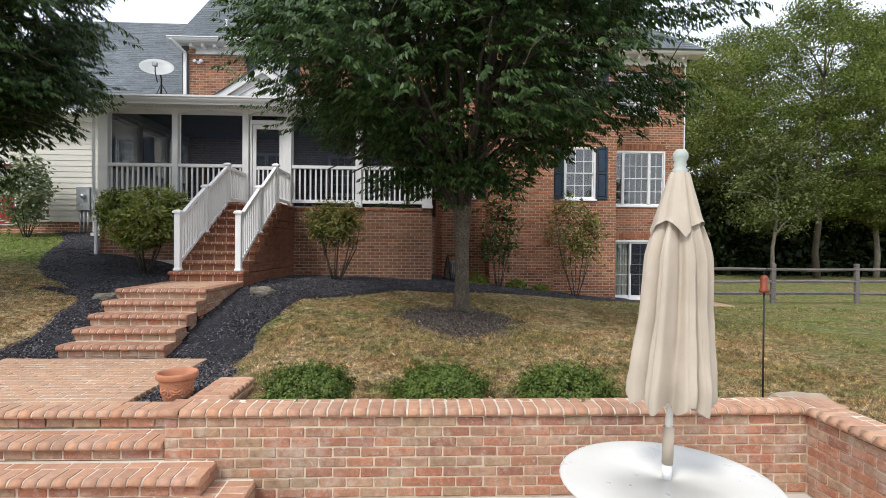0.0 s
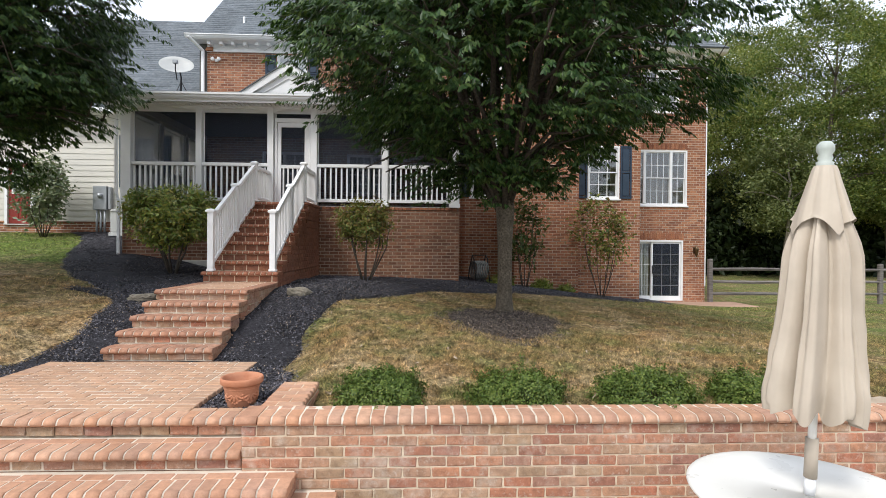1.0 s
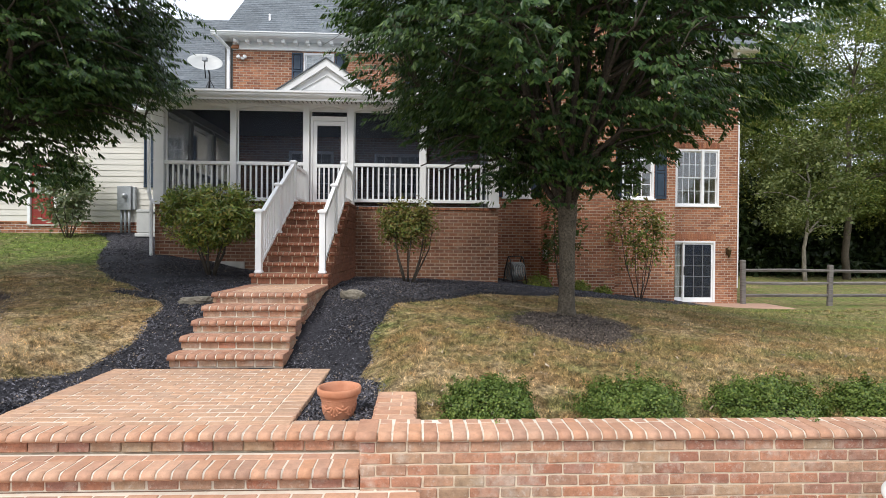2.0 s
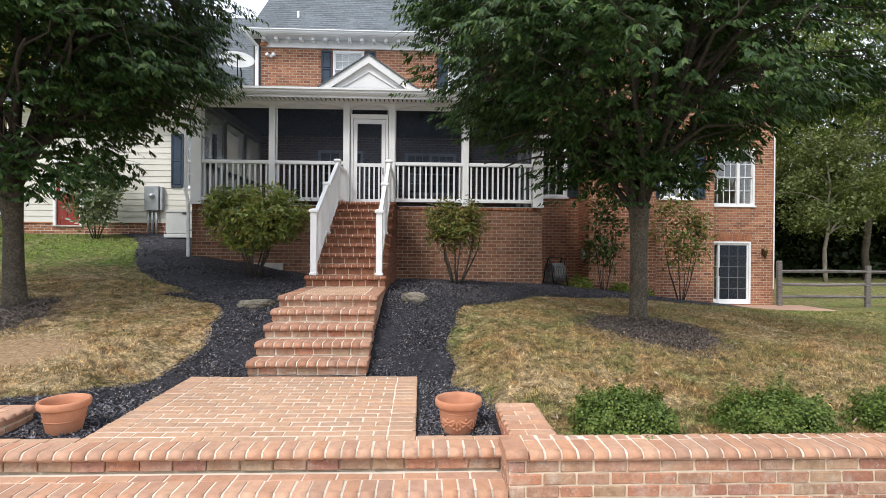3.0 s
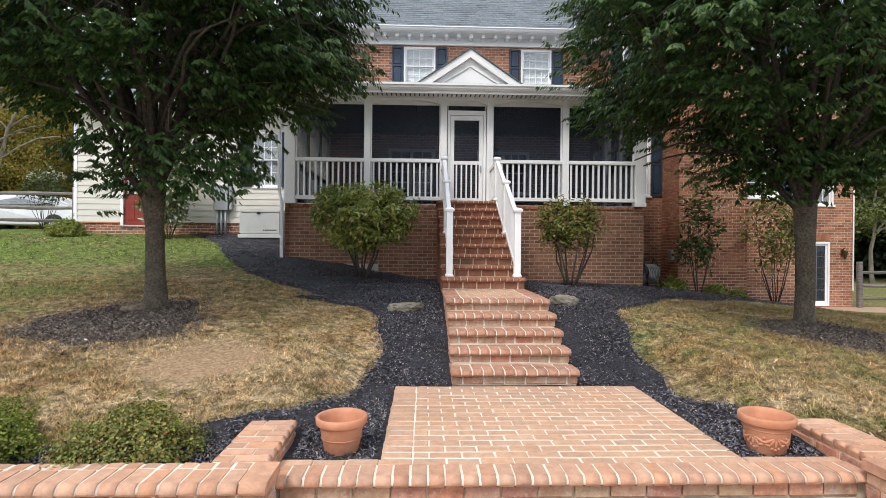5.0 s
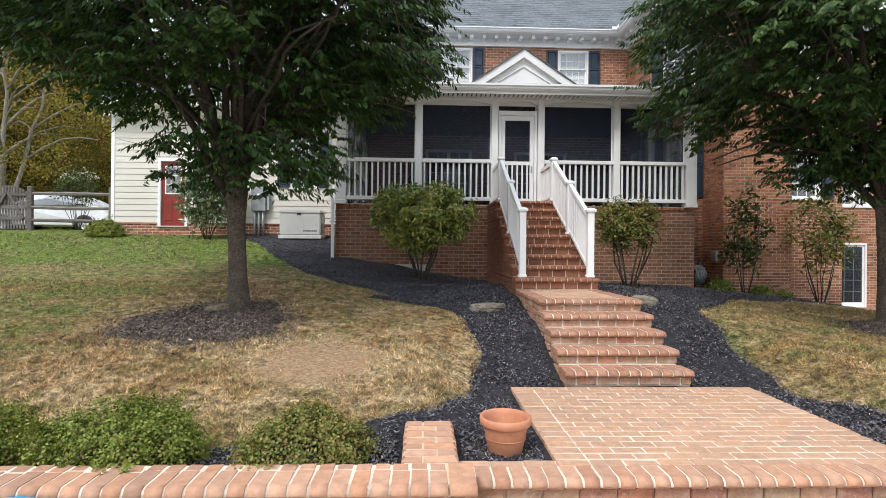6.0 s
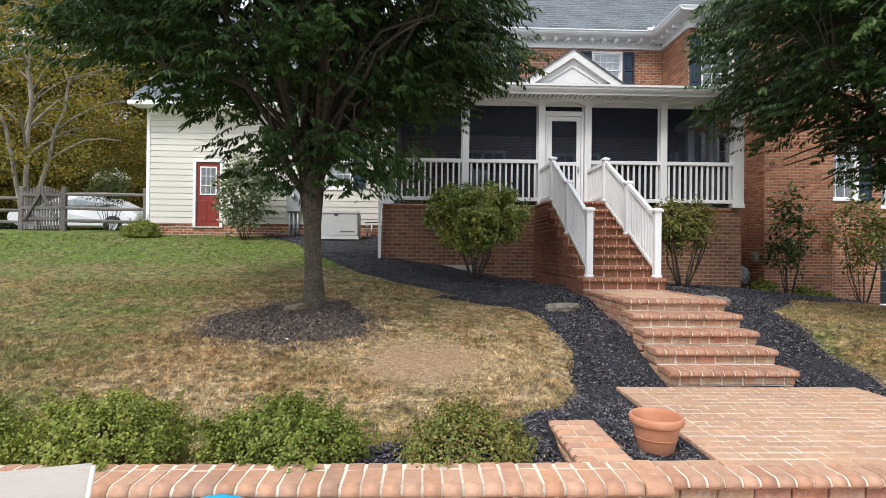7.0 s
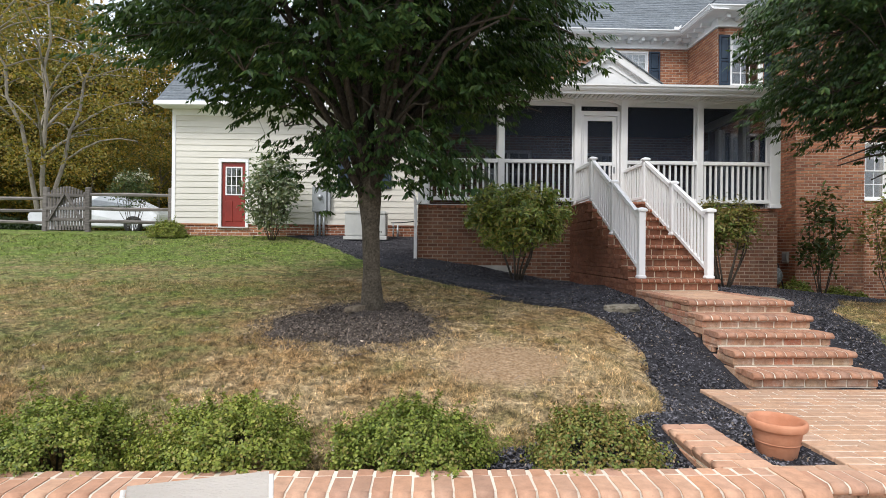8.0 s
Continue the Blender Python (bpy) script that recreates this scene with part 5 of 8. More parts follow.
for sgn in (-1, 1):
    a, b = (GX, 12.60, G1 + 0.01), (GX + sgn * (HALFW + 0.06), 12.60, G0 - 0.02)
    c, d = (GX + sgn * (HALFW + 0.06), 14.6, G0 - 0.02), (GX, 16.6, G1 + 0.01)
    if sgn < 0:
        shingled("roof_pediment", (c, b, a, d), "small grey shingle roof over the pediment", 9, 20)
    else:
        shingled("roof_pediment", (b, c, d, a), "small grey shingle roof over the pediment", 9, 21)

# screen door
sd = thing("screen_door", "white screen door with a dark mesh and balusters below", "door", pose(-4.70, frame_y + 0.06, 0), kind="structure")
W = 0.85
boxes("door_frame", [(0, 0.055, 0, 0.09, FLOOR, 4.38), (W - 0.055, W, 0, 0.09, FLOOR, 4.38), (0.055, W - 0.055, 0, 0.09, 4.28, 4.38)], M["white"], sd, 0.004)
leaf = boxes("door_leaf", [(0.062, 0.15, 0.02, 0.06, FLOOR + 0.03, 4.27), (W - 0.15, W - 0.062, 0.02, 0.06, FLOOR + 0.03, 4.27), (0.15, W - 0.15, 0.02, 0.06, 4.17, 4.27), (0.15, W - 0.15, 0.02, 0.06, 3.19, 3.27), (0.15, W - 0.15, 0.02, 0.06, FLOOR + 0.03, FLOOR + 0.16)], M["white"], sd, 0.004)
for i in range(5):
    x = 0.15 + (i + 0.5) * (W - 0.3) / 5
    boxes("baluster", [(x - 0.017, x + 0.017, 0.022, 0.056, FLOOR + 0.16, 3.19)], M["white"], leaf, 0)
boxes("mesh", [(0.15, W - 0.15, 0.058, 0.061, FLOOR + 0.16, 4.17)], M["screen"], leaf, 0, "dark insect mesh")
boxes("door_handle", [(W - 0.13, W - 0.10, -0.01, 0.02, 3.02, 3.16)], M["metal"], leaf, 0.004, "metal pull handle")
screen(-4.70, -3.85, pose(0, frame_y + 0.1, 0), 4.38, 4.6)
# ---- garden walls, patio and steps ----
CAP_H, RISER = 0.062, 0.145
PITCH = 0.1040


def cap_row(parent, x0, x1, y, z, depth=0.2, back=0.0, kind="cap_brick", material="cap", nose=0.045, seed=1, bed="mortar_pale"):
    """Bullnose bricks side by side along x, their rounded ends towards -y at y; back: length of the half bricks laid behind them."""
    rng = random.Random(seed)
    n = max(1, round((x1 - x0) / PITCH))
    p = (x1 - x0) / n
    bed = new("mortar_bed", rough_brick("mortar_bed", x1 - x0 - 0.03, CAP_H - 0.008, depth + back - 0.008, M[bed], nose))
    bed.parent = parent
    bed.location = ((x0 + x1) / 2, y + (depth + back) / 2 + 0.003, z - CAP_H / 2)
    for i in range(n):
        long = depth + (0.018 if (i % 2 and back) else 0.0)
        lay(kind, p - 0.0145, CAP_H, long, M[material], parent, x0 + (i + 0.5) * p, y + long / 2, z - CAP_H / 2, nose=nose, rng=rng)
        if back:
            rest = depth + back + 0.01 - long - 0.0115
            lay("cap_half", p - 0.0145, CAP_H, rest, M[material], parent, x0 + (i + 0.5) * p, y + long + 0.0115 + rest / 2, z - CAP_H / 2 - 0.001, rng=rng)


gw = thing("garden_wall", "low red brick retaining wall with a rounded brick coping", "garden wall", kind="structure")
face = new("wall_face")
face.parent = gw
face.matrix_basis = pose(-2.52, WALL_Y, 0)
brick_face(face, 5.13, DECK_Z, CAP_Z - CAP_H, (), pick=(0, 5.2, DECK_Z - 0.1, 0.2), mat_one=M["brick"], mat_rest=M["brick_far"], seed=21, depth=0.09, joint=0.0115)
boxes("wall_core", [(-2.515, 2.9, WALL_Y + 0.001, 4.545, DECK_Z - 0.1, CAP_Z - 0.005)], M["mortar"], gw, 0)
boxes("wall_core", [(-2.452, -2.145, 4.545, 5.262, -0.4, CAP_Z - CAP_H), (-2.448, -2.157, 4.545, 5.268, CAP_Z - CAP_H, CAP_Z - 0.0035)], M["mortar"], gw, 0)
cap_row(gw, -2.40, 2.66, 4.25, CAP_Z, 0.2, 0.095, seed=22)
for k in range(3):
    lay("cap_brick", 0.0925, CAP_H, 0.29, M["cap"], gw, 2.72 + k * 0.085, 4.40, CAP_Z - CAP_H / 2)
# the corner of the wall and the short return beside the planting
for i in range(7):
    y = 4.61 + i * PITCH
    odd = i % 2
    a, b = (0.205, 0.1185) if odd else (0.1185, 0.205)
    lay("cap_brick", 0.0925, CAP_H, a, M["cap"], gw, -2.47 + a / 2, y, CAP_Z - CAP_H / 2, turn=-90, nose=0.022)
    lay("cap_brick", 0.0925, CAP_H, b, M["cap"], gw, -2.135 - b / 2, y, CAP_Z - CAP_H / 2, turn=90, nose=0.022)
lay("corner_cap", 0.14, CAP_H, 0.30, M["cap"], gw, -2.475, 4.40, CAP_Z - CAP_H / 2 + 0.001, nose=0.045)
for nm, px, py, w, trn in (("return_face", -2.455, 5.26, 0.72, -90), ("return_face", -2.14, 4.55, 0.71, 90), ("end_face", -2.14, 5.265, 0.32, 180)):
    f = new(nm)
    f.parent = gw
    f.matrix_basis = pose(px, py, 0, 0, 0, trn)
    brick_face(f, w, -0.20, CAP_Z - CAP_H, (), pick=(0, 5, -1, 1), mat_one=M["brick"], mat_rest=M["brick_far"], seed=23)
f = new("end_face")
f.parent = gw
f.matrix_basis = pose(-2.52, 4.545, 0, 0, 0, -90)
brick_face(f, 0.25, -0.20, CAP_Z - CAP_H, (), pick=(0, 5, -1, 1), mat_one=M["brick"], mat_rest=M["brick_far"], seed=24)

ge = thing("garden_wall_east", "brick retaining wall turning beside the pool deck", "garden wall", kind="structure")
f = new("wall_face")
f.parent = ge
f.matrix_basis = pose(2.61, 4.28, 0, 0, 0, -90)
brick_face(f, 6.0, DECK_Z, CAP_Z - CAP_H, (), pick=(0, 2.2, DECK_Z - 0.1, 0.2), mat_one=M["brick"], mat_rest=M["brick_far"], seed=25)
boxes("wall_core", [(2.613, 2.89, -2.0, 4.285, DECK_Z - 0.1, CAP_Z - 0.005)], M["mortar"], ge, 0)
holder = new("coping")
holder.parent = ge
holder.matrix_basis = pose(2.57, 4.25, 0, 0, 0, -90)
cap_row(holder, 0.0, 6.2, 0.0, CAP_Z, 0.2, 0.095, seed=26)

gl = thing("garden_wall_west", "low red brick retaining wall with a rounded coping below the shrubs", "garden wall", kind="structure")
f = new("wall_face")
f.parent = gl
f.matrix_basis = pose(-16.0, WALL_Y, 0)
brick_face(f, 9.96, DECK_Z, CAP_Z - CAP_H, (), pick=(5.2, 9.96, -0.25, 0.2), mat_one=M["brick"], mat_rest=M["brick_far"], seed=27, depth=0.09, joint=0.0115)
boxes("wall_core", [(-16.0, -6.045, WALL_Y + 0.001, 4.545, DECK_Z - 0.1, CAP_Z - 0.005)], M["mortar"], gl, 0)
boxes("wall_core", [(-6.412, -6.105, 4.545, 5.262, -0.4, CAP_Z - CAP_H), (-6.403, -6.112, 4.545, 5.268, CAP_Z - CAP_H, CAP_Z - 0.0035)], M["mortar"], gl, 0)
cap_row(gl, -13.5, -6.16, 4.25, CAP_Z, 0.2, 0.095, seed=28)
lay("corner_cap", 0.14, CAP_H, 0.30, M["cap"], gl, -6.085, 4.40, CAP_Z - CAP_H / 2 + 0.001, nose=0.045)
for i in range(7):
    y = 4.61 + i * PITCH
    a, b = (0.205, 0.1185) if i % 2 else (0.1185, 0.205)
    lay("cap_brick", 0.0925, CAP_H, a, M["cap"], gl, -6.425 + a / 2, y, CAP_Z - CAP_H / 2, turn=-90, nose=0.022)
    lay("cap_brick", 0.0925, CAP_H, b, M["cap"], gl, -6.09 - b / 2, y, CAP_Z - CAP_H / 2, turn=90, nose=0.022)
for nm, px, py, w, trn in (("return_face", -6.415, 5.26, 0.72, -90), ("return_face", -6.10, 4.55, 0.71, 90), ("end_face", -6.10, 5.265, 0.32, 180), ("end_face", -6.045, 4.30, 0.25, 90)):
    f = new(nm)
    f.parent = gl
    f.matrix_basis = pose(px, py, 0, 0, 0, trn)
    brick_face(f, w, -0.20, CAP_Z - CAP_H, (), pick=(0, 5, -1, 1), mat_one=M["brick"], mat_rest=M["brick_far"], seed=29)

# patio of paving bricks
PA0, PA1, PB0, PB1 = -5.465, -3.105, 4.75, 6.60
pat = thing("patio", "small patio of tan paving bricks with a rounded brick front edge", "patio", kind="structure")
boxes("bed", [(PA0 + 0.03, PA1 - 0.03, 4.64, PB1, -0.25, -0.004)], M["mortar_pale"], pat, 0)
boxes("bed", [(-6.10, -2.46, 4.614, 4.86, -0.25, -0.012)], M["mortar"], pat, 0)
cap_row(pat, -6.095, -2.465, 4.55, 0.004, 0.2, 0.0, seed=31)
rows = 18
rp = (PB1 - PB0) / rows
rng = random.Random(32)
for r in range(rows):
    y = PB0 + (r + 0.5) * rp
    for x in (PA0 + 0.104, PA1 - 0.104):
        lay("paver", 0.203, 0.05, rp - 0.014, M["paver"], pat, x, y, -0.024, rng=rng)
    x = PA0 + 0.214 - (BL / 2 if r % 2 else 0)
    while x < PA1 - 0.22:
        a, b = max(x, PA0 + 0.214), min(x + BL - 0.011, PA1 - 0.214)
        x += BL
        if b - a > 0.03:
            lay("paver", b - a, 0.05, rp - 0.014, M["paver"], pat, (a + b) / 2, y, -0.024, rng=rng)
for x0, x1 in ((-6.09, PA0), (PA1, -2.47)):
    n = max(1, round((x1 - x0) / BL))
    p = (x1 - x0) / n
    for i in range(n):
        lay("paver", p - 0.011, 0.05, 0.09, M["paver"], pat, x0 + (i + 0.5) * p, 4.80, -0.026, rng=rng)


def brick_step(name, label, x0, x1, y, z, run, mats=("brick", "step_cap"), drop=RISER, sides=True, seed=1, tread="paver", inset=0.02, back_row=True):
    """One brick step: core, a course of riser bricks, a rounded nosing, and the tread's second row behind it."""
    s = thing(name, label, "step", kind="structure")
    boxes("step_core", [(x0 + inset + 0.005, x1 - inset - 0.005, y + 0.062, y + run, z - drop - 0.02, z - 0.04)], M[mats[0] + "_far"], s, 0)
    boxes("tread_bed", [(x0 + 0.03, x1 - 0.03, y + 0.06, y + run, z - 0.04, z - 0.006)], M["mortar" if mats[0] == "stair_brick" else "mortar_pale"], s, 0)
    boxes("riser_bed", [(x0 + inset + 0.006, x1 - inset - 0.006, y + 0.055, y + 0.075, z - drop, z - CAP_H)], M["mortar" if mats[0] == "stair_brick" else "mortar_pale"], s, 0)
    f = new("riser")
    f.parent = s
    f.matrix_basis = pose(x0 + inset, y + 0.058, 0)
    n = max(1, round((x1 - x0 - 2 * inset) / BL))
    p = (x1 - x0 - 2 * inset) / n
    rng = random.Random(seed)
    h = drop - CAP_H - 0.014
    off = p / 2 if seed % 2 else 0
    edges = [0.0] + [k * p + off for k in range(0 if off else 1, n)] + [x1 - x0 - 2 * inset]
    for a, b in zip(edges, edges[1:]):
        if b - a > 0.03:
            lay("brick", b - a - 0.0145, h - 0.002, 0.07, M[mats[0]], f, (a + b) / 2, 0.024, z - CAP_H - 0.007 - h / 2, rng=rng)
    cap_row(s, x0, x1, y, z, 0.2, 0.0, material=mats[1], seed=seed, bed="mortar" if mats[0] == "stair_brick" else "mortar_pale")
    if back_row and run > 0.25:
        n = max(1, round((x1 - x0) / BL))
        p = (x1 - x0) / n
        yy, row = y + 0.2115, 0
        while yy < y + run - 0.05:
            d = min(y + run - yy, 0.095)
            for i in range(n):
                lay("tread_brick", p - 0.0115, 0.05, d, M[mats[1]], s, x0 + (i + 0.5) * p, yy + d / 2, z - 0.0265, rng=rng)
            yy += 0.1065
    if sides:
        m = max(1, round((run - 0.04) / BL))
        q = (run - 0.04) / m
        for sx, trn in ((x0 + inset, -90), (x1 - inset, 90)):
            for k in range(m):
                lay("brick", q - 0.0115, h, 0.05, M[mats[0]], s, sx + (0.02 if trn < 0 else -0.02), y + 0.04 + (k + 0.5) * q, z - CAP_H - 0.007 - h / 2, turn=trn, rng=rng)
    return s


# steps from the pool deck up to the patio
brick_step("pool_step", "brick step with a rounded nosing below the patio", -6.04, -2.52, 4.25, -RISER, 0.34, ("brick", "cap"), sides=False, seed=41, inset=0.0)
f = thing("patio_riser", "course of brick under the patio's rounded edge", "step", pose(-6.04, 4.6, 0), kind="structure")
n = 16
for i in range(n):
    p = 3.52 / n
    lay("brick", p - 0.0115, 0.075, 0.07, M["brick"], f, (i + 0.5) * p, 0.028, -0.102)
brick_step("pool_step", "brick step with a rounded nosing, wider than the patio", -6.42, -2.10, 3.94, -2 * RISER, 0.36, ("brick", "cap"), seed=42)
brick_step("pool_step", "lowest brick step above the pool deck", -6.75, -1.80, 3.62, -3 * RISER, 0.66, ("brick", "cap"), seed=43, drop=0.165)

# the lower flight up to the landing
LX0, LX1 = XC - 0.645, XC + 0.645
for i in range(4):
    y = 6.62 + 0.305 * i
    z = 0.145 + 0.146 * i
    run = 0.36 if i < 3 else 0.40
    brick_step("garden_step", "broad brick garden step with a rounded nosing", LX0, LX1, y, z, run, drop=0.15 if i == 0 else 0.147, seed=51 + i)
LAND_Z, LAND_Y = 0.725, 7.86
land = brick_step("landing", "brick landing between the two flights of steps", LX0, LX1, LAND_Y, LAND_Z, 1.66, drop=0.147, sides=False, seed=57, back_row=False)
boxes("landing_core", [(LX0 + 0.030, LX1 - 0.030, LAND_Y + 0.05, 9.5, 0.0, LAND_Z - 0.05)], M["mortar"], land, 0)
rng = random.Random(58)
for r in range(13):
    y = LAND_Y + 0.2115 + 0.052 + r * 0.1045
    for x in (LX0 + 0.1, LX1 - 0.1):
        lay("paver", 0.2, 0.05, 0.093, M["step_cap"], land, x, y, LAND_Z - 0.026, rng=rng)
    x = LX0 + 0.2115 - (BL / 2 if r % 2 else 0)
    while x < LX1 - 0.22:
        a, b = max(x, LX0 + 0.2115), min(x + BL - 0.011, LX1 - 0.2115)
        x += BL
        if b - a > 0.03:
            lay("paver", b - a, 0.05, 0.093, M["paver"], land, (a + b) / 2, y, LAND_Z - 0.026, rng=rng)
for sx, trn, y0 in ((LX0 + 0.02, -90, 9.5), (LX1 - 0.02, 90, LAND_Y + 0.04)):
    f = new("side_face")
    f.parent = land
    f.matrix_basis = pose(sx, y0, 0, 0, 0, trn)
    brick_face(f, 1.6, LAND_Z - CAP_H - 6 * BH, LAND_Z - CAP_H, (), pick=(0, 2, -1, 2), mat_one=M["brick"], mat_rest=M["brick_far"], seed=59)
for sx, trn in ((LX0, -90), (LX1, 90)):
    for k in range(15):
        yy = LAND_Y + 0.10 + k * 0.104
        lay("cap_brick", 0.0925, CAP_H, 0.06, M["step_cap"], land, sx + (0.03 if trn < 0 else -0.03), yy, LAND_Z - CAP_H / 2, turn=trn, nose=0.03)
# side faces below the lower flight
for sx, trn in ((LX0 + 0.02, -90), (LX1 - 0.02, 90)):
    f = thing("step_side", "brick flank of the garden steps", "wall", pose(sx, 7.9 if trn < 0 else 6.66, 0, 0, 0, trn), kind="structure")
    prof = (lambda x: 0.145 + 0.146 * math.floor((7.9 - x - 6.62) / 0.305) - 0.15) if trn < 0 else (lambda x: 0.145 + 0.146 * math.floor((x + 0.04) / 0.305) - 0.15)
    brick_face(f, 1.24, -0.2, 0.6, (), side_top=prof, pick=(0, 2, -1, 2), mat_one=M["brick"], mat_rest=M["brick_far"], seed=60)

# the upper flight to the porch
UX0, UX1 = XC - 0.655, XC + 0.655
UR = (FLOOR - LAND_Z) / 9
UT = 0.30
for i in range(9):
    y = 9.44 + UT * i
    z = LAND_Z + UR * (i + 1)
    x0, x1 = (UX0, UX1)
    run = UT + 0.06 if i < 8 else 1.30
    brick_step("porch_step", "dark red brick step with a rounded nosing", x0, x1, y, z, run, ("stair_brick", "nose_brick"), drop=UR + 0.003, sides=False, seed=61 + i)
ust = thing("stair_flank", "solid brick body of the porch steps", "wall", kind="structure")
for i in range(9):
    y = 9.44 + UT * i + 0.060
    boxes("stair_core", [(UX0 + 0.030, UX1 - 0.030, y, 13.1, 0.2 if i == 0 else LAND_Z + UR * i - 0.02, LAND_Z + UR * (i + 1) - 0.045)], M["stair_brick_far"], ust, 0)


def step_top(s):
    return LAND_Z + UR * (min(8, math.floor((s - 0.03) / UT)) + 1) - CAP_H if s > 0.03 else 0.0


for sx, trn, y0 in ((UX0 + 0.022, -90, 13.1), (UX1 - 0.022, 90, 9.44)):
    f = new("side_face")
    f.parent = ust
    f.matrix_basis = pose(sx, y0, 0, 0, 0, trn)
    top = (lambda x: step_top(13.1 - x - 9.44)) if trn < 0 else (lambda x: step_top(x))
    brick_face(f, 3.66, 0.15, FLOOR, (), side_top=top, pick=(0, 4, 0.5, 1.6), mat_one=M["stair_brick"], mat_rest=M["stair_brick_far"], seed=62)
    for k in range(12):
        lay("cap_brick", 0.0925, CAP_H, 0.06, M["stair_brick"], f, 0.05 + k * 0.104 if trn < 0 else 3.6 - k * 0.104, -0.01, FLOOR - CAP_H / 2, nose=0.03)


# ---- white stair railings ----
def newel(x, y, z, h, label="white square newel post with a cap"):
    p = thing("newel_post", label, "post", pose(x, y, z), "stair newels")
    boxes("shaft", [(-0.05, 0.05, -0.05, 0.05, 0.0, h - 0.05)], M["white"], p, 0.005)
    boxes("base_trim", [(-0.065, 0.065, -0.065, 0.065, 0.0, 0.05)], M["white"], p, 0.014)
    bm = bmesh.new()
    lathe(bm, [(0.10, h - 0.055), (0.105, h - 0.03), (0.10, h - 0.02), (0.065, h), (0.001, h + 0.012)], 4)
    bm.transform(Matrix.Rotation(radians(45), 4, "Z"))
    for fc in bm.faces:
        fc.smooth = False
    part("post_cap", bm, M["white"], p)


for side in (-1, 1):
    x = XC + side * 0.525
    low, mid, top = (9.56, LAND_Z + UR, 1.07), (10.74, LAND_Z + 5 * UR, 0.95), (11.92, FLOOR, 0.87)
    for yy, zz, hh in (low, mid, top):
        newel(x, yy, zz, hh)
    for (ya, za, ha), (yb, zb, hb) in ((low, mid), (mid, top)):
        r = thing("stair_railing", "sloping white stair railing with square balusters", "railing", None, "stair railings")
        t0, t1 = za + (0.98 if za < 1 else 0.90), zb + (0.90 if zb < 2.2 else 0.80)
        b0, b1 = t0 - 0.80, t1 - 0.80
        for nm, lo, hi, hw in (("top_rail", (t0 - 0.07, t1 - 0.07), (t0, t1), 0.032), ("bottom_rail", (b0 - 0.06, b1 - 0.06), (b0, b1), 0.025)):
            y0, y1 = ya + 0.05, yb - 0.05
            v = [(x - hw, y0, lo[0]), (x + hw, y0, lo[0]), (x + hw, y0, hi[0]), (x - hw, y0, hi[0]), (x - hw, y1, lo[1]), (x + hw, y1, lo[1]), (x + hw, y1, hi[1]), (x - hw, y1, hi[1])]
            mesh_part(nm, v, [(0, 1, 2, 3), (7, 6, 5, 4), (0, 4, 5, 1), (1, 5, 6, 2), (2, 6, 7, 3), (3, 7, 4, 0)], M["white"], r)
        n = 10
        for k in range(n):
            s = (k + 0.5) / n
            yy = ya + 0.05 + s * (yb - ya - 0.1)
            boxes("baluster", [(x - 0.016, x + 0.016, yy - 0.016, yy + 0.016, b0 + s * (b1 - b0) - 0.02, t0 + s * (t1 - t0) - 0.05)], M["white"], r, 0)
    r = thing("stair_railing", "short level white railing between the steps and the porch", "railing", None, "stair railings")
    boxes("top_rail", [(x - 0.032, x + 0.032, 11.97, 13.0, FLOOR + 0.73, FLOOR + 0.80)], M["white"], r, 0.006)
    boxes("bottom_rail", [(x - 0.025, x + 0.025, 11.97, 13.0, FLOOR + 0.07, FLOOR + 0.13)], M["white"], r, 0.005)
    for k in range(8):
        yy = 12.04 + k * 0.125
        boxes("baluster", [(x - 0.016, x + 0.016, yy - 0.016, yy + 0.016, FLOOR + 0.12, FLOOR + 0.74)], M["white"], r, 0)

build_grass()
scatter_chips("mulch_chips", 520000, (-12.5, 6.0, 4.6, 17.0), bed_edge, 0.0, M["chip"], 0.0125, "loose chips of black bark mulch", 8)
for ring, sd in zip(RINGS, (11, 12)):
    cx, cy, ra, rb = ring
    scatter_chips("faded_chips", 34000, (cx - 1.3, cx + 1.3, cy - 1.3, cy + 1.4), lambda x, y, q=ring: ring_edge(x, y, q), -0.2, M["tree_chip"], 0.0105, "loose chips of faded brown mulch", sd)

scatter_chips("pale_litter", 40000, (-12.0, 5.5, 4.6, 13.0), bed_edge, 0.0, M["fleck"], 0.009, "pale wood flecks and dry leaf bits on the mulch", 14)
scatter_chips("leaf_litter", 1500, (-12.0, 4.0, 4.6, 10.0), lambda x, y: -bed_edge(x, y), 0.0, M["fleck"], 0.016, "dry fallen leaf bits on the lawn", 15)
# ---- loose things ----
def relief_bump(pot, b, z, tip, size):
    """One raised leaf or berry moulded on a pot's side."""
    r = 0.124 + (z - 0.008) * 0.208
    bm = bmesh.new()
    bmesh.ops.create_uvsphere(bm, u_segments=8, v_segments=6, radius=1.0)
    bm.transform(Matrix.Diagonal((*size, 1)))
    bm.transform(pose(0, 0, 0, 0, tip, 0))
    bm.transform(pose(r * math.cos(b), r * math.sin(b), z, 0, 0, math.degrees(b) + 90))
    part("leaf_relief", bm, M["terracotta"], pot)


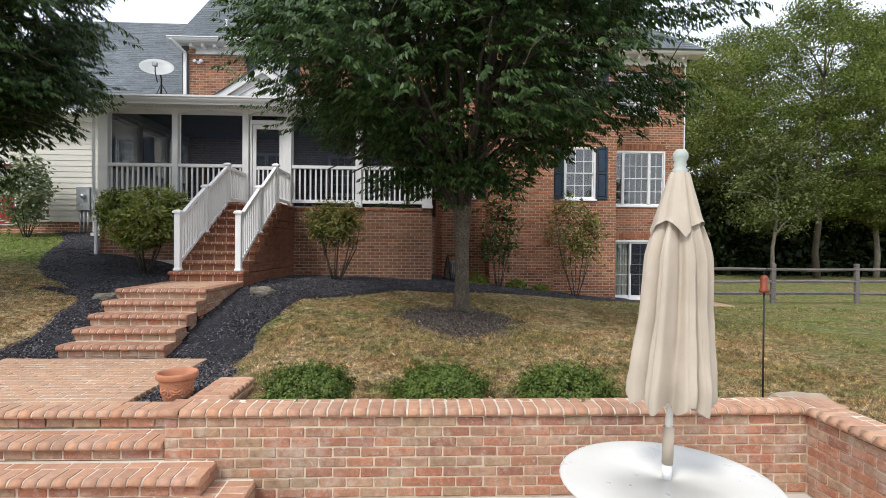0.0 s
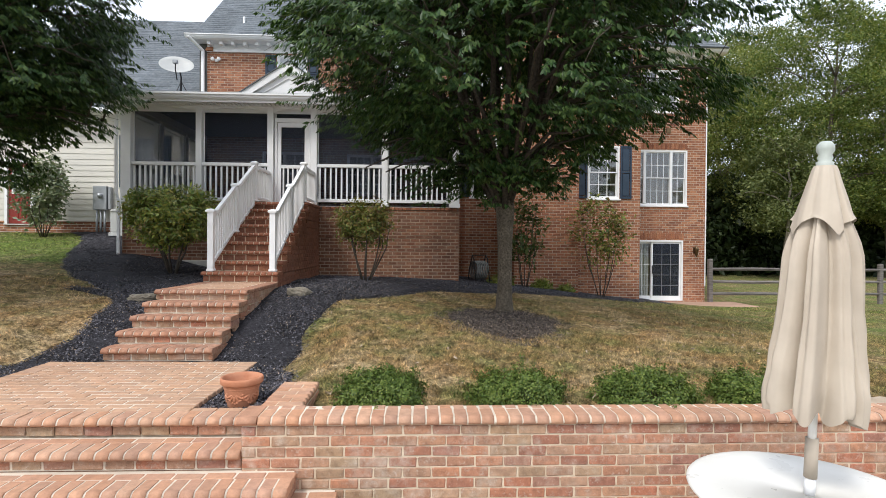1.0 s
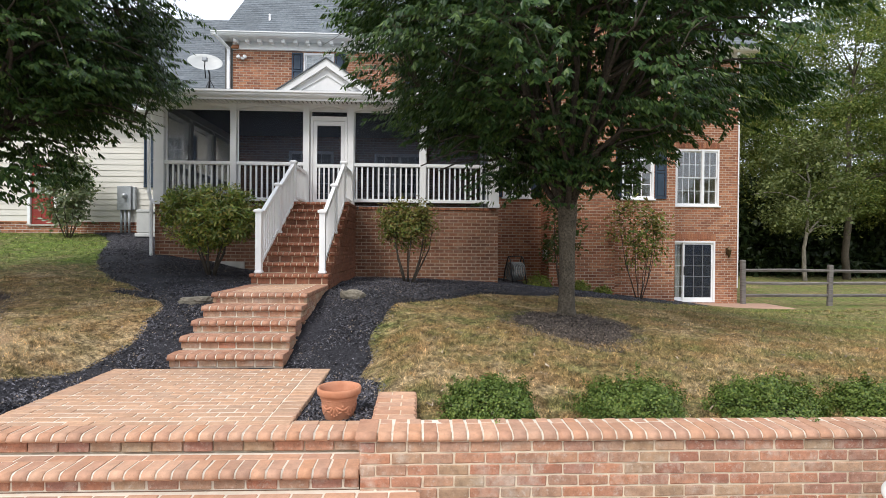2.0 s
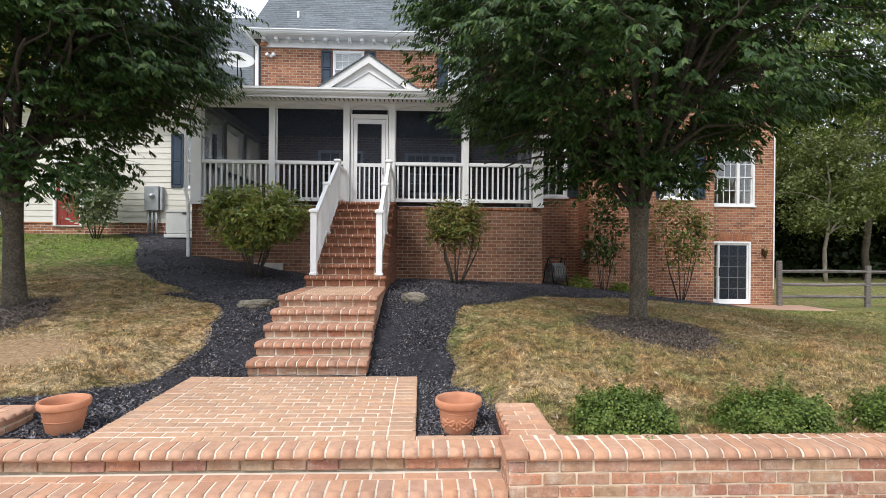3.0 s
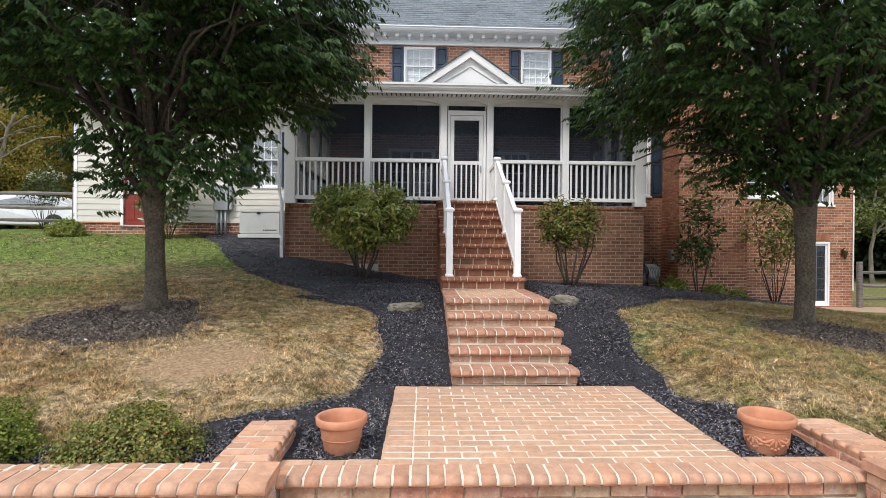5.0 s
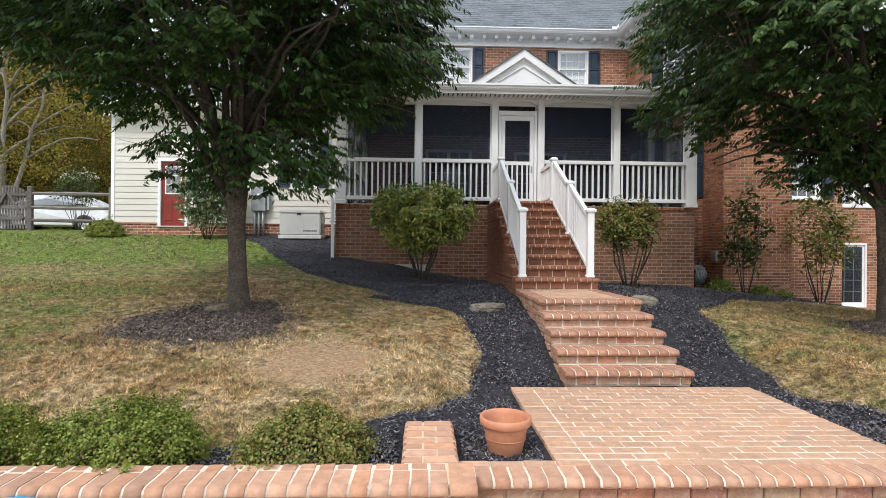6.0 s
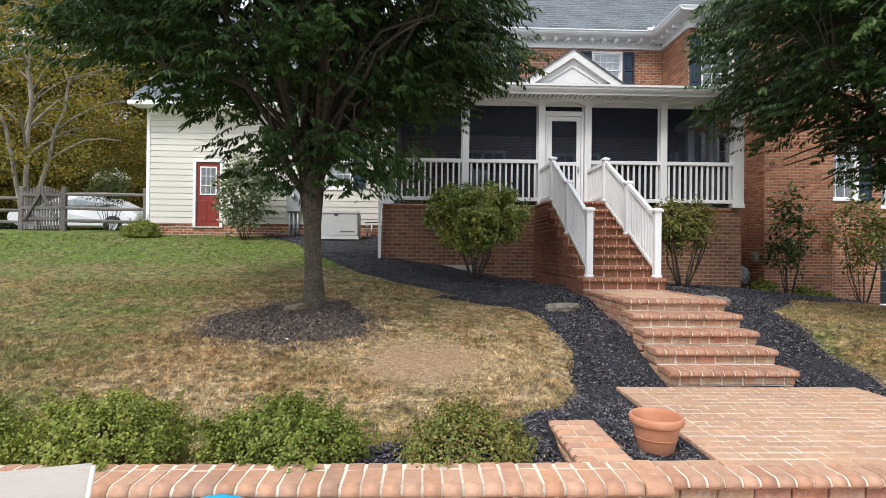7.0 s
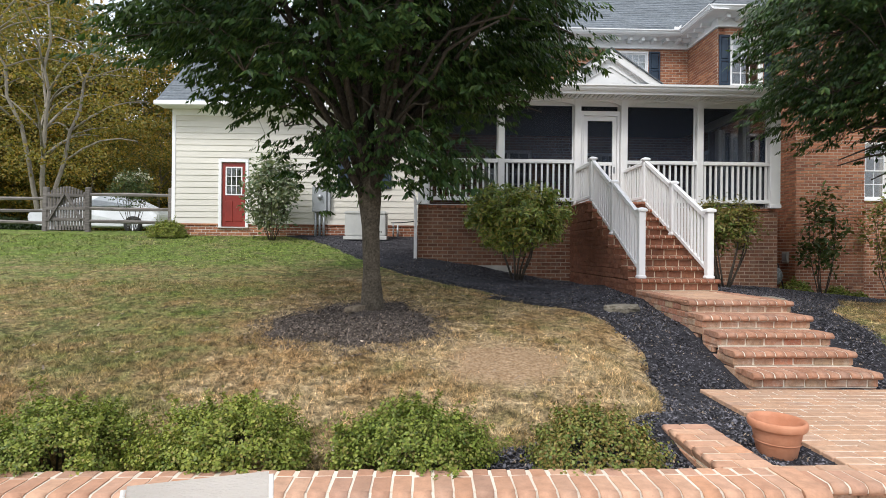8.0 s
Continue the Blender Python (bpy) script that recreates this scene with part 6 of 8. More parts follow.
def flower_pot(x, y, z, relief, label, wide=1.0, tall=1.0):
    p = thing("flower_pot", label, "flower pot", pose(x, y, z) @ Matrix.Diagonal((wide, wide, tall, 1)), "terracotta pots")
    bm = bmesh.new()
    lathe(bm, [(0.001, 0.0), (0.118, 0.0), (0.124, 0.008), (0.163, 0.195), (0.166, 0.205), (0.182, 0.208), (0.190, 0.216), (0.194, 0.250), (0.190, 0.264), (0.180, 0.268), (0.168, 0.262), (0.160, 0.235), (0.150, 0.19), (0.115, 0.04), (0.001, 0.035)], 48)
    part("pot_body", bm, M["terracotta"], p)
    bm = bmesh.new()
    lathe(bm, [(0.1485, 0.115), (0.155, 0.119), (0.1515, 0.124)] if not relief else [(0.158, 0.172), (0.164, 0.176), (0.161, 0.181)], 48)
    part("moulded_band", bm, M["terracotta"], p)
    if relief:
        for k in range(6):
            a = 2 * math.pi * (k + 0.35) / 6
            for da, zz, tip, ln in ((-0.30, 0.118, 62, 0.034), (0.30, 0.118, -62, 0.034), (-0.16, 0.108, 30, 0.030), (0.16, 0.108, -30, 0.030), (0.0, 0.10, 0, 0.030), (-0.36, 0.085, 110, 0.024), (0.36, 0.085, -110, 0.024)):
                relief_bump(p, a + da, zz, tip, (0.010, 0.007, ln))
            for da, zz in ((0.0, 0.055), (-0.17, 0.063), (0.17, 0.063), (0.52, 0.135), (0.52, 0.105)):
                relief_bump(p, a + da, zz, 0, (0.011, 0.008, 0.011))
    return p


flower_pot(-5.745, 5.08, gz(-5.745, 5.08) + 0.02, False, "empty plain terracotta flower pot on black mulch", 0.90, 0.96)
flower_pot(-2.78, 5.08, gz(-2.78, 5.08) + 0.02, True, "empty terracotta flower pot with moulded leaf swags on mulch", 0.94, 1.0)


def boulder(x, y, sx, sy, sz, seed, label, turn=0, sink=0.45, name="boulder", mat="stone"):
    b = thing(name, label, "stone", pose(x, y, gz(x, y) + sz * (1 - sink), 0, 0, turn))
    bm = bmesh.new()
    bmesh.ops.create_icosphere(bm, subdivisions=4, radius=1.0)
    off = Vector((seed * 3.7, seed * 1.3, seed * 0.7))
    for v in bm.verts:
        d = v.co.normalized()
        n = 1 + 0.28 * noise.noise(d * 1.3 + off) + 0.12 * noise.noise(d * 3.7 + off) + 0.05 * noise.noise(d * 9 + off)
        c = Vector((d.x, d.y, max(-0.8, min(0.62 + 0.1 * d.x, d.z * 1.2)))) * n
        v.co = Vector((c.x * sx, c.y * sy, c.z * sz))
    part("stone", bm, M[mat], b)


boulder(-5.43, 8.66, 0.24, 0.17, 0.085, 1, "flat grey fieldstone set in black mulch", 12)
boulder(-3.17, 8.98, 0.20, 0.15, 0.11, 2, "rounded tan fieldstone set in black mulch", -8)
boulder(2.99, 4.84, 0.27, 0.2, 0.10, 3, "broad flat tan stone behind the garden wall", 5, 0.85, mat="sandstone")
boulder(-8.95, 8.49, 0.18, 0.06, 0.085, 4, "grey-brown exposed tree root swelling beside the trunk", 35, 0.55, name="tree_root", mat="root_bark")

# round table with a closed umbrella
TX, TY, TZ = 0.856, 3.056, 0.078
tab = thing("garden_table", "round white garden table on the pool deck", "table", pose(TX, TY, DECK_Z))
th = TZ - DECK_Z
bm = bmesh.new()
lathe(bm, [(0.025, th - 0.028), (0.56, th - 0.03), (0.585, th - 0.026), (0.595, th - 0.012), (0.588, th - 0.002), (0.57, th), (0.025, th), (0.025, th - 0.028)], 72)
part("tabletop", bm, M["table"], tab)
bm = bmesh.new()
lathe(bm, [(0.54, th - 0.03), (0.54, th - 0.075), (0.525, th - 0.075), (0.525, th - 0.03)], 48)
part("apron", bm, M["table"], tab)
for k in range(4):
    a = math.pi / 4 + k * math.pi / 2
    tubes("leg", [([(0.48 * math.cos(a), 0.48 * math.sin(a), th - 0.05), (0.42 * math.cos(a), 0.42 * math.sin(a), 0.3), (0.5 * math.cos(a), 0.5 * math.sin(a), 0.0)], 0.02)], M["table"], tab, 10)
umb = thing("patio_umbrella", "closed beige canvas garden umbrella on a pale pole", "umbrella", pose(TX - 0.02, TY + 0.006, DECK_Z, 0.5, 1.57, 0))
u0 = -DECK_Z
bm = bmesh.new()
lathe(bm, [(0.001, 0.0), (0.22, 0.0), (0.23, 0.02), (0.20, 0.06), (0.05, 0.09), (0.04, 0.3), (0.001, 0.3)], 32)
part("base_plate", bm, M["beige_metal"], umb)
tubes("pole", [([(0, 0, 0.05), (0, 0, 2.40)], 0.0205)], M["table"], umb, 16)
tubes("pole_sleeve", [([(0, 0, th + 0.09), (0, 0, th + 0.30)], 0.031)], M["canvas"], umb, 16)
tubes("pole_collar", [([(0, 0, th - 0.005), (0, 0, th + 0.10)], 0.026)], M["white"], umb, 16)


def pleat(n, depth, ph):
    """Sharp uneven folds round a hanging cloth: ridges and creases that wander a little with height."""
    def f(a, z):
        w = a + 0.20 * math.sin(2 * a + 1.7) + 0.09 * math.sin(5 * a + ph) + 0.06 * math.sin(2.3 * z + ph)
        each = 0.75 + 0.9 * noise.noise((math.cos(a) * 2.2 + ph, math.sin(a) * 2.2, z * 0.5))
        big = math.asin(math.sin(n * w + ph)) / (math.pi / 2)
        small = math.asin(math.sin(2.0 * n * w + 1.3 + 1.2 * z)) / (math.pi / 2)
        crumple = 0.05 * noise.noise((math.cos(a) * 4 + ph, math.sin(a) * 4, z * 6))
        return 1 + depth * each * big + 0.5 * depth * each * small + crumple
    return f


bm = bmesh.new()
zs = [0.52 + i * 0.032 for i in range(37)]
prof = [(max(0.05, np.interp(z, [0.52, 0.56, 0.65, 0.88, 1.05, 1.22, 1.34, 1.42, 1.51, 1.60, 1.70], [0.198, 0.202, 0.198, 0.172, 0.155, 0.145, 0.138, 0.122, 0.095, 0.08, 0.06])), u0 + z) for z in zs]
fold = pleat(10, 0.34, 0.4)
lathe(bm, prof, 180, wave=lambda a, z: fold(a, z))
for v in bm.verts:
    if v.co.z < u0 + 0.58:
        a = math.atan2(v.co.y, v.co.x)
        v.co.z += 0.03 * math.sin(8.5 * a + 0.7 + math.sin(3 * a)) * (u0 + 0.58 - v.co.z) / 0.06
part("canopy", bm, M["canvas"], umb)
bm = bmesh.new()
zs = [1.50 + i * 0.026 for i in range(13)]
fold2 = pleat(6, 0.13, 1.1)
lathe(bm, [(np.interp(z, [1.50, 1.55, 1.70, 1.80, 1.83], [0.136, 0.122, 0.080, 0.054, 0.038]), u0 + z) for z in zs], 96, wave=fold2)
for v in bm.verts:
    if v.co.z < u0 + 1.56:
        a = math.atan2(v.co.y, v.co.x)
        v.co.z += 0.045 * (abs(math.sin(2 * a + 0.3)) * 2 - 1.2) * (u0 + 1.56 - v.co.z) / 0.06
part("vent_flap", bm, M["canvas"], umb)
bm = bmesh.new()
lathe(bm, [(0.038, u0 + 1.80), (0.040, u0 + 1.83), (0.030, u0 + 1.84), (0.036, u0 + 1.855), (0.030, u0 + 1.87), (0.042, u0 + 1.895), (0.040, u0 + 1.92), (0.025, u0 + 1.94), (0.001, u0 + 1.945)], 24)
part("finial", bm, M["finial"], umb, "turned grey-white finial")

tor = thing("garden_feeder", "thin black pole with a small red glass feeder behind the wall", "bird feeder", pose(2.50, 4.68, gz(2.5, 4.68)))
tubes("pole", [([(0, 0, -0.05), (0, 0, 1.12)], 0.008)], M["black"], tor, 8)
tubes("hook", [([(0, 0, 1.10), (0, 0, 1.24), (0.02, 0, 1.27), (0.04, 0, 1.25)], 0.006)], M["black"], tor, 6)
bm = bmesh.new()
lathe(bm, [(0.001, 1.05), (0.040, 1.055), (0.044, 1.078), (0.030, 1.095), (0.034, 1.18), (0.020, 1.205), (0.001, 1.21)], 16, 0.0)
part("bottle", bm, M["orange"], tor, "red glass bottle")

# lounge chair back and a blue float on the pool deck
lc = thing("lounge_chair", "pool lounge chair with a pale woven sling back raised", "lounge chair", pose(-8.97, 3.84, DECK_Z, 0, 0, 15))
bm = bmesh.new()
rows = 9
grid = [[bm.verts.new((-0.265 + 0.53 * i / 8, -0.40 + 0.42 * j / rows, 0.32 + (0.64 * j / rows) - 0.02 * math.sin(math.pi * j / rows))) for i in range(9)] for j in range(rows + 1)]
for j in range(rows):
    for i in range(8):
        bm.faces.new((grid[j][i], grid[j][i + 1], grid[j + 1][i + 1], grid[j + 1][i]))
bmesh.ops.solidify(bm, geom=bm.faces[:], thickness=0.012)
part("sling_back", bm, M["sling"], lc)
boxes("sling_seat", [(-0.265, 0.265, -1.6, -0.42, 0.30, 0.315)], M["sling"], lc, 0.003)
for s in (-0.275, 0.275):
    tubes("side_rail", [([(s, -1.65, 0.30), (s, -0.40, 0.31), (s, 0.01, 0.95)], 0.010)], M["sling"], lc, 8)
    for yy in (-1.5, -0.5):
        tubes("leg", [([(s, yy, 0.30), (s, yy - 0.05, 0.0)], 0.014)], M["table"], lc, 8)
fl = thing("pool_float", "blue vinyl pool float leaning on the garden wall", "pool float", pose(-8.27, 4.12, DECK_Z + 0.348, 76, 0, 0))
bm = bmesh.new()
rings = []
for i in range(36):
    a = 2 * math.pi * i / 36
    ring = []
    for j in range(12):
        b = 2 * math.pi * j / 12
        r = 0.292 + 0.066 * math.cos(b)
        ring.append(bm.verts.new((r * math.cos(a), r * math.sin(a), 0.066 * math.sin(b))))
    rings.append(ring)
for i in range(36):
    for j in range(12):
        f = bm.faces.new((rings[i][j], rings[(i + 1) % 36][j], rings[(i + 1) % 36][(j + 1) % 12], rings[i][(j + 1) % 12]))
        f.smooth = True
part("ring", bm, M["cyan"], fl)

# fittings on the house
gen = thing("standby_generator", "pale grey standby generator on the mulch by the garage", "generator", pose(-9.78, 16.5, gz(-9.78, 16.5) + 0.02))
bm = bmesh.new()
box(bm, -0.53, 0.60, -0.32, 0.32, 0.10, 0.72)
bmesh.ops.bevel(bm, geom=bm.edges[:], offset=0.03, segments=2, affect="EDGES")
part("housing", bm, M["beige_metal"], gen)
bm = bmesh.new()
box(bm, -0.545, 0.615, -0.335, 0.335, 0.72, 0.79)
bmesh.ops.bevel(bm, geom=[e for e in bm.edges if any(v.co.z > 0.77 for v in e.verts)], offset=0.035, segments=2, affect="EDGES")
part("lid", bm, M["beige_metal"], gen)
boxes("base", [(-0.56, 0.63, -0.345, 0.345, 0.0, 0.10)], M["beige_metal"], gen, 0.01)
boxes("lettering", [(0.12 + i * 0.048, 0.12 + i * 0.048 + 0.034, -0.3225, -0.319, 0.20, 0.235) for i in range(8)], M["black"], gen, 0, "row of dark lettering bars")
boxes("louvre", [(0.596, 0.612, -0.24, 0.24, 0.18 + i * 0.06, 0.205 + i * 0.06) for i in range(9)], M["metal"], gen, 0)
boxes("latch", [(-0.05, 0.05, -0.34, -0.318, 0.66, 0.72)], M["black"], gen, 0.004)

gp = thing("gas_pipe", "grey gas riser pipes with a dark branch along the brick base", "pipe", pose(-8.99, 17.22, gz(-8.99, 17.22)))
tubes("riser", [([(-0.05, 0, -0.05), (-0.05, 0, 0.46)], 0.022)], M["metal"], gp, 10)
tubes("riser", [([(0.08, 0.02, -0.05), (0.08, 0.02, 0.40)], 0.026)], M["metal"], gp, 10)
tubes("branch_pipe", [([(-0.12, 0, 0.46), (0.2, 0, 0.47), (0.68, 0.02, 0.52)], 0.016)], M["black"], gp, 8, "dark branch pipe")
tubes("valve", [([(-0.05, -0.05, 0.36), (-0.05, 0.04, 0.36)], 0.03)], M["metal"], gp, 8)

met = thing("electric_meter", "grey metal electric meter box with conduits on the siding", "meter box", pose(-11.2, 17.36, 0))
boxes("box", [(-0.22, 0.20, -0.17, 0.0, 2.40, 3.14)], M["metal"], met, 0.012)
boxes("side_box", [(0.215, 0.30, -0.12, 0.0, 2.42, 3.12)], M["metal"], met, 0.01)
bm = bmesh.new()
lathe(bm, [(0.075, 0.0), (0.078, 0.03), (0.07, 0.07), (0.055, 0.10), (0.001, 0.11)], 20)
bm.transform(pose(0.02, -0.17, 2.84, 90, 0, 0))
part("meter_glass", bm, M["metal"], met)
for x in (-0.13, -0.01, 0.11):
    tubes("conduit", [([(x, -0.09, 2.42), (x, -0.09, 1.55)], 0.036)], M["metal"], met, 10)

wl_ = thing("wall_lantern", "small bronze wall lantern beside the garden door", "lantern", pose(7.97, 17.58, 1.30))
boxes("wall_plate", [(-0.05, 0.05, -0.02, 0.0, -0.12, 0.10)], M["brass"], wl_, 0.006)
bm = bmesh.new()
lathe(bm, [(0.02, -0.22), (0.05, -0.14), (0.085, 0.02), (0.09, 0.03), (0.03, 0.12), (0.001, 0.16)], 6, 0, -0.12)
part("lantern_cage", bm, M["brass"], wl_)
tubes("bracket", [([(0, -0.01, 0.05), (0, -0.07, 0.14), (0, -0.12, 0.12)], 0.008)], M["brass"], wl_, 6)

sp = tagged(boxes("vent_grille", [(6.95, 7.11, 17.555, 17.592, 5.2, 5.36)], M["brass"], None, 0.004), "small brown vent grille on the brick wall", "vent")
ub = thing("utility_box", "white outdoor outlet box on the chimney side", "outlet box", pose(1.385, 15.15, 1.20, 0, 0, -90))
boxes("box", [(-0.10, 0.10, -0.08, -0.006, -0.14, 0.14)], M["beige_metal"], ub, 0.008)
boxes("cover", [(-0.075, -0.008, -0.095, -0.08, -0.10, 0.10)], M["metal"], ub, 0.004)
boxes("cover", [(0.008, 0.075, -0.095, -0.08, -0.10, 0.10)], M["metal"], ub, 0.004)

hr = thing("hose_reel", "black hose reel with a coiled garden hose against the brick", "hose reel", pose(0.36, 14.35, gz(0.36, 14.35) + 0.02, 0, 0, 20))
for s in (-0.2, 0.2):
    tubes("side_frame", [([(s, -0.25, 0.0), (s, -0.1, 0.62), (s, 0.0, 0.72), (s, 0.18, 0.35), (s, 0.25, 0.0)], 0.016)], M["black"], hr, 8)
for k in range(7):
    ring = [(-0.15 + k * 0.05 + 0.012 * math.sin(a * 3), 0.23 * math.cos(a), 0.33 + 0.23 * math.sin(a)) for a in [2 * math.pi * i / 28 for i in range(29)]]
    tubes("hose_coil", [(ring, 0.018)], M["rubber"], hr, 8)
tubes("handle", [([(-0.2, 0.0, 0.72), (0.2, 0.0, 0.72)], 0.014)], M["black"], hr, 8)

dish = thing("satellite_dish", "grey-white satellite dish on a tripod on the porch roof", "satellite dish", pose(-8.05, 15.5, 5.52))
bm = bmesh.new()
R = 0.44
rings = lathe(bm, [(0.001, 0.0), (0.12, 0.008), (0.24, 0.032), (0.34, 0.066), (R, 0.112), (R + 0.008, 0.108), (0.34, 0.052), (0.12, -0.008), (0.001, -0.014)], 40)
bm.transform(Matrix.Diagonal((1, 0.82, 1, 1)))
bm.transform(pose(-0.05, 0.0, 0.80, 52, 0, 18))
part("reflector", bm, M["beige_metal"], dish)
tubes("mast", [([(0.06, 0.02, -0.05), (0.06, 0.02, 0.55), (0.0, 0.05, 0.74)], 0.022)], M["black"], dish, 10)
for a in (0.4, 2.3, 4.4):
    tubes("strut", [([(0.06 + 0.24 * math.cos(a), 0.02 + 0.3 * math.sin(a), -0.06 + 0.066 * math.sin(a)), (0.06, 0.02, 0.42)], 0.012)], M["black"], dish, 8)
tubes("feed_arm", [([(-0.02, -0.05, 0.44), (0.10, -0.42, 0.62), (0.14, -0.5, 0.78)], 0.015)], M["black"], dish, 8)
boxes("receiver", [(0.08, 0.20, -0.56, -0.46, 0.74, 0.84)], M["metal"], dish, 0.01)

pad = tagged(boxes("door_pad", [(5.5, 9.3, 16.15, 17.59, -0.62, -0.425)], M["pad"], None, 0.02), "reddish concrete pad outside the garden door", "patio", kind="structure")


# ---- split-rail fences, gate and car ----
def rail_run(points, heights, label, post_h=1.35):
    for (xa, ya), (xb, yb) in zip(points, points[1:]):
        fpan = thing("split_rail_fence", label, "fence", None, "split-rail fence")
        for k, h in enumerate(heights):
            za, zb = gz(xa, ya) + h, gz(xb, yb) + h
            mid = ((xa + xb) / 2, (ya + yb) / 2, (za + zb) / 2 + 0.02 * math.sin(xa * 7 + k * 2))
            v, f = tube([(xa - 0.08 * (xb > xa), ya, za), mid, (xb + 0.08, yb, zb)], [0.05, 0.06, 0.045], 6)
            mesh_part("rail", v, f, M["wood"], fpan)


def fence_post(x, y, h, label="weathered grey wooden fence post"):
    p = thing("fence_post", label, "fence post", pose(x, y, gz(x, y)), "fence posts")
    bm = bmesh.new()
    box(bm, -0.075, 0.075, -0.06, 0.06, -0.1, h)
    bmesh.ops.bevel(bm, geom=bm.edges[:], offset=0.018, segments=1, affect="EDGES")
    bm.transform(pose(0, 0, 0, 1.2 * math.sin(x * 3), 1.0 * math.sin(x * 5), 3 * math.sin(x)))
    part("post", bm, M["wood"], p)


RF = [(8.45, 17.45), (11.42, 17.5), (14.38, 17.5), (17.4, 17.6), (20.4, 17.8)]
for x, y in RF:
    fence_post(x, y, 1.36 if x > 9 else 1.5)
rail_run(RF, (1.16, 0.75, 0.34), "weathered grey split-rail fence panel")
LF = [(-18.48, 18.2), (-15.75, 17.75)]
LG = [(-25.8, 18.9), (-22.8, 18.6), (-19.84, 18.3)]
for x, y in LF + LG:
    fence_post(x, y, 1.36)
rail_run(LF, (1.14, 0.72, 0.32), "weathered grey split-rail fence panel")
rail_run(LG, (1.0, 0.62, 0.25), "weathered grey split-rail fence panel")
gate = thing("picket_gate", "weathered grey arched picket gate between fence posts", "gate", pose(-19.76, 18.26, gz(-19.2, 18.25) + 0.04, 0, 0, -3))
GWD = 1.2
n = 13
for i in range(n):
    s = (i + 0.5) / n
    h = 1.15 + 0.20 * math.sin(math.pi * s)
    boxes("picket", [(s * GWD - 0.034, s * GWD + 0.034, 0.0, 0.022, 0.0, h)], M["wood"], gate, 0.006)
boxes("cross_rail", [(0, GWD, -0.035, 0.0, 0.28, 0.38)], M["wood"], gate, 0.005)
boxes("cross_rail", [(0, GWD, -0.035, 0.0, 0.62, 0.72)], M["wood"], gate, 0.005)
boxes("cross_rail", [(0, GWD, -0.035, 0.0, 1.02, 1.12)], M["wood"], gate, 0.005)
for s in (-1, 1):
    v, f = tube([(GWD / 2 + s * 0.02, -0.05, 1.12), (GWD / 2 + s * 0.5, -0.05, 0.32)], 0.045, 4)
    mesh_part("brace", v, f, M["wood"], gate)


def parked_car(x, y, z, turn):
    c = thing("parked_car", "silver-white saloon car parked beyond the fence", "car", pose(x, y, z, 0, 0, turn))
    side = [(-2.25, 0.42), (-2.28, 0.62), (-2.15, 0.82), (-1.2, 0.96), (-0.55, 1.36), (0.2, 1.44), (1.0, 1.38), (1.75, 1.02), (2.2, 0.95), (2.3, 0.7), (2.25, 0.35), (1.85, 0.26), (-1.9, 0.26)]
    bm = bmesh.new()
    loops = []
    for w, k in ((-0.86, 0), (-0.80, 1), (0.80, 1), (0.86, 0)):
        loops.append([bm.verts.new((px * (0.985 if k == 0 else 1), w * (0.82 if pz > 1.0 else 1.0), pz)) for px, pz in side])
    m = len(side)
    for a, b in zip(loops, loops[1:]):
        for i in range(m):
            j = (i + 1) % m
            f = bm.faces.new((a[i], a[j], b[j], b[i]))
            f.smooth = False
    bm.faces.new(loops[0][::-1])
    bm.faces.new(loops[-1])
    bmesh.ops.recalc_face_normals(bm, faces=bm.faces[:])
    bmesh.ops.bevel(bm, geom=bm.edges[:], offset=0.03, segments=2, affect="EDGES")
    part("car_body", bm, M["car_paint"], c)
    for s in (-1, 1):
        v = [(-1.02, 0.0, 0.99), (-0.48, 0.0, 1.31), (0.18, 0.0, 1.375), (0.92, 0.0, 1.32), (1.52, 0.0, 1.02)]
        bm = bmesh.new()
        f0 = [bm.verts.new((px, s * (0.868 if pz < 1.1 else 0.715), pz)) for px, _, pz in v]
        bm.faces.new(f0)
        bmesh.ops.solidify(bm, geom=bm.faces[:], thickness=0.01)
        part("side_window", bm, M["pane_sheen"], c, "grey-blue side glass")
    for wx in (-1.42, 1.38):
        for s in (-1, 1):
            bm = bmesh.new()
            lathe(bm, [(0.20, -0.1), (0.31, -0.1), (0.325, -0.07), (0.325, 0.07), (0.31, 0.1), (0.20, 0.1)], 24)
            bm.transform(pose(wx, s * 0.80, 0.325, 90, 0, 0))
            wheel = part("wheel", bm, M["tyre"], c)
            bm = bmesh.new()
            lathe(bm, [(0.001, 0.05), (0.06, 0.07), (0.19, 0.05), (0.20, 0.09), (0.205, -0.09), (0.001, -0.06)], 20)
            bm.transform(pose(wx, s * 0.80, 0.325, 90, 0, 0))
            part("rim", bm, M["metal"], wheel)


parked_car(-20.2, 22.0, gz(-20.2, 22.0) - 0.02, 3)
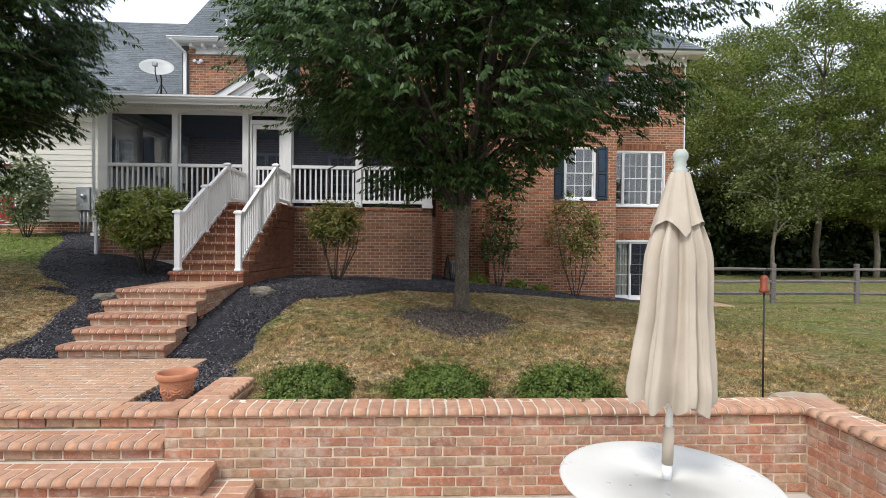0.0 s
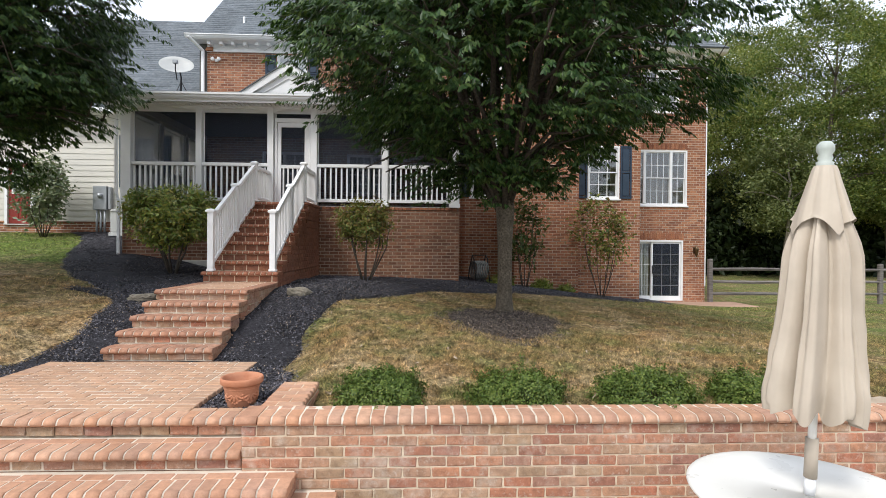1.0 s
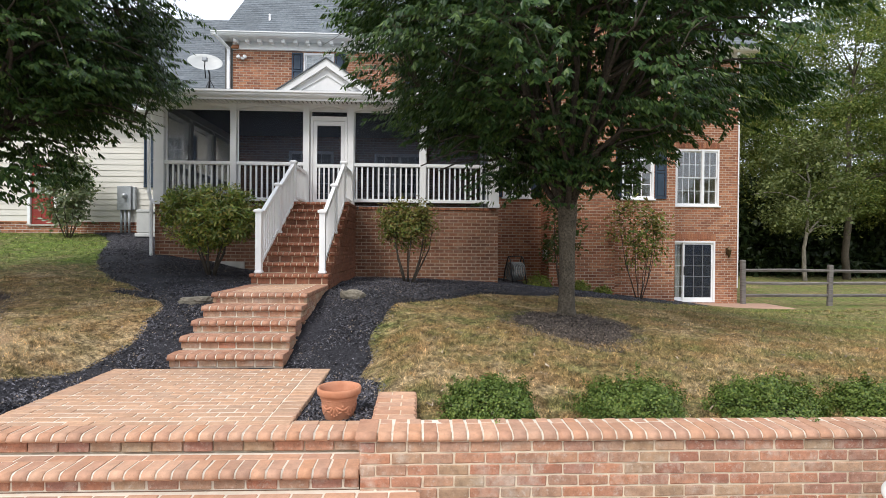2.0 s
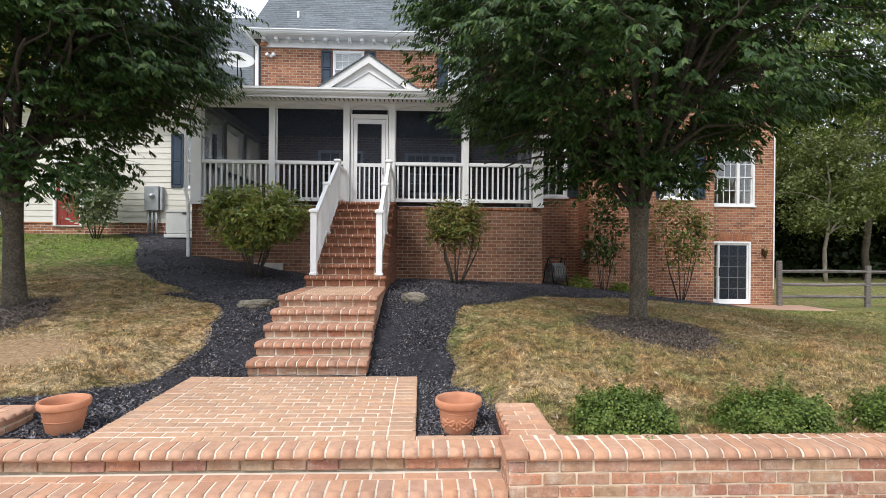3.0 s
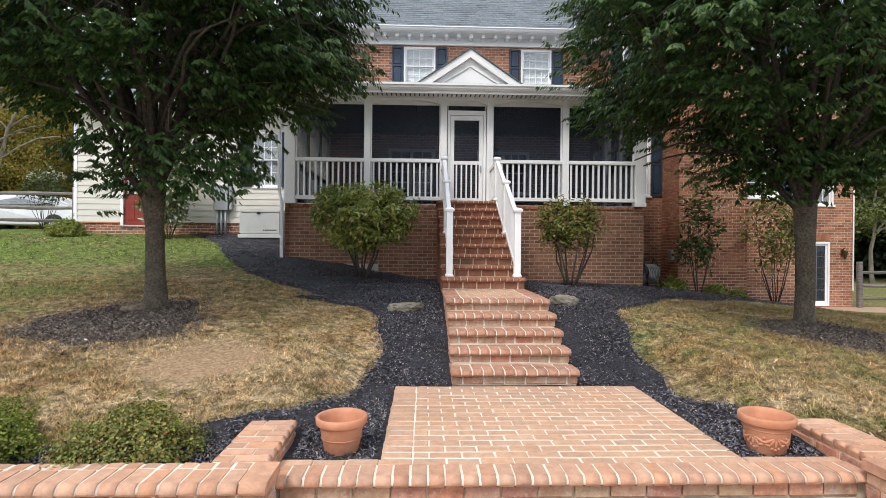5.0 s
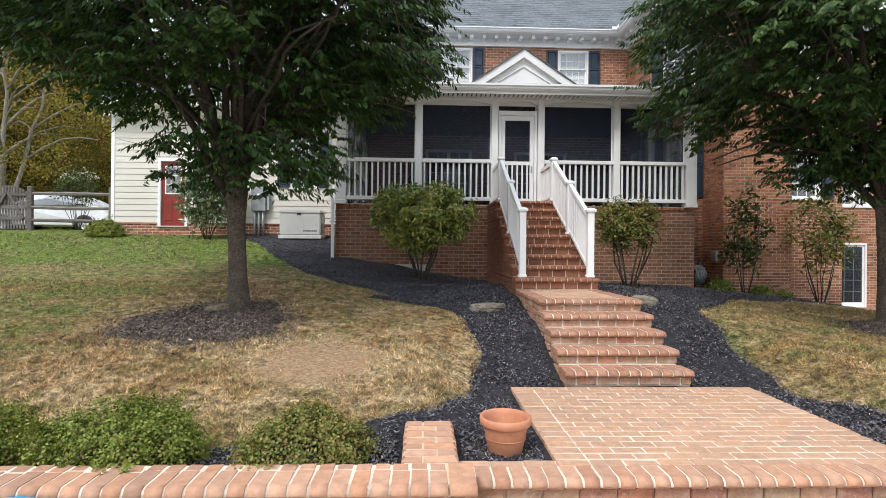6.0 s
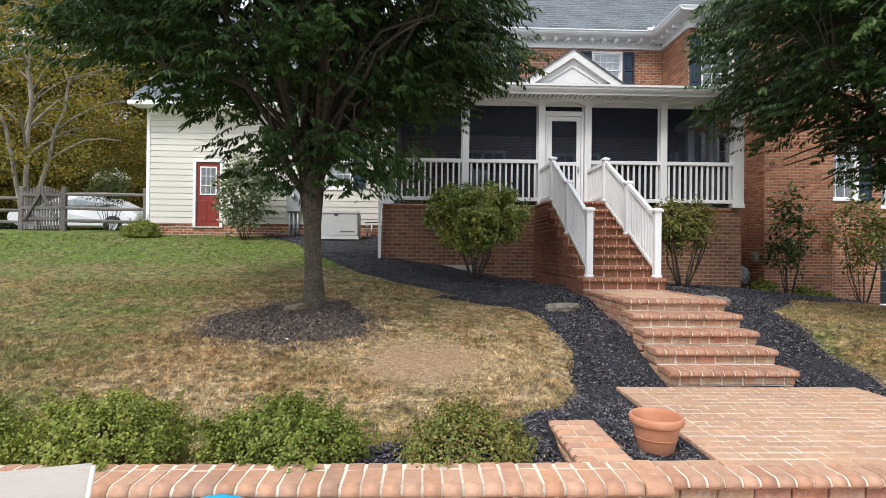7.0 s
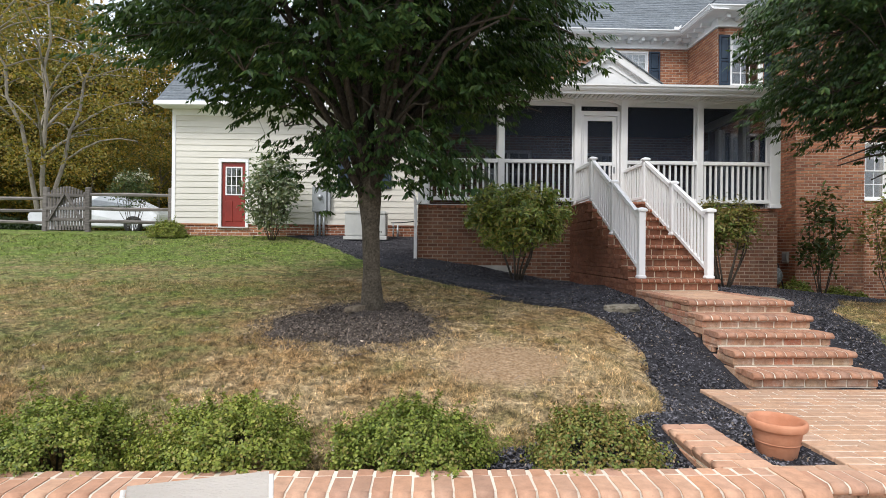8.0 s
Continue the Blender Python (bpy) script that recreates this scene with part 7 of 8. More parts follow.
# ---- plants ----
def leaf_mesh(name, base, along, side, length, width, material, parent, fold=0.25, smooth_=False):
    """Pointed leaves, folded at the midrib: base points, directions, side vectors, lengths and widths as arrays."""
    n = len(base)
    nrm = np.cross(along, side)
    mid = base + along * (length * 0.45)[:, None]
    lift = nrm * (width * fold)[:, None]
    v = np.stack([base, mid + side * (width / 2)[:, None] + lift, base + along * length[:, None], mid - side * (width / 2)[:, None] + lift], 1).reshape(-1, 3)
    i = np.arange(n) * 4
    f = np.concatenate([np.stack([i, i + 1, i + 2], -1), np.stack([i, i + 2, i + 3], -1)])
    me = bpy.data.meshes.new(name)
    me.vertices.add(len(v))
    me.vertices.foreach_set("co", v.ravel())
    me.loops.add(f.size)
    me.loops.foreach_set("vertex_index", f.ravel())
    me.polygons.add(len(f))
    me.polygons.foreach_set("loop_start", np.arange(0, f.size, 3))
    me.polygons.foreach_set("loop_total", np.full(len(f), 3))
    me.update(calc_edges=True)
    me.materials.append(material)
    ob = new(name, me)
    ob.parent = parent
    return ob


def unit(a):
    return a / np.maximum(np.linalg.norm(a, axis=-1, keepdims=True), 1e-9)


def spray(targets, roots, rng, per, size, droop=0.95, spread=0.6, aspect=0.40, start=0.1):
    """Leaves set alternately along twigs that run from roots to targets, lying in flat, slightly hanging sprays."""
    n = len(targets)
    d = unit(targets - roots)
    T = np.repeat(targets, per, 0)
    R = np.repeat(roots, per, 0)
    D = np.repeat(d, per, 0)
    s = start + (1 - start) * (np.tile(np.arange(per), n) + rng.uniform(0, 1, n * per)) / per
    span = np.minimum(np.linalg.norm(T - R, axis=1), 0.62)[:, None]
    P = T - D * span * (1 - s)[:, None]
    P[:, 2] -= 0.22 * (s ** 2) * span[:, 0]
    across = unit(np.cross(D, np.array([0, 0, 1.0]))) * np.where(np.tile(np.arange(per), n) % 2, 1.0, -1.0)[:, None]
    a = unit(D * 0.6 + across * spread + np.array([0, 0, -droop]) + rng.normal(0, 0.25, D.shape))
    side = unit(np.cross(a, unit(P * np.array([1, 1, 0])) * 0.6 + np.array([0, 0, 0.75]) + rng.normal(0, 0.35, D.shape)))
    L = size * rng.uniform(0.65, 1.25, n * per)
    return P, a, side, L, L * aspect * rng.uniform(0.8, 1.15, n * per)


def shade_tree(x, y, seed, height, radius, clear, label, trunk_r=0.113, clumps=720, twigs=18, per=17, leaf=0.10, lean=(0.0, 0.0), sprigs=(), skirt=20, shift=0.0, trim=0.0, lift=0.0):
    """A vase-shaped shade tree: trunk, forking limbs, branches, twigs and a crown of many small leaves."""
    z0 = gz(x, y)
    t = thing("shade_tree", label, "tree", pose(x, y, z0), "shade trees")
    rng = np.random.default_rng(seed)
    fork = clear - 0.45
    trunk = [(0, 0, -0.15), (0, 0, 0.0), (lean[0] * 0.1, lean[1] * 0.1, 0.10), (lean[0] * 0.3, lean[1] * 0.3, 0.5), (lean[0] * 0.7, lean[1] * 0.7, 1.1), (lean[0], lean[1], fork), (lean[0] * 1.1, lean[1] * 1.1, fork + 0.35)]
    radii = [trunk_r * 1.75, trunk_r * 1.50, trunk_r * 1.16, trunk_r * 1.03, trunk_r * 0.98, trunk_r * 1.22, trunk_r * 0.95]
    v, f = tube(trunk, radii, 20)
    v = [(a + 0.012 * math.sin(9 * c + 3 * math.atan2(b, a)), b + 0.012 * math.cos(7 * c), c) for a, b, c in v]
    mesh_part("trunk", v, f, M["bark"], t, True)
    nodes = []
    nl = 15
    for k in range(nl):
        a = 2 * math.pi * (k + rng.uniform(-0.25, 0.25)) / nl
        up = rng.uniform(0.72, 1.0) if k % 3 else rng.uniform(0.42, 0.6)
        reach = radius * (0.76 - 0.46 * up)
        end = np.array([math.cos(a) * reach, math.sin(a) * reach, fork + (height - fork) * (0.42 + 0.5 * up)])
        start = np.array([lean[0], lean[1], fork + rng.uniform(-0.25, 0.3)])
        pts = []
        for s in np.linspace(0, 1, 9):
            bend = np.array([math.cos(a), math.sin(a), -0.6]) * 0.22 * math.sin(math.pi * s)
            pts.append(start + (end - start) * np.array([s, s, s]) + bend + rng.normal(0, 0.04, 3) * (s > 0))
        rr = [trunk_r * 0.40 * (1 - 0.80 * s) + 0.006 for s in np.linspace(0, 1, 9)]
        runs = [([tuple(p) for p in pts], rr)]
        for j in range(8):
            i0 = int(rng.integers(1, 8))
            b0 = pts[i0]
            aa = a + rng.normal(0, 0.75)
            ln = radius * rng.uniform(0.35, 0.75) * (1 - 0.05 * i0)
            e = b0 + np.array([math.cos(aa) * ln, math.sin(aa) * ln, rng.uniform(-0.05, 0.55) * ln])
            sub = [b0 + (e - b0) * s + np.array([0, 0, 0.22 * ln * math.sin(math.pi * s * 0.8)]) + rng.normal(0, 0.03, 3) * (s > 0) for s in np.linspace(0, 1, 7)]
            runs.append(([tuple(p) for p in sub], [rr[i0] * 0.6 * (1 - 0.8 * s) + 0.004 for s in np.linspace(0, 1, 7)]))
            nodes += sub[2:]
        nodes += pts[3:]
        # limbs take the bark with crown shade in its colour
        tubes("limb", runs, M["shaded_limb_bark"], t, 8)
    nodes = np.array(nodes)
    # crown: clumps inside an uneven envelope
    cz, cents = rng.uniform(0, 1, clumps * 4), []
    az = rng.uniform(0, 2 * np.pi, clumps * 4)
    rr = rng.uniform(0, 1, clumps * 4) ** 0.42
    for u, a, r in zip(cz, az, rr):
        prof = math.sin(math.pi * (0.16 + 0.80 * u)) ** 0.6
        bulge = 1 + 0.13 * noise.noise((math.cos(a) * 1.5, math.sin(a) * 1.5, u * 3 + seed)) + 0.07 * math.sin(3 * a + seed)
        rad = radius * prof * bulge * r * (1 - trim * max(0.0, math.cos(a)) * max(0.0, 1 - 1.3 * u))
        z = clear - 0.15 + u * (height - clear)
        zmin = clear + 0.38 + lift + 0.13 * rad + 0.15 * math.sin(5 * a + seed)
        if z < zmin:
            z = zmin + rng.uniform(0, 0.5)
        c = (rad * math.cos(a) + shift, rad * math.sin(a), z)
        low = max(0.0, min(1.0, (z - clear - 0.5) / 1.5))
        heart = max(0.0, min(1.0, (rad - 0.25) / 0.9))
        gap = noise.noise((c[0] * 1.05 + seed, c[1] * 1.05, c[2] * 1.35))
        if rng.uniform(0, 1) < (0.15 + 0.85 * low) * (0.28 + 0.72 * heart) and gap > -0.10 - 0.38 * max(0.0, min(1.0, (z - clear - 1.2) / 1.2)):
            cents.append(c)
    cents = cents[:clumps]
    for _ in range(skirt):
        a, rad = rng.uniform(0, 2 * math.pi), 0.2 + 1.1 * rng.uniform(0, 1)
        cents.append((rad * math.cos(a), rad * math.sin(a), clear - 0.12 + 0.12 * rad + rng.uniform(0, 0.6)))
    cents += list(sprigs)
    cents = np.array(cents)
    C = np.repeat(cents, twigs, 0)
    away = unit(C * np.array([1, 1, 0]) + rng.normal(0, 0.9, C.shape) * np.array([1, 1, 0.2]))
    targets = C + away * rng.uniform(0.0, 0.32, len(C))[:, None] + rng.normal(0, 1, C.shape) * np.array([0.22, 0.22, 0.13])
    near = np.array([nodes[np.argmin(((nodes - c) ** 2).sum(1))] for c in cents])
    roots = targets - away * rng.uniform(0.25, 0.55, len(C))[:, None] + rng.normal(0, 1, C.shape) * np.array([0.1, 0.1, 0.07])
    P, a, side, L, Wd = spray(targets, roots, rng, per, leaf)
    low = clear + 0.22 + lift + 0.14 * np.hypot(P[:, 0], P[:, 1])
    low = np.where(np.arange(len(P)) < clumps * twigs * per, low, clear - 0.5)
    ok = P[:, 2] > low - np.repeat(np.repeat(rng.exponential(0.16, len(cents)), twigs), per) - rng.exponential(0.05, len(P))
    leaf_mesh("crown", P[ok], a[ok], side[ok], L[ok], Wd[ok], M["leaf"], t)
    runs = []
    for c, nd in zip(cents, near):
        m = (c + nd) / 2 + np.array([0, 0, 0.10])
        runs.append(([tuple(nd), tuple(m), tuple(c)], [0.011, 0.008, 0.005]))
    for k in range(0, len(targets), 6):
        c, e = C[k], targets[k]
        runs.append(([tuple(c), tuple((c + e) / 2 + np.array([0, 0, 0.02])), tuple(e)], [0.0045, 0.0035, 0.002]))
    tubes("branchwork", runs, M["twig"], t, 4)
    return t


shade_tree(0.122, 8.627, 3, 8.2, 3.42, 2.12, "leafy dark green shade tree standing in the dry lawn", skirt=26)
shade_tree(-8.765, 8.63, 8, 8.0, 3.22, 2.00, "leafy dark green shade tree in a mulch ring on the lawn", trunk_r=0.120, clumps=640, shift=-0.20, trim=0.24, lean=(-0.05, 0.0), sprigs=((1.0, -0.5, 1.75), (1.3, -0.35, 1.85), (0.75, -0.55, 1.65), (-0.35, -0.3, 1.75), (-0.7, 0.2, 1.8), (0.2, -0.5, 1.9)), skirt=10, lift=0.11)


def low_shrub(x, y, rx, ry, h, seed, label, n=22000, leaf=0.0205, mat="box_leaf", group="low shrubs"):
    """A dense clipped mound of small leaves on a few stems."""
    z0 = gz(x, y)
    t = thing("low_shrub", label, "shrub", pose(x, y, z0), group)
    rng = np.random.default_rng(seed)
    k = 300
    c = unit(rng.normal(size=(k, 3)))
    c[:, 2] = np.abs(c[:, 2])
    ang = np.arctan2(c[:, 1], c[:, 0])
    lump = 1 + 0.10 * np.sin(3 * ang + seed) + 0.08 * np.sin(5 * ang + 2 * seed + 4 * c[:, 2])
    c = c * (rng.uniform(0.55, 1.0, k) ** 0.5 * lump * 0.92)[:, None] * np.array([rx, ry, h])
    which = rng.integers(0, k, n)
    P = c[which] + unit(rng.normal(0, 1, (n, 3))) * (rng.uniform(0, 1, n) ** 0.5)[:, None] * np.array([0.075, 0.075, 0.055])
    sprig = rng.integers(0, k // 4, n)
    tip = c[sprig] * rng.uniform(1.0, 1.32, n)[:, None] + rng.normal(0, 0.010, (n, 3)) + np.array([0, 0, 1.0]) * rng.uniform(0, 0.05, n)[:, None]
    P = np.where((rng.uniform(0, 1, n) < 0.16)[:, None], tip, P)
    P[:, 2] = np.maximum(P[:, 2], 0.0) + 0.012
    d = unit(P)
    face = unit(d * 0.55 + unit(P - c[which]) * 0.7 + rng.normal(0, 0.4, (n, 3)) + np.array([0, 0, 0.45]))
    out = unit(np.cross(face, rng.normal(size=(n, 3))) + face * 0.3)
    side = unit(np.cross(face, out))
    L = leaf * rng.uniform(0.6, 1.3, n)
    leaf_mesh("foliage", P, out, side, L, L * 0.78, M[mat], t)
    runs = []
    for k in range(14):
        a, q = rng.uniform(0, 6.28), rng.uniform(0.3, 0.9)
        runs.append(([(0.05 * math.cos(a), 0.05 * math.sin(a), -0.03), (rx * q * 0.5 * math.cos(a), ry * q * 0.5 * math.sin(a), h * 0.4), (rx * q * math.cos(a), ry * q * math.sin(a), h * 0.75 * (1.1 - q * 0.5))], [0.008, 0.006, 0.003]))
    tubes("bare_stem", runs, M["twig"], t, 5)


for k, (x, rx, h) in enumerate(((-1.54, 0.40, 0.255), (-0.34, 0.42, 0.27), (0.78, 0.47, 0.28), (1.76, 0.38, 0.25))):
    low_shrub(x, 4.92, rx, 0.40, h + 0.025, 30 + k, "low mid-green clipped shrub behind the brick wall", mat="box_leaf_dark")
for k, (x, rx, h) in enumerate(((-7.03, 0.43, 0.29), (-8.14, 0.52, 0.34), (-9.22, 0.50, 0.35), (-10.25, 0.50, 0.35), (-11.3, 0.5, 0.34), (-12.3, 0.48, 0.34))):
    low_shrub(x, 4.88, rx, 0.44, h + 0.03, 40 + k, "low bright green clipped shrub behind the brick wall" if k else "low thinning shrub with bronze leaves behind the wall", 25000 if k else 14000, mat="box_leaf" if k else "bronze_leaf")


def tall_shrub(name, x, y, height, rx, ry, base, seed, label, n=5200, leaf=0.06, mat="bush_leaf", stems=9, open_=0.0, aspect=0.45, clump=60, sigma=0.11, droop=0.1, flowers=0):
    """An upright shrub: several bare stems from one base, forking into a rounded crown of leaves."""
    z0 = gz(x, y)
    t = thing(name, label, "shrub", pose(x, y, z0), "house shrubs")
    rng = np.random.default_rng(seed)
    ch = (height - base) / 2
    mid = np.array([0, 0, base + ch])
    cents = unit(rng.normal(size=(clump, 3))) * (rng.uniform(0.15, 1, clump) ** (0.45 + open_))[:, None] * np.array([rx, ry, ch]) + mid
    runs = []
    tips = []
    for k in range(stems):
        a = 2 * math.pi * k / stems + rng.uniform(-0.3, 0.3)
        q = rng.uniform(0.25, 0.8)
        e = np.array([rx * q * math.cos(a), ry * q * math.sin(a), base + ch * rng.uniform(0.9, 1.6)])
        p1 = np.array([0.06 * math.cos(a), 0.06 * math.sin(a), 0.02])
        pts = [p1 + (e - p1) * s + np.array([math.cos(a), math.sin(a), 0]) * 0.10 * math.sin(math.pi * s) + rng.normal(0, 0.012, 3) for s in np.linspace(0, 1, 6)]
        pts[0] = np.array([0.05 * math.cos(a), 0.05 * math.sin(a), -0.05])
        runs.append(([tuple(p) for p in pts], [(0.021 - 0.003 * i) * (1.0 if n > 4000 else 0.62) for i in range(6)]))
        tips += pts[2:]
    tips = np.array(tips)
    near = np.array([tips[np.argmin(((tips - c) ** 2).sum(1))] for c in cents])
    for c, nd in zip(cents, near):
        runs.append(([tuple(nd), tuple((c + nd) / 2 + np.array([0, 0, 0.02])), tuple(c)], [0.006, 0.005, 0.003]))
    tubes("bare_stem", runs, M["twig"], t, 6)
    m = n // clump
    C = np.repeat(cents, m, 0)
    P = C + rng.normal(0, sigma, C.shape)
    d = unit(P - mid)
    face = unit(d * 0.6 + rng.normal(0, 0.45, P.shape) + np.array([0, 0, 0.5]))
    along = unit(np.cross(face, rng.normal(size=P.shape)) + face * 0.25 + np.array([0, 0, -droop]))
    side = unit(np.cross(face, along))
    L = leaf * rng.uniform(0.6, 1.25, len(P))
    leaf_mesh("foliage", P, along, side, L, L * aspect, M[mat], t)
    if flowers:
        q = P[np.argsort(-P[:, 2])[:len(P) // 4]]
        q = np.repeat(q[rng.integers(0, len(q), flowers)], 5, 0) + rng.normal(0, 0.02, (flowers * 5, 3))
        up = unit(rng.normal(0, 0.6, q.shape) + np.array([0, -0.4, 0.8]))
        leaf_mesh("blossom", q, unit(np.cross(up, rng.normal(size=q.shape))), up, np.full(len(q), 0.07), np.full(len(q), 0.06), M["flower"], t)


tall_shrub("rounded_shrub", -6.36, 11.55, 1.84, 0.98, 0.8, 0.55, 60, "rounded evergreen shrub on bare stems before the porch wall", 15500, 0.095, clump=225, sigma=0.064, aspect=0.36)
tall_shrub("rounded_shrub", -2.36, 11.55, 1.72, 0.62, 0.52, 0.74, 61, "small rounded evergreen shrub on bare stems before the porch", 5000, 0.09, clump=95, sigma=0.08, stems=8, mat="bronze_leaf", open_=0.12, aspect=0.38)
tall_shrub("straggly_shrub", 1.55, 14.15, 2.65, 0.5, 0.36, 0.3, 62, "tall thin straggly shrub against the brick chimney", 760, 0.15, open_=0.2, clump=48, sigma=0.10, stems=6, mat="dark_leaf", aspect=0.5)
tall_shrub("straggly_shrub", 3.75, 14.55, 2.75, 0.85, 0.5, 0.8, 63, "upright open shrub with sparse dark leaves against the brick wing", 1500, 0.13, clump=64, sigma=0.12, stems=9, mat="bronze_leaf", open_=0.1)
tall_shrub("lilac_shrub", -12.35, 16.4, 2.35, 0.72, 0.55, 0.35, 64, "grey-green open shrub against the cream siding", 2900, 0.14, mat="rose_leaf", clump=84, sigma=0.12, stems=9, aspect=0.5)
tall_shrub("flowering_shrub", -17.75, 19.3, 1.95, 0.72, 0.5, 0.95, 65, "dark shrub with pale flowers behind the fence", 2300, 0.09, mat="dark_leaf", clump=50, sigma=0.12, flowers=34)
low_shrub(-15.4, 16.85, 0.58, 0.38, 0.44, 66, "low yellow-green shrub at the garage corner", 9000, 0.04, group="house shrubs")
low_shrub(2.05, 14.35, 0.30, 0.22, 0.26, 67, "small green seedling shrub at the chimney foot", 1100, 0.05, group="house shrubs")
low_shrub(0.95, 14.2, 0.36, 0.26, 0.30, 68, "small green shrub beside the hose reel", 1300, 0.05, group="house shrubs")
low_shrub(2.75, 14.5, 0.24, 0.2, 0.2, 69, "small green weed at the wall foot", 800, 0.05, group="house shrubs")


# ---- woods ----
def wood_tree(seed, height, radius, clear, mat, bark, label, clumps=340, per_clump=150, leaf=0.165, stems=1, name="woodland_tree"):
    """A taller tree for the edge of the woods, at the origin."""
    t = thing(name, label, "tree", Matrix.Identity(4), "woodland trees")
    rng = np.random.default_rng(seed)
    runs, nodes = [], []
    for s in range(stems):
        a0 = 2 * math.pi * s / max(1, stems) + 0.4
        lean = radius * (0.10 if stems == 1 else 0.5)
        top = np.array([math.cos(a0) * lean, math.sin(a0) * lean, height * 0.86])
        pts = [top * np.array([q ** 1.2, q ** 1.2, q]) + rng.normal(0, 0.10, 3) * (q > 0) for q in np.linspace(0, 1, 9)]
        pts[0] = np.array([0.1 * math.cos(a0), 0.1 * math.sin(a0), -0.2])
        r0 = height * (0.0125 if stems == 1 else 0.0085)
        rr = [r0 * (1 - 0.85 * q) + 0.02 for q in np.linspace(0, 1, 9)]
        runs.append(([tuple(p) for p in pts], rr))
        for j in range(12 if stems == 1 else 8):
            i0 = int(rng.integers(3, 9))
            a = rng.uniform(0, 2 * math.pi)
            ln = radius * rng.uniform(0.5, 0.95)
            e = pts[i0] + np.array([math.cos(a) * ln, math.sin(a) * ln, ln * rng.uniform(0.1, 0.8)])
            sub = [pts[i0] + (e - pts[i0]) * q + np.array([0, 0, 0.15 * ln * math.sin(math.pi * q)]) for q in np.linspace(0, 1, 5)]
            runs.append(([tuple(p) for p in sub], [rr[i0] * 0.55 * (1 - 0.8 * q) + 0.012 for q in np.linspace(0, 1, 5)]))
            nodes += sub[1:]
    tubes("trunk", runs, M[bark], t, 8)
    cents = []
    for _ in range(clumps):
        u = rng.uniform(0, 1)
        prof = math.sin(math.pi * (0.12 + 0.82 * u)) ** 0.65
        a = rng.uniform(0, 2 * math.pi)
        r = radius * prof * rng.uniform(0, 1) ** 0.45 * (1 + 0.18 * math.sin(2 * a + seed) + 0.12 * math.sin(5 * a + 7 * u))
        cents.append((r * math.cos(a), r * math.sin(a), clear + u * (height - clear)))
    C = np.repeat(np.array(cents), per_clump, 0)
    P = C + rng.normal(0, 1, C.shape) * np.array([0.42, 0.42, 0.22])
    along = unit(rng.normal(size=P.shape) + np.array([0, 0, -0.35]))
    side = unit(np.cross(along, rng.normal(0, 0.6, P.shape) + np.array([0, 0, 1.0])))
    L = leaf * rng.uniform(0.55, 1.3, len(P))
    leaf_mesh("crown", P, along, side, L, L * 0.6, M[mat], t)
    return t


def stand(tree, spots):
    for x, y, s, turn in spots[1:]:
        copy_thing(tree, pose(x, y, gz(x, y) - 0.1, 0, 0, turn) @ Matrix.Diagonal((s, s, s, 1)))
    x, y, s, turn = spots[0]
    tree.matrix_world = pose(x, y, gz(x, y) - 0.1, 0, 0, turn) @ Matrix.Diagonal((s, s, s, 1))


stand(wood_tree(70, 17.5, 5.4, 4.0, "wood_leaf", "bark", "tall leafy green tree at the edge of the woods"),
      [(25.0, 33.0, 1.0, 0), (34.0, 38.0, 1.1, 80), (17.0, 41.0, 1.05, 150), (45.0, 40.0, 1.15, 220), (-36.0, 40.0, 1.0, 40), (28.0, 46.0, 1.2, 300), (-30.0, -34.0, 0.7, 15), (-12.0, -38.0, 0.6, 70), (6.0, -36.0, 0.7, 200), (24.0, -35.0, 0.65, 120)])
stand(wood_tree(71, 14.5, 4.6, 3.6, "sage_leaf", "pale_bark", "leafy tree with a pale trunk at the edge of the woods"),
      [(30.0, 34.0, 1.0, 140), (38.0, 33.0, 1.0, 260), (13.5, 36.0, 1.1, 10), (-44.0, 36.0, 1.0, 75), (-33.5, 41.0, 0.9, 160), (22.0, 40.0, 1.15, 100), (-21.0, -33.0, 0.7, 50), (-3.0, -34.0, 0.65, 170), (15.0, -33.0, 0.7, 250), (34.0, -30.0, 0.7, 10)])
stand(wood_tree(76, 8.8, 2.9, 3.0, "pale_sage", "pale_bark", "small sage-green tree with a pale mottled trunk before the woods", 120, 60, 0.22),
      [(20.8, 31.0, 1.0, 30)])
stand(wood_tree(72, 8.0, 3.4, 0.4, "shaded_under_leaf", "bark", "low bushy tree within the woods, shade put into its leaf colour", 150, 42, 0.32),
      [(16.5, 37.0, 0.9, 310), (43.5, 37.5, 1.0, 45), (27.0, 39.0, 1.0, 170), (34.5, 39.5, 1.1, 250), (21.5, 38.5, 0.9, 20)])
stand(wood_tree(73, 11.5, 4.6, 3.0, "gold_leaf", "pale_bark", "yellowing multi-stemmed tree beyond the fence", 150, 62, 0.15, stems=4),
      [(-25.6, 26.3, 1.0, 15), (-34.0, 31.0, 1.1, 120), (-31.5, 37.5, 1.1, 230)])
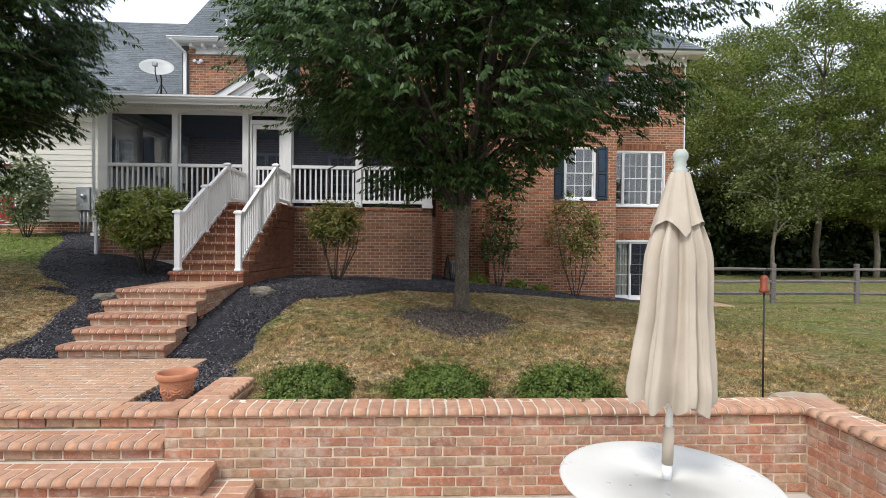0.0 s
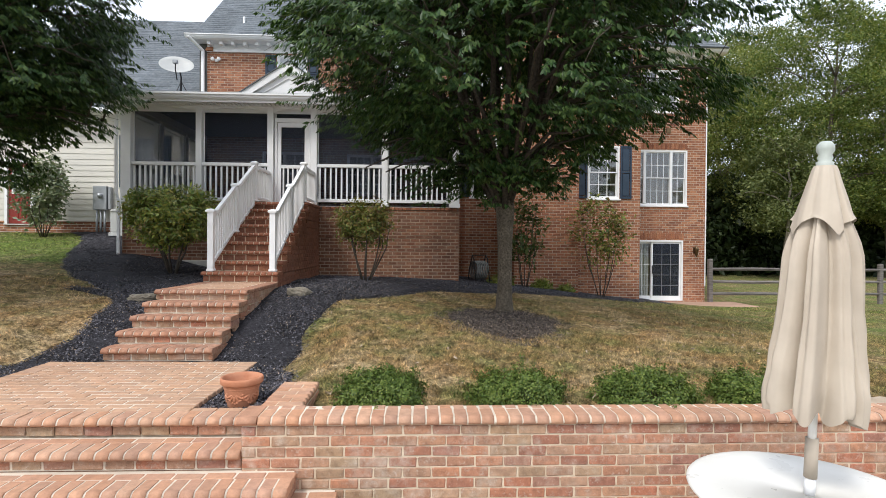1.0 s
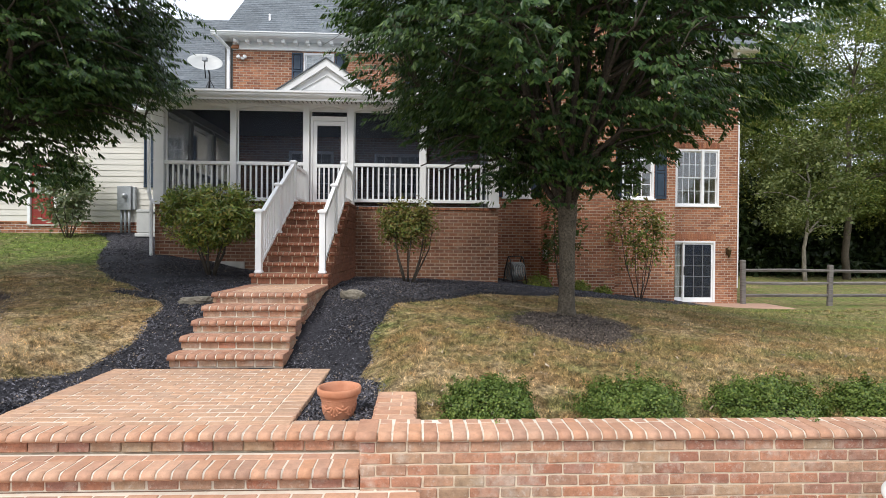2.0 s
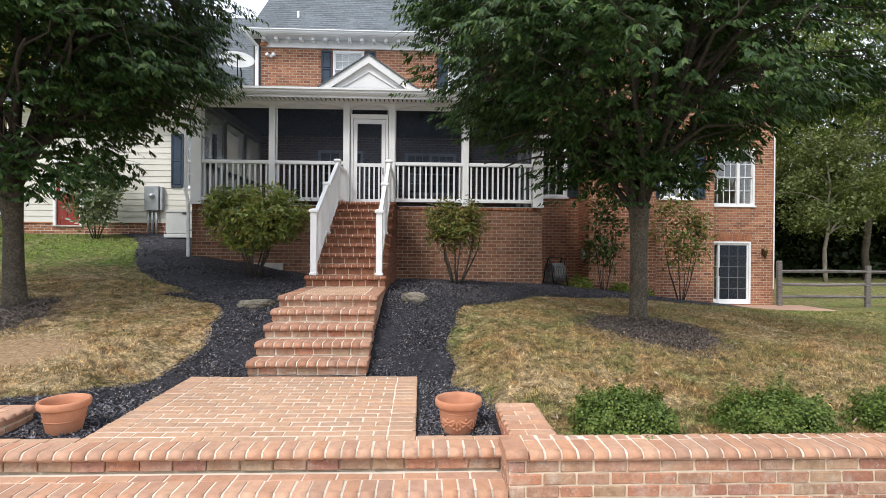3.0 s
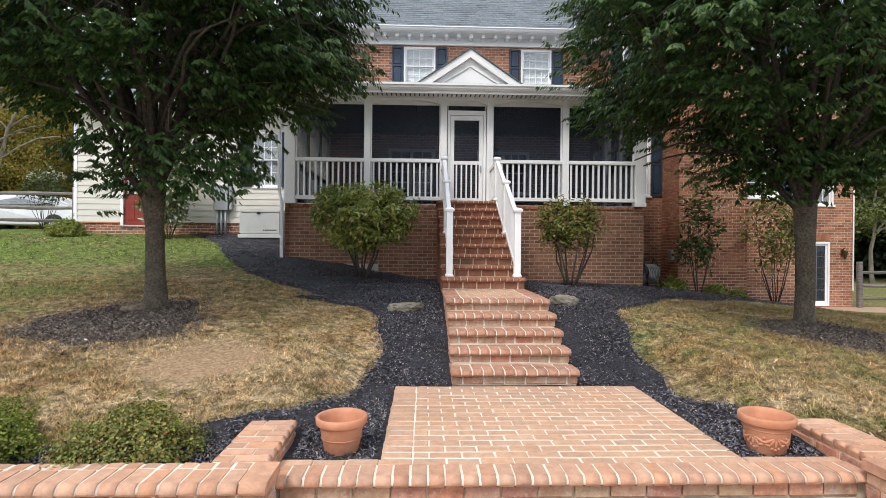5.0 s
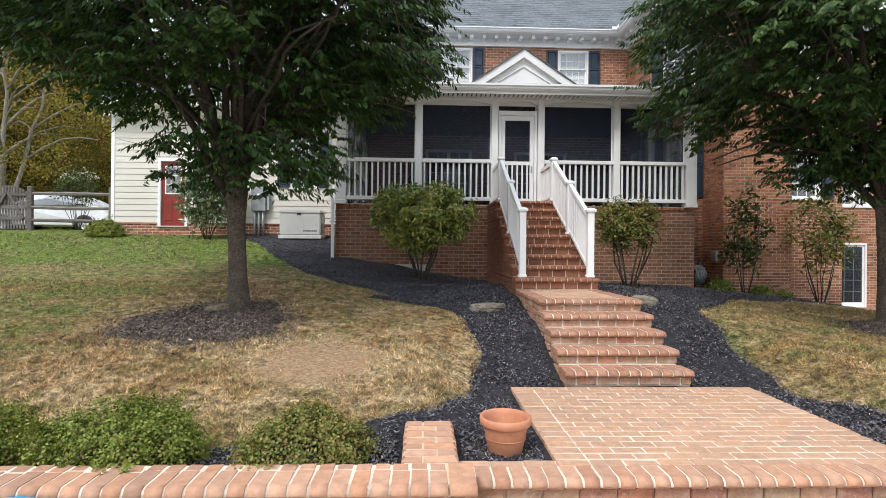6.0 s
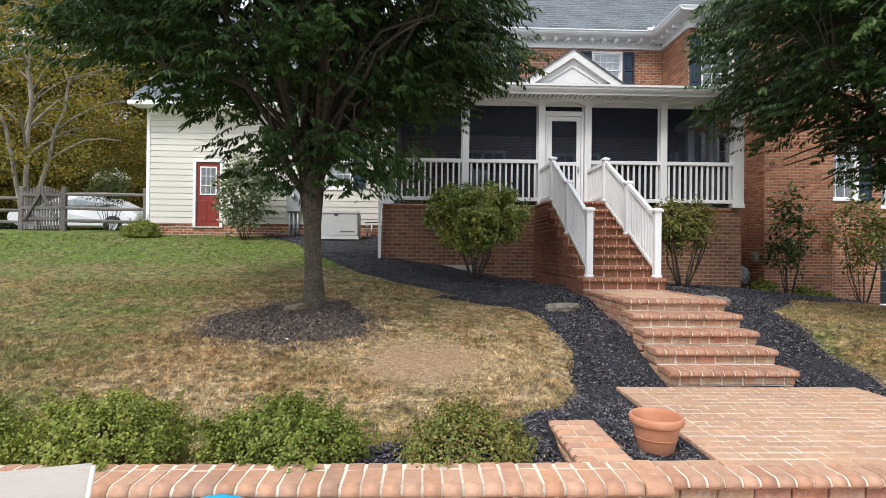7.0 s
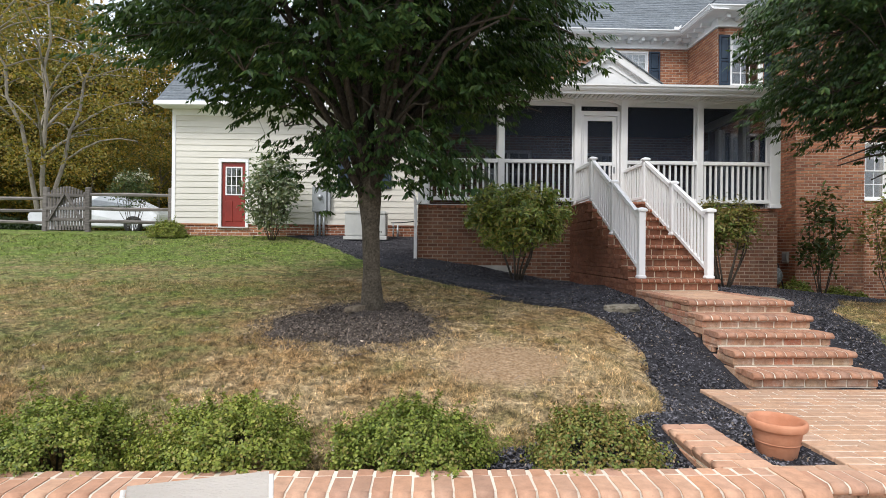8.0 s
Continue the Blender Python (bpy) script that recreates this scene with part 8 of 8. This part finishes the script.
stand(wood_tree(74, 9.0, 3.8, 0.5, "olive_leaf", "bark", "yellow and green autumn tree beyond the fence", 190, 90, 0.17),
      [(-20.0, 33.5, 0.8, 0), (-27.5, 33.0, 0.9, 100), (-16.5, 38.0, 0.95, 210), (-22.8, 31.0, 0.72, 60), (-31.0, 34.0, 0.9, 300), (-27.6, 39.5, 1.45, 140), (-24.6, 41.5, 1.3, 20), (-31.5, 42.0, 1.5, 260), (-37.5, 34.0, 1.45, 80), (-34.5, 36.5, 1.9, 200), (-42.5, 37.0, 2.0, 30)])
stand(wood_tree(75, 13.5, 5.0, 0.8, "wood_leaf", "bark", "dark green tree behind the garage", 190, 44, 0.35),
      [(-17.0, 44.0, 1.0, 0), (-37.0, 43.0, 1.05, 130), (-44.0, 46.0, 1.1, 250), (-50.0, 40.0, 1.1, 30)])


def underwood(name, x0, x1, y0, y1, n, top, mat, label, seed):
    rng = np.random.default_rng(seed)
    x, y = rng.uniform(x0, x1, n), rng.uniform(y0, y1, n)
    hum = 0.6 + 0.4 * np.sin(x * 0.9 + seed) * np.sin(y * 0.7 + x * 0.3)
    z = ground_z(x, y) + top * hum * rng.uniform(0, 1, n)
    P = np.stack([x, y, z], -1)
    along = unit(rng.normal(size=P.shape) + np.array([0, 0, 0.3]))
    side = unit(np.cross(along, rng.normal(size=P.shape)))
    L = (0.52 if top > 3 else 0.13) * rng.uniform(0.5, 1.4, n)
    tagged(leaf_mesh(name, P, along, side, L, L * 0.6, M[mat], None), label, "undergrowth", kind="stuff")


# the leaf colour here already holds the shade of the woods
underwood("undergrowth", 8.0, 60.0, 35.0, 54.0, 70000, 9.0, "shaded_under_leaf", "green undergrowth filling the woods, darkened for shade under the crowns", 80)
underwood("undergrowth", -60.0, -15.0, 36.0, 54.0, 56000, 6.5, "shaded_under_leaf", "green undergrowth filling the woods beyond the fence, darkened for shade under the crowns", 81)
underwood("hedge", -34.0, -22.6, 20.5, 23.0, 16000, 1.2, "shaded_under_leaf", "tangled undergrowth behind the fence, shade put into its leaf colour", 82)
underwood("undergrowth", -45.0, 45.0, -44.0, -36.0, 14000, 5.0, "shaded_under_leaf", "unseen green woods behind the pool deck, shade put into their leaf colour", 83)
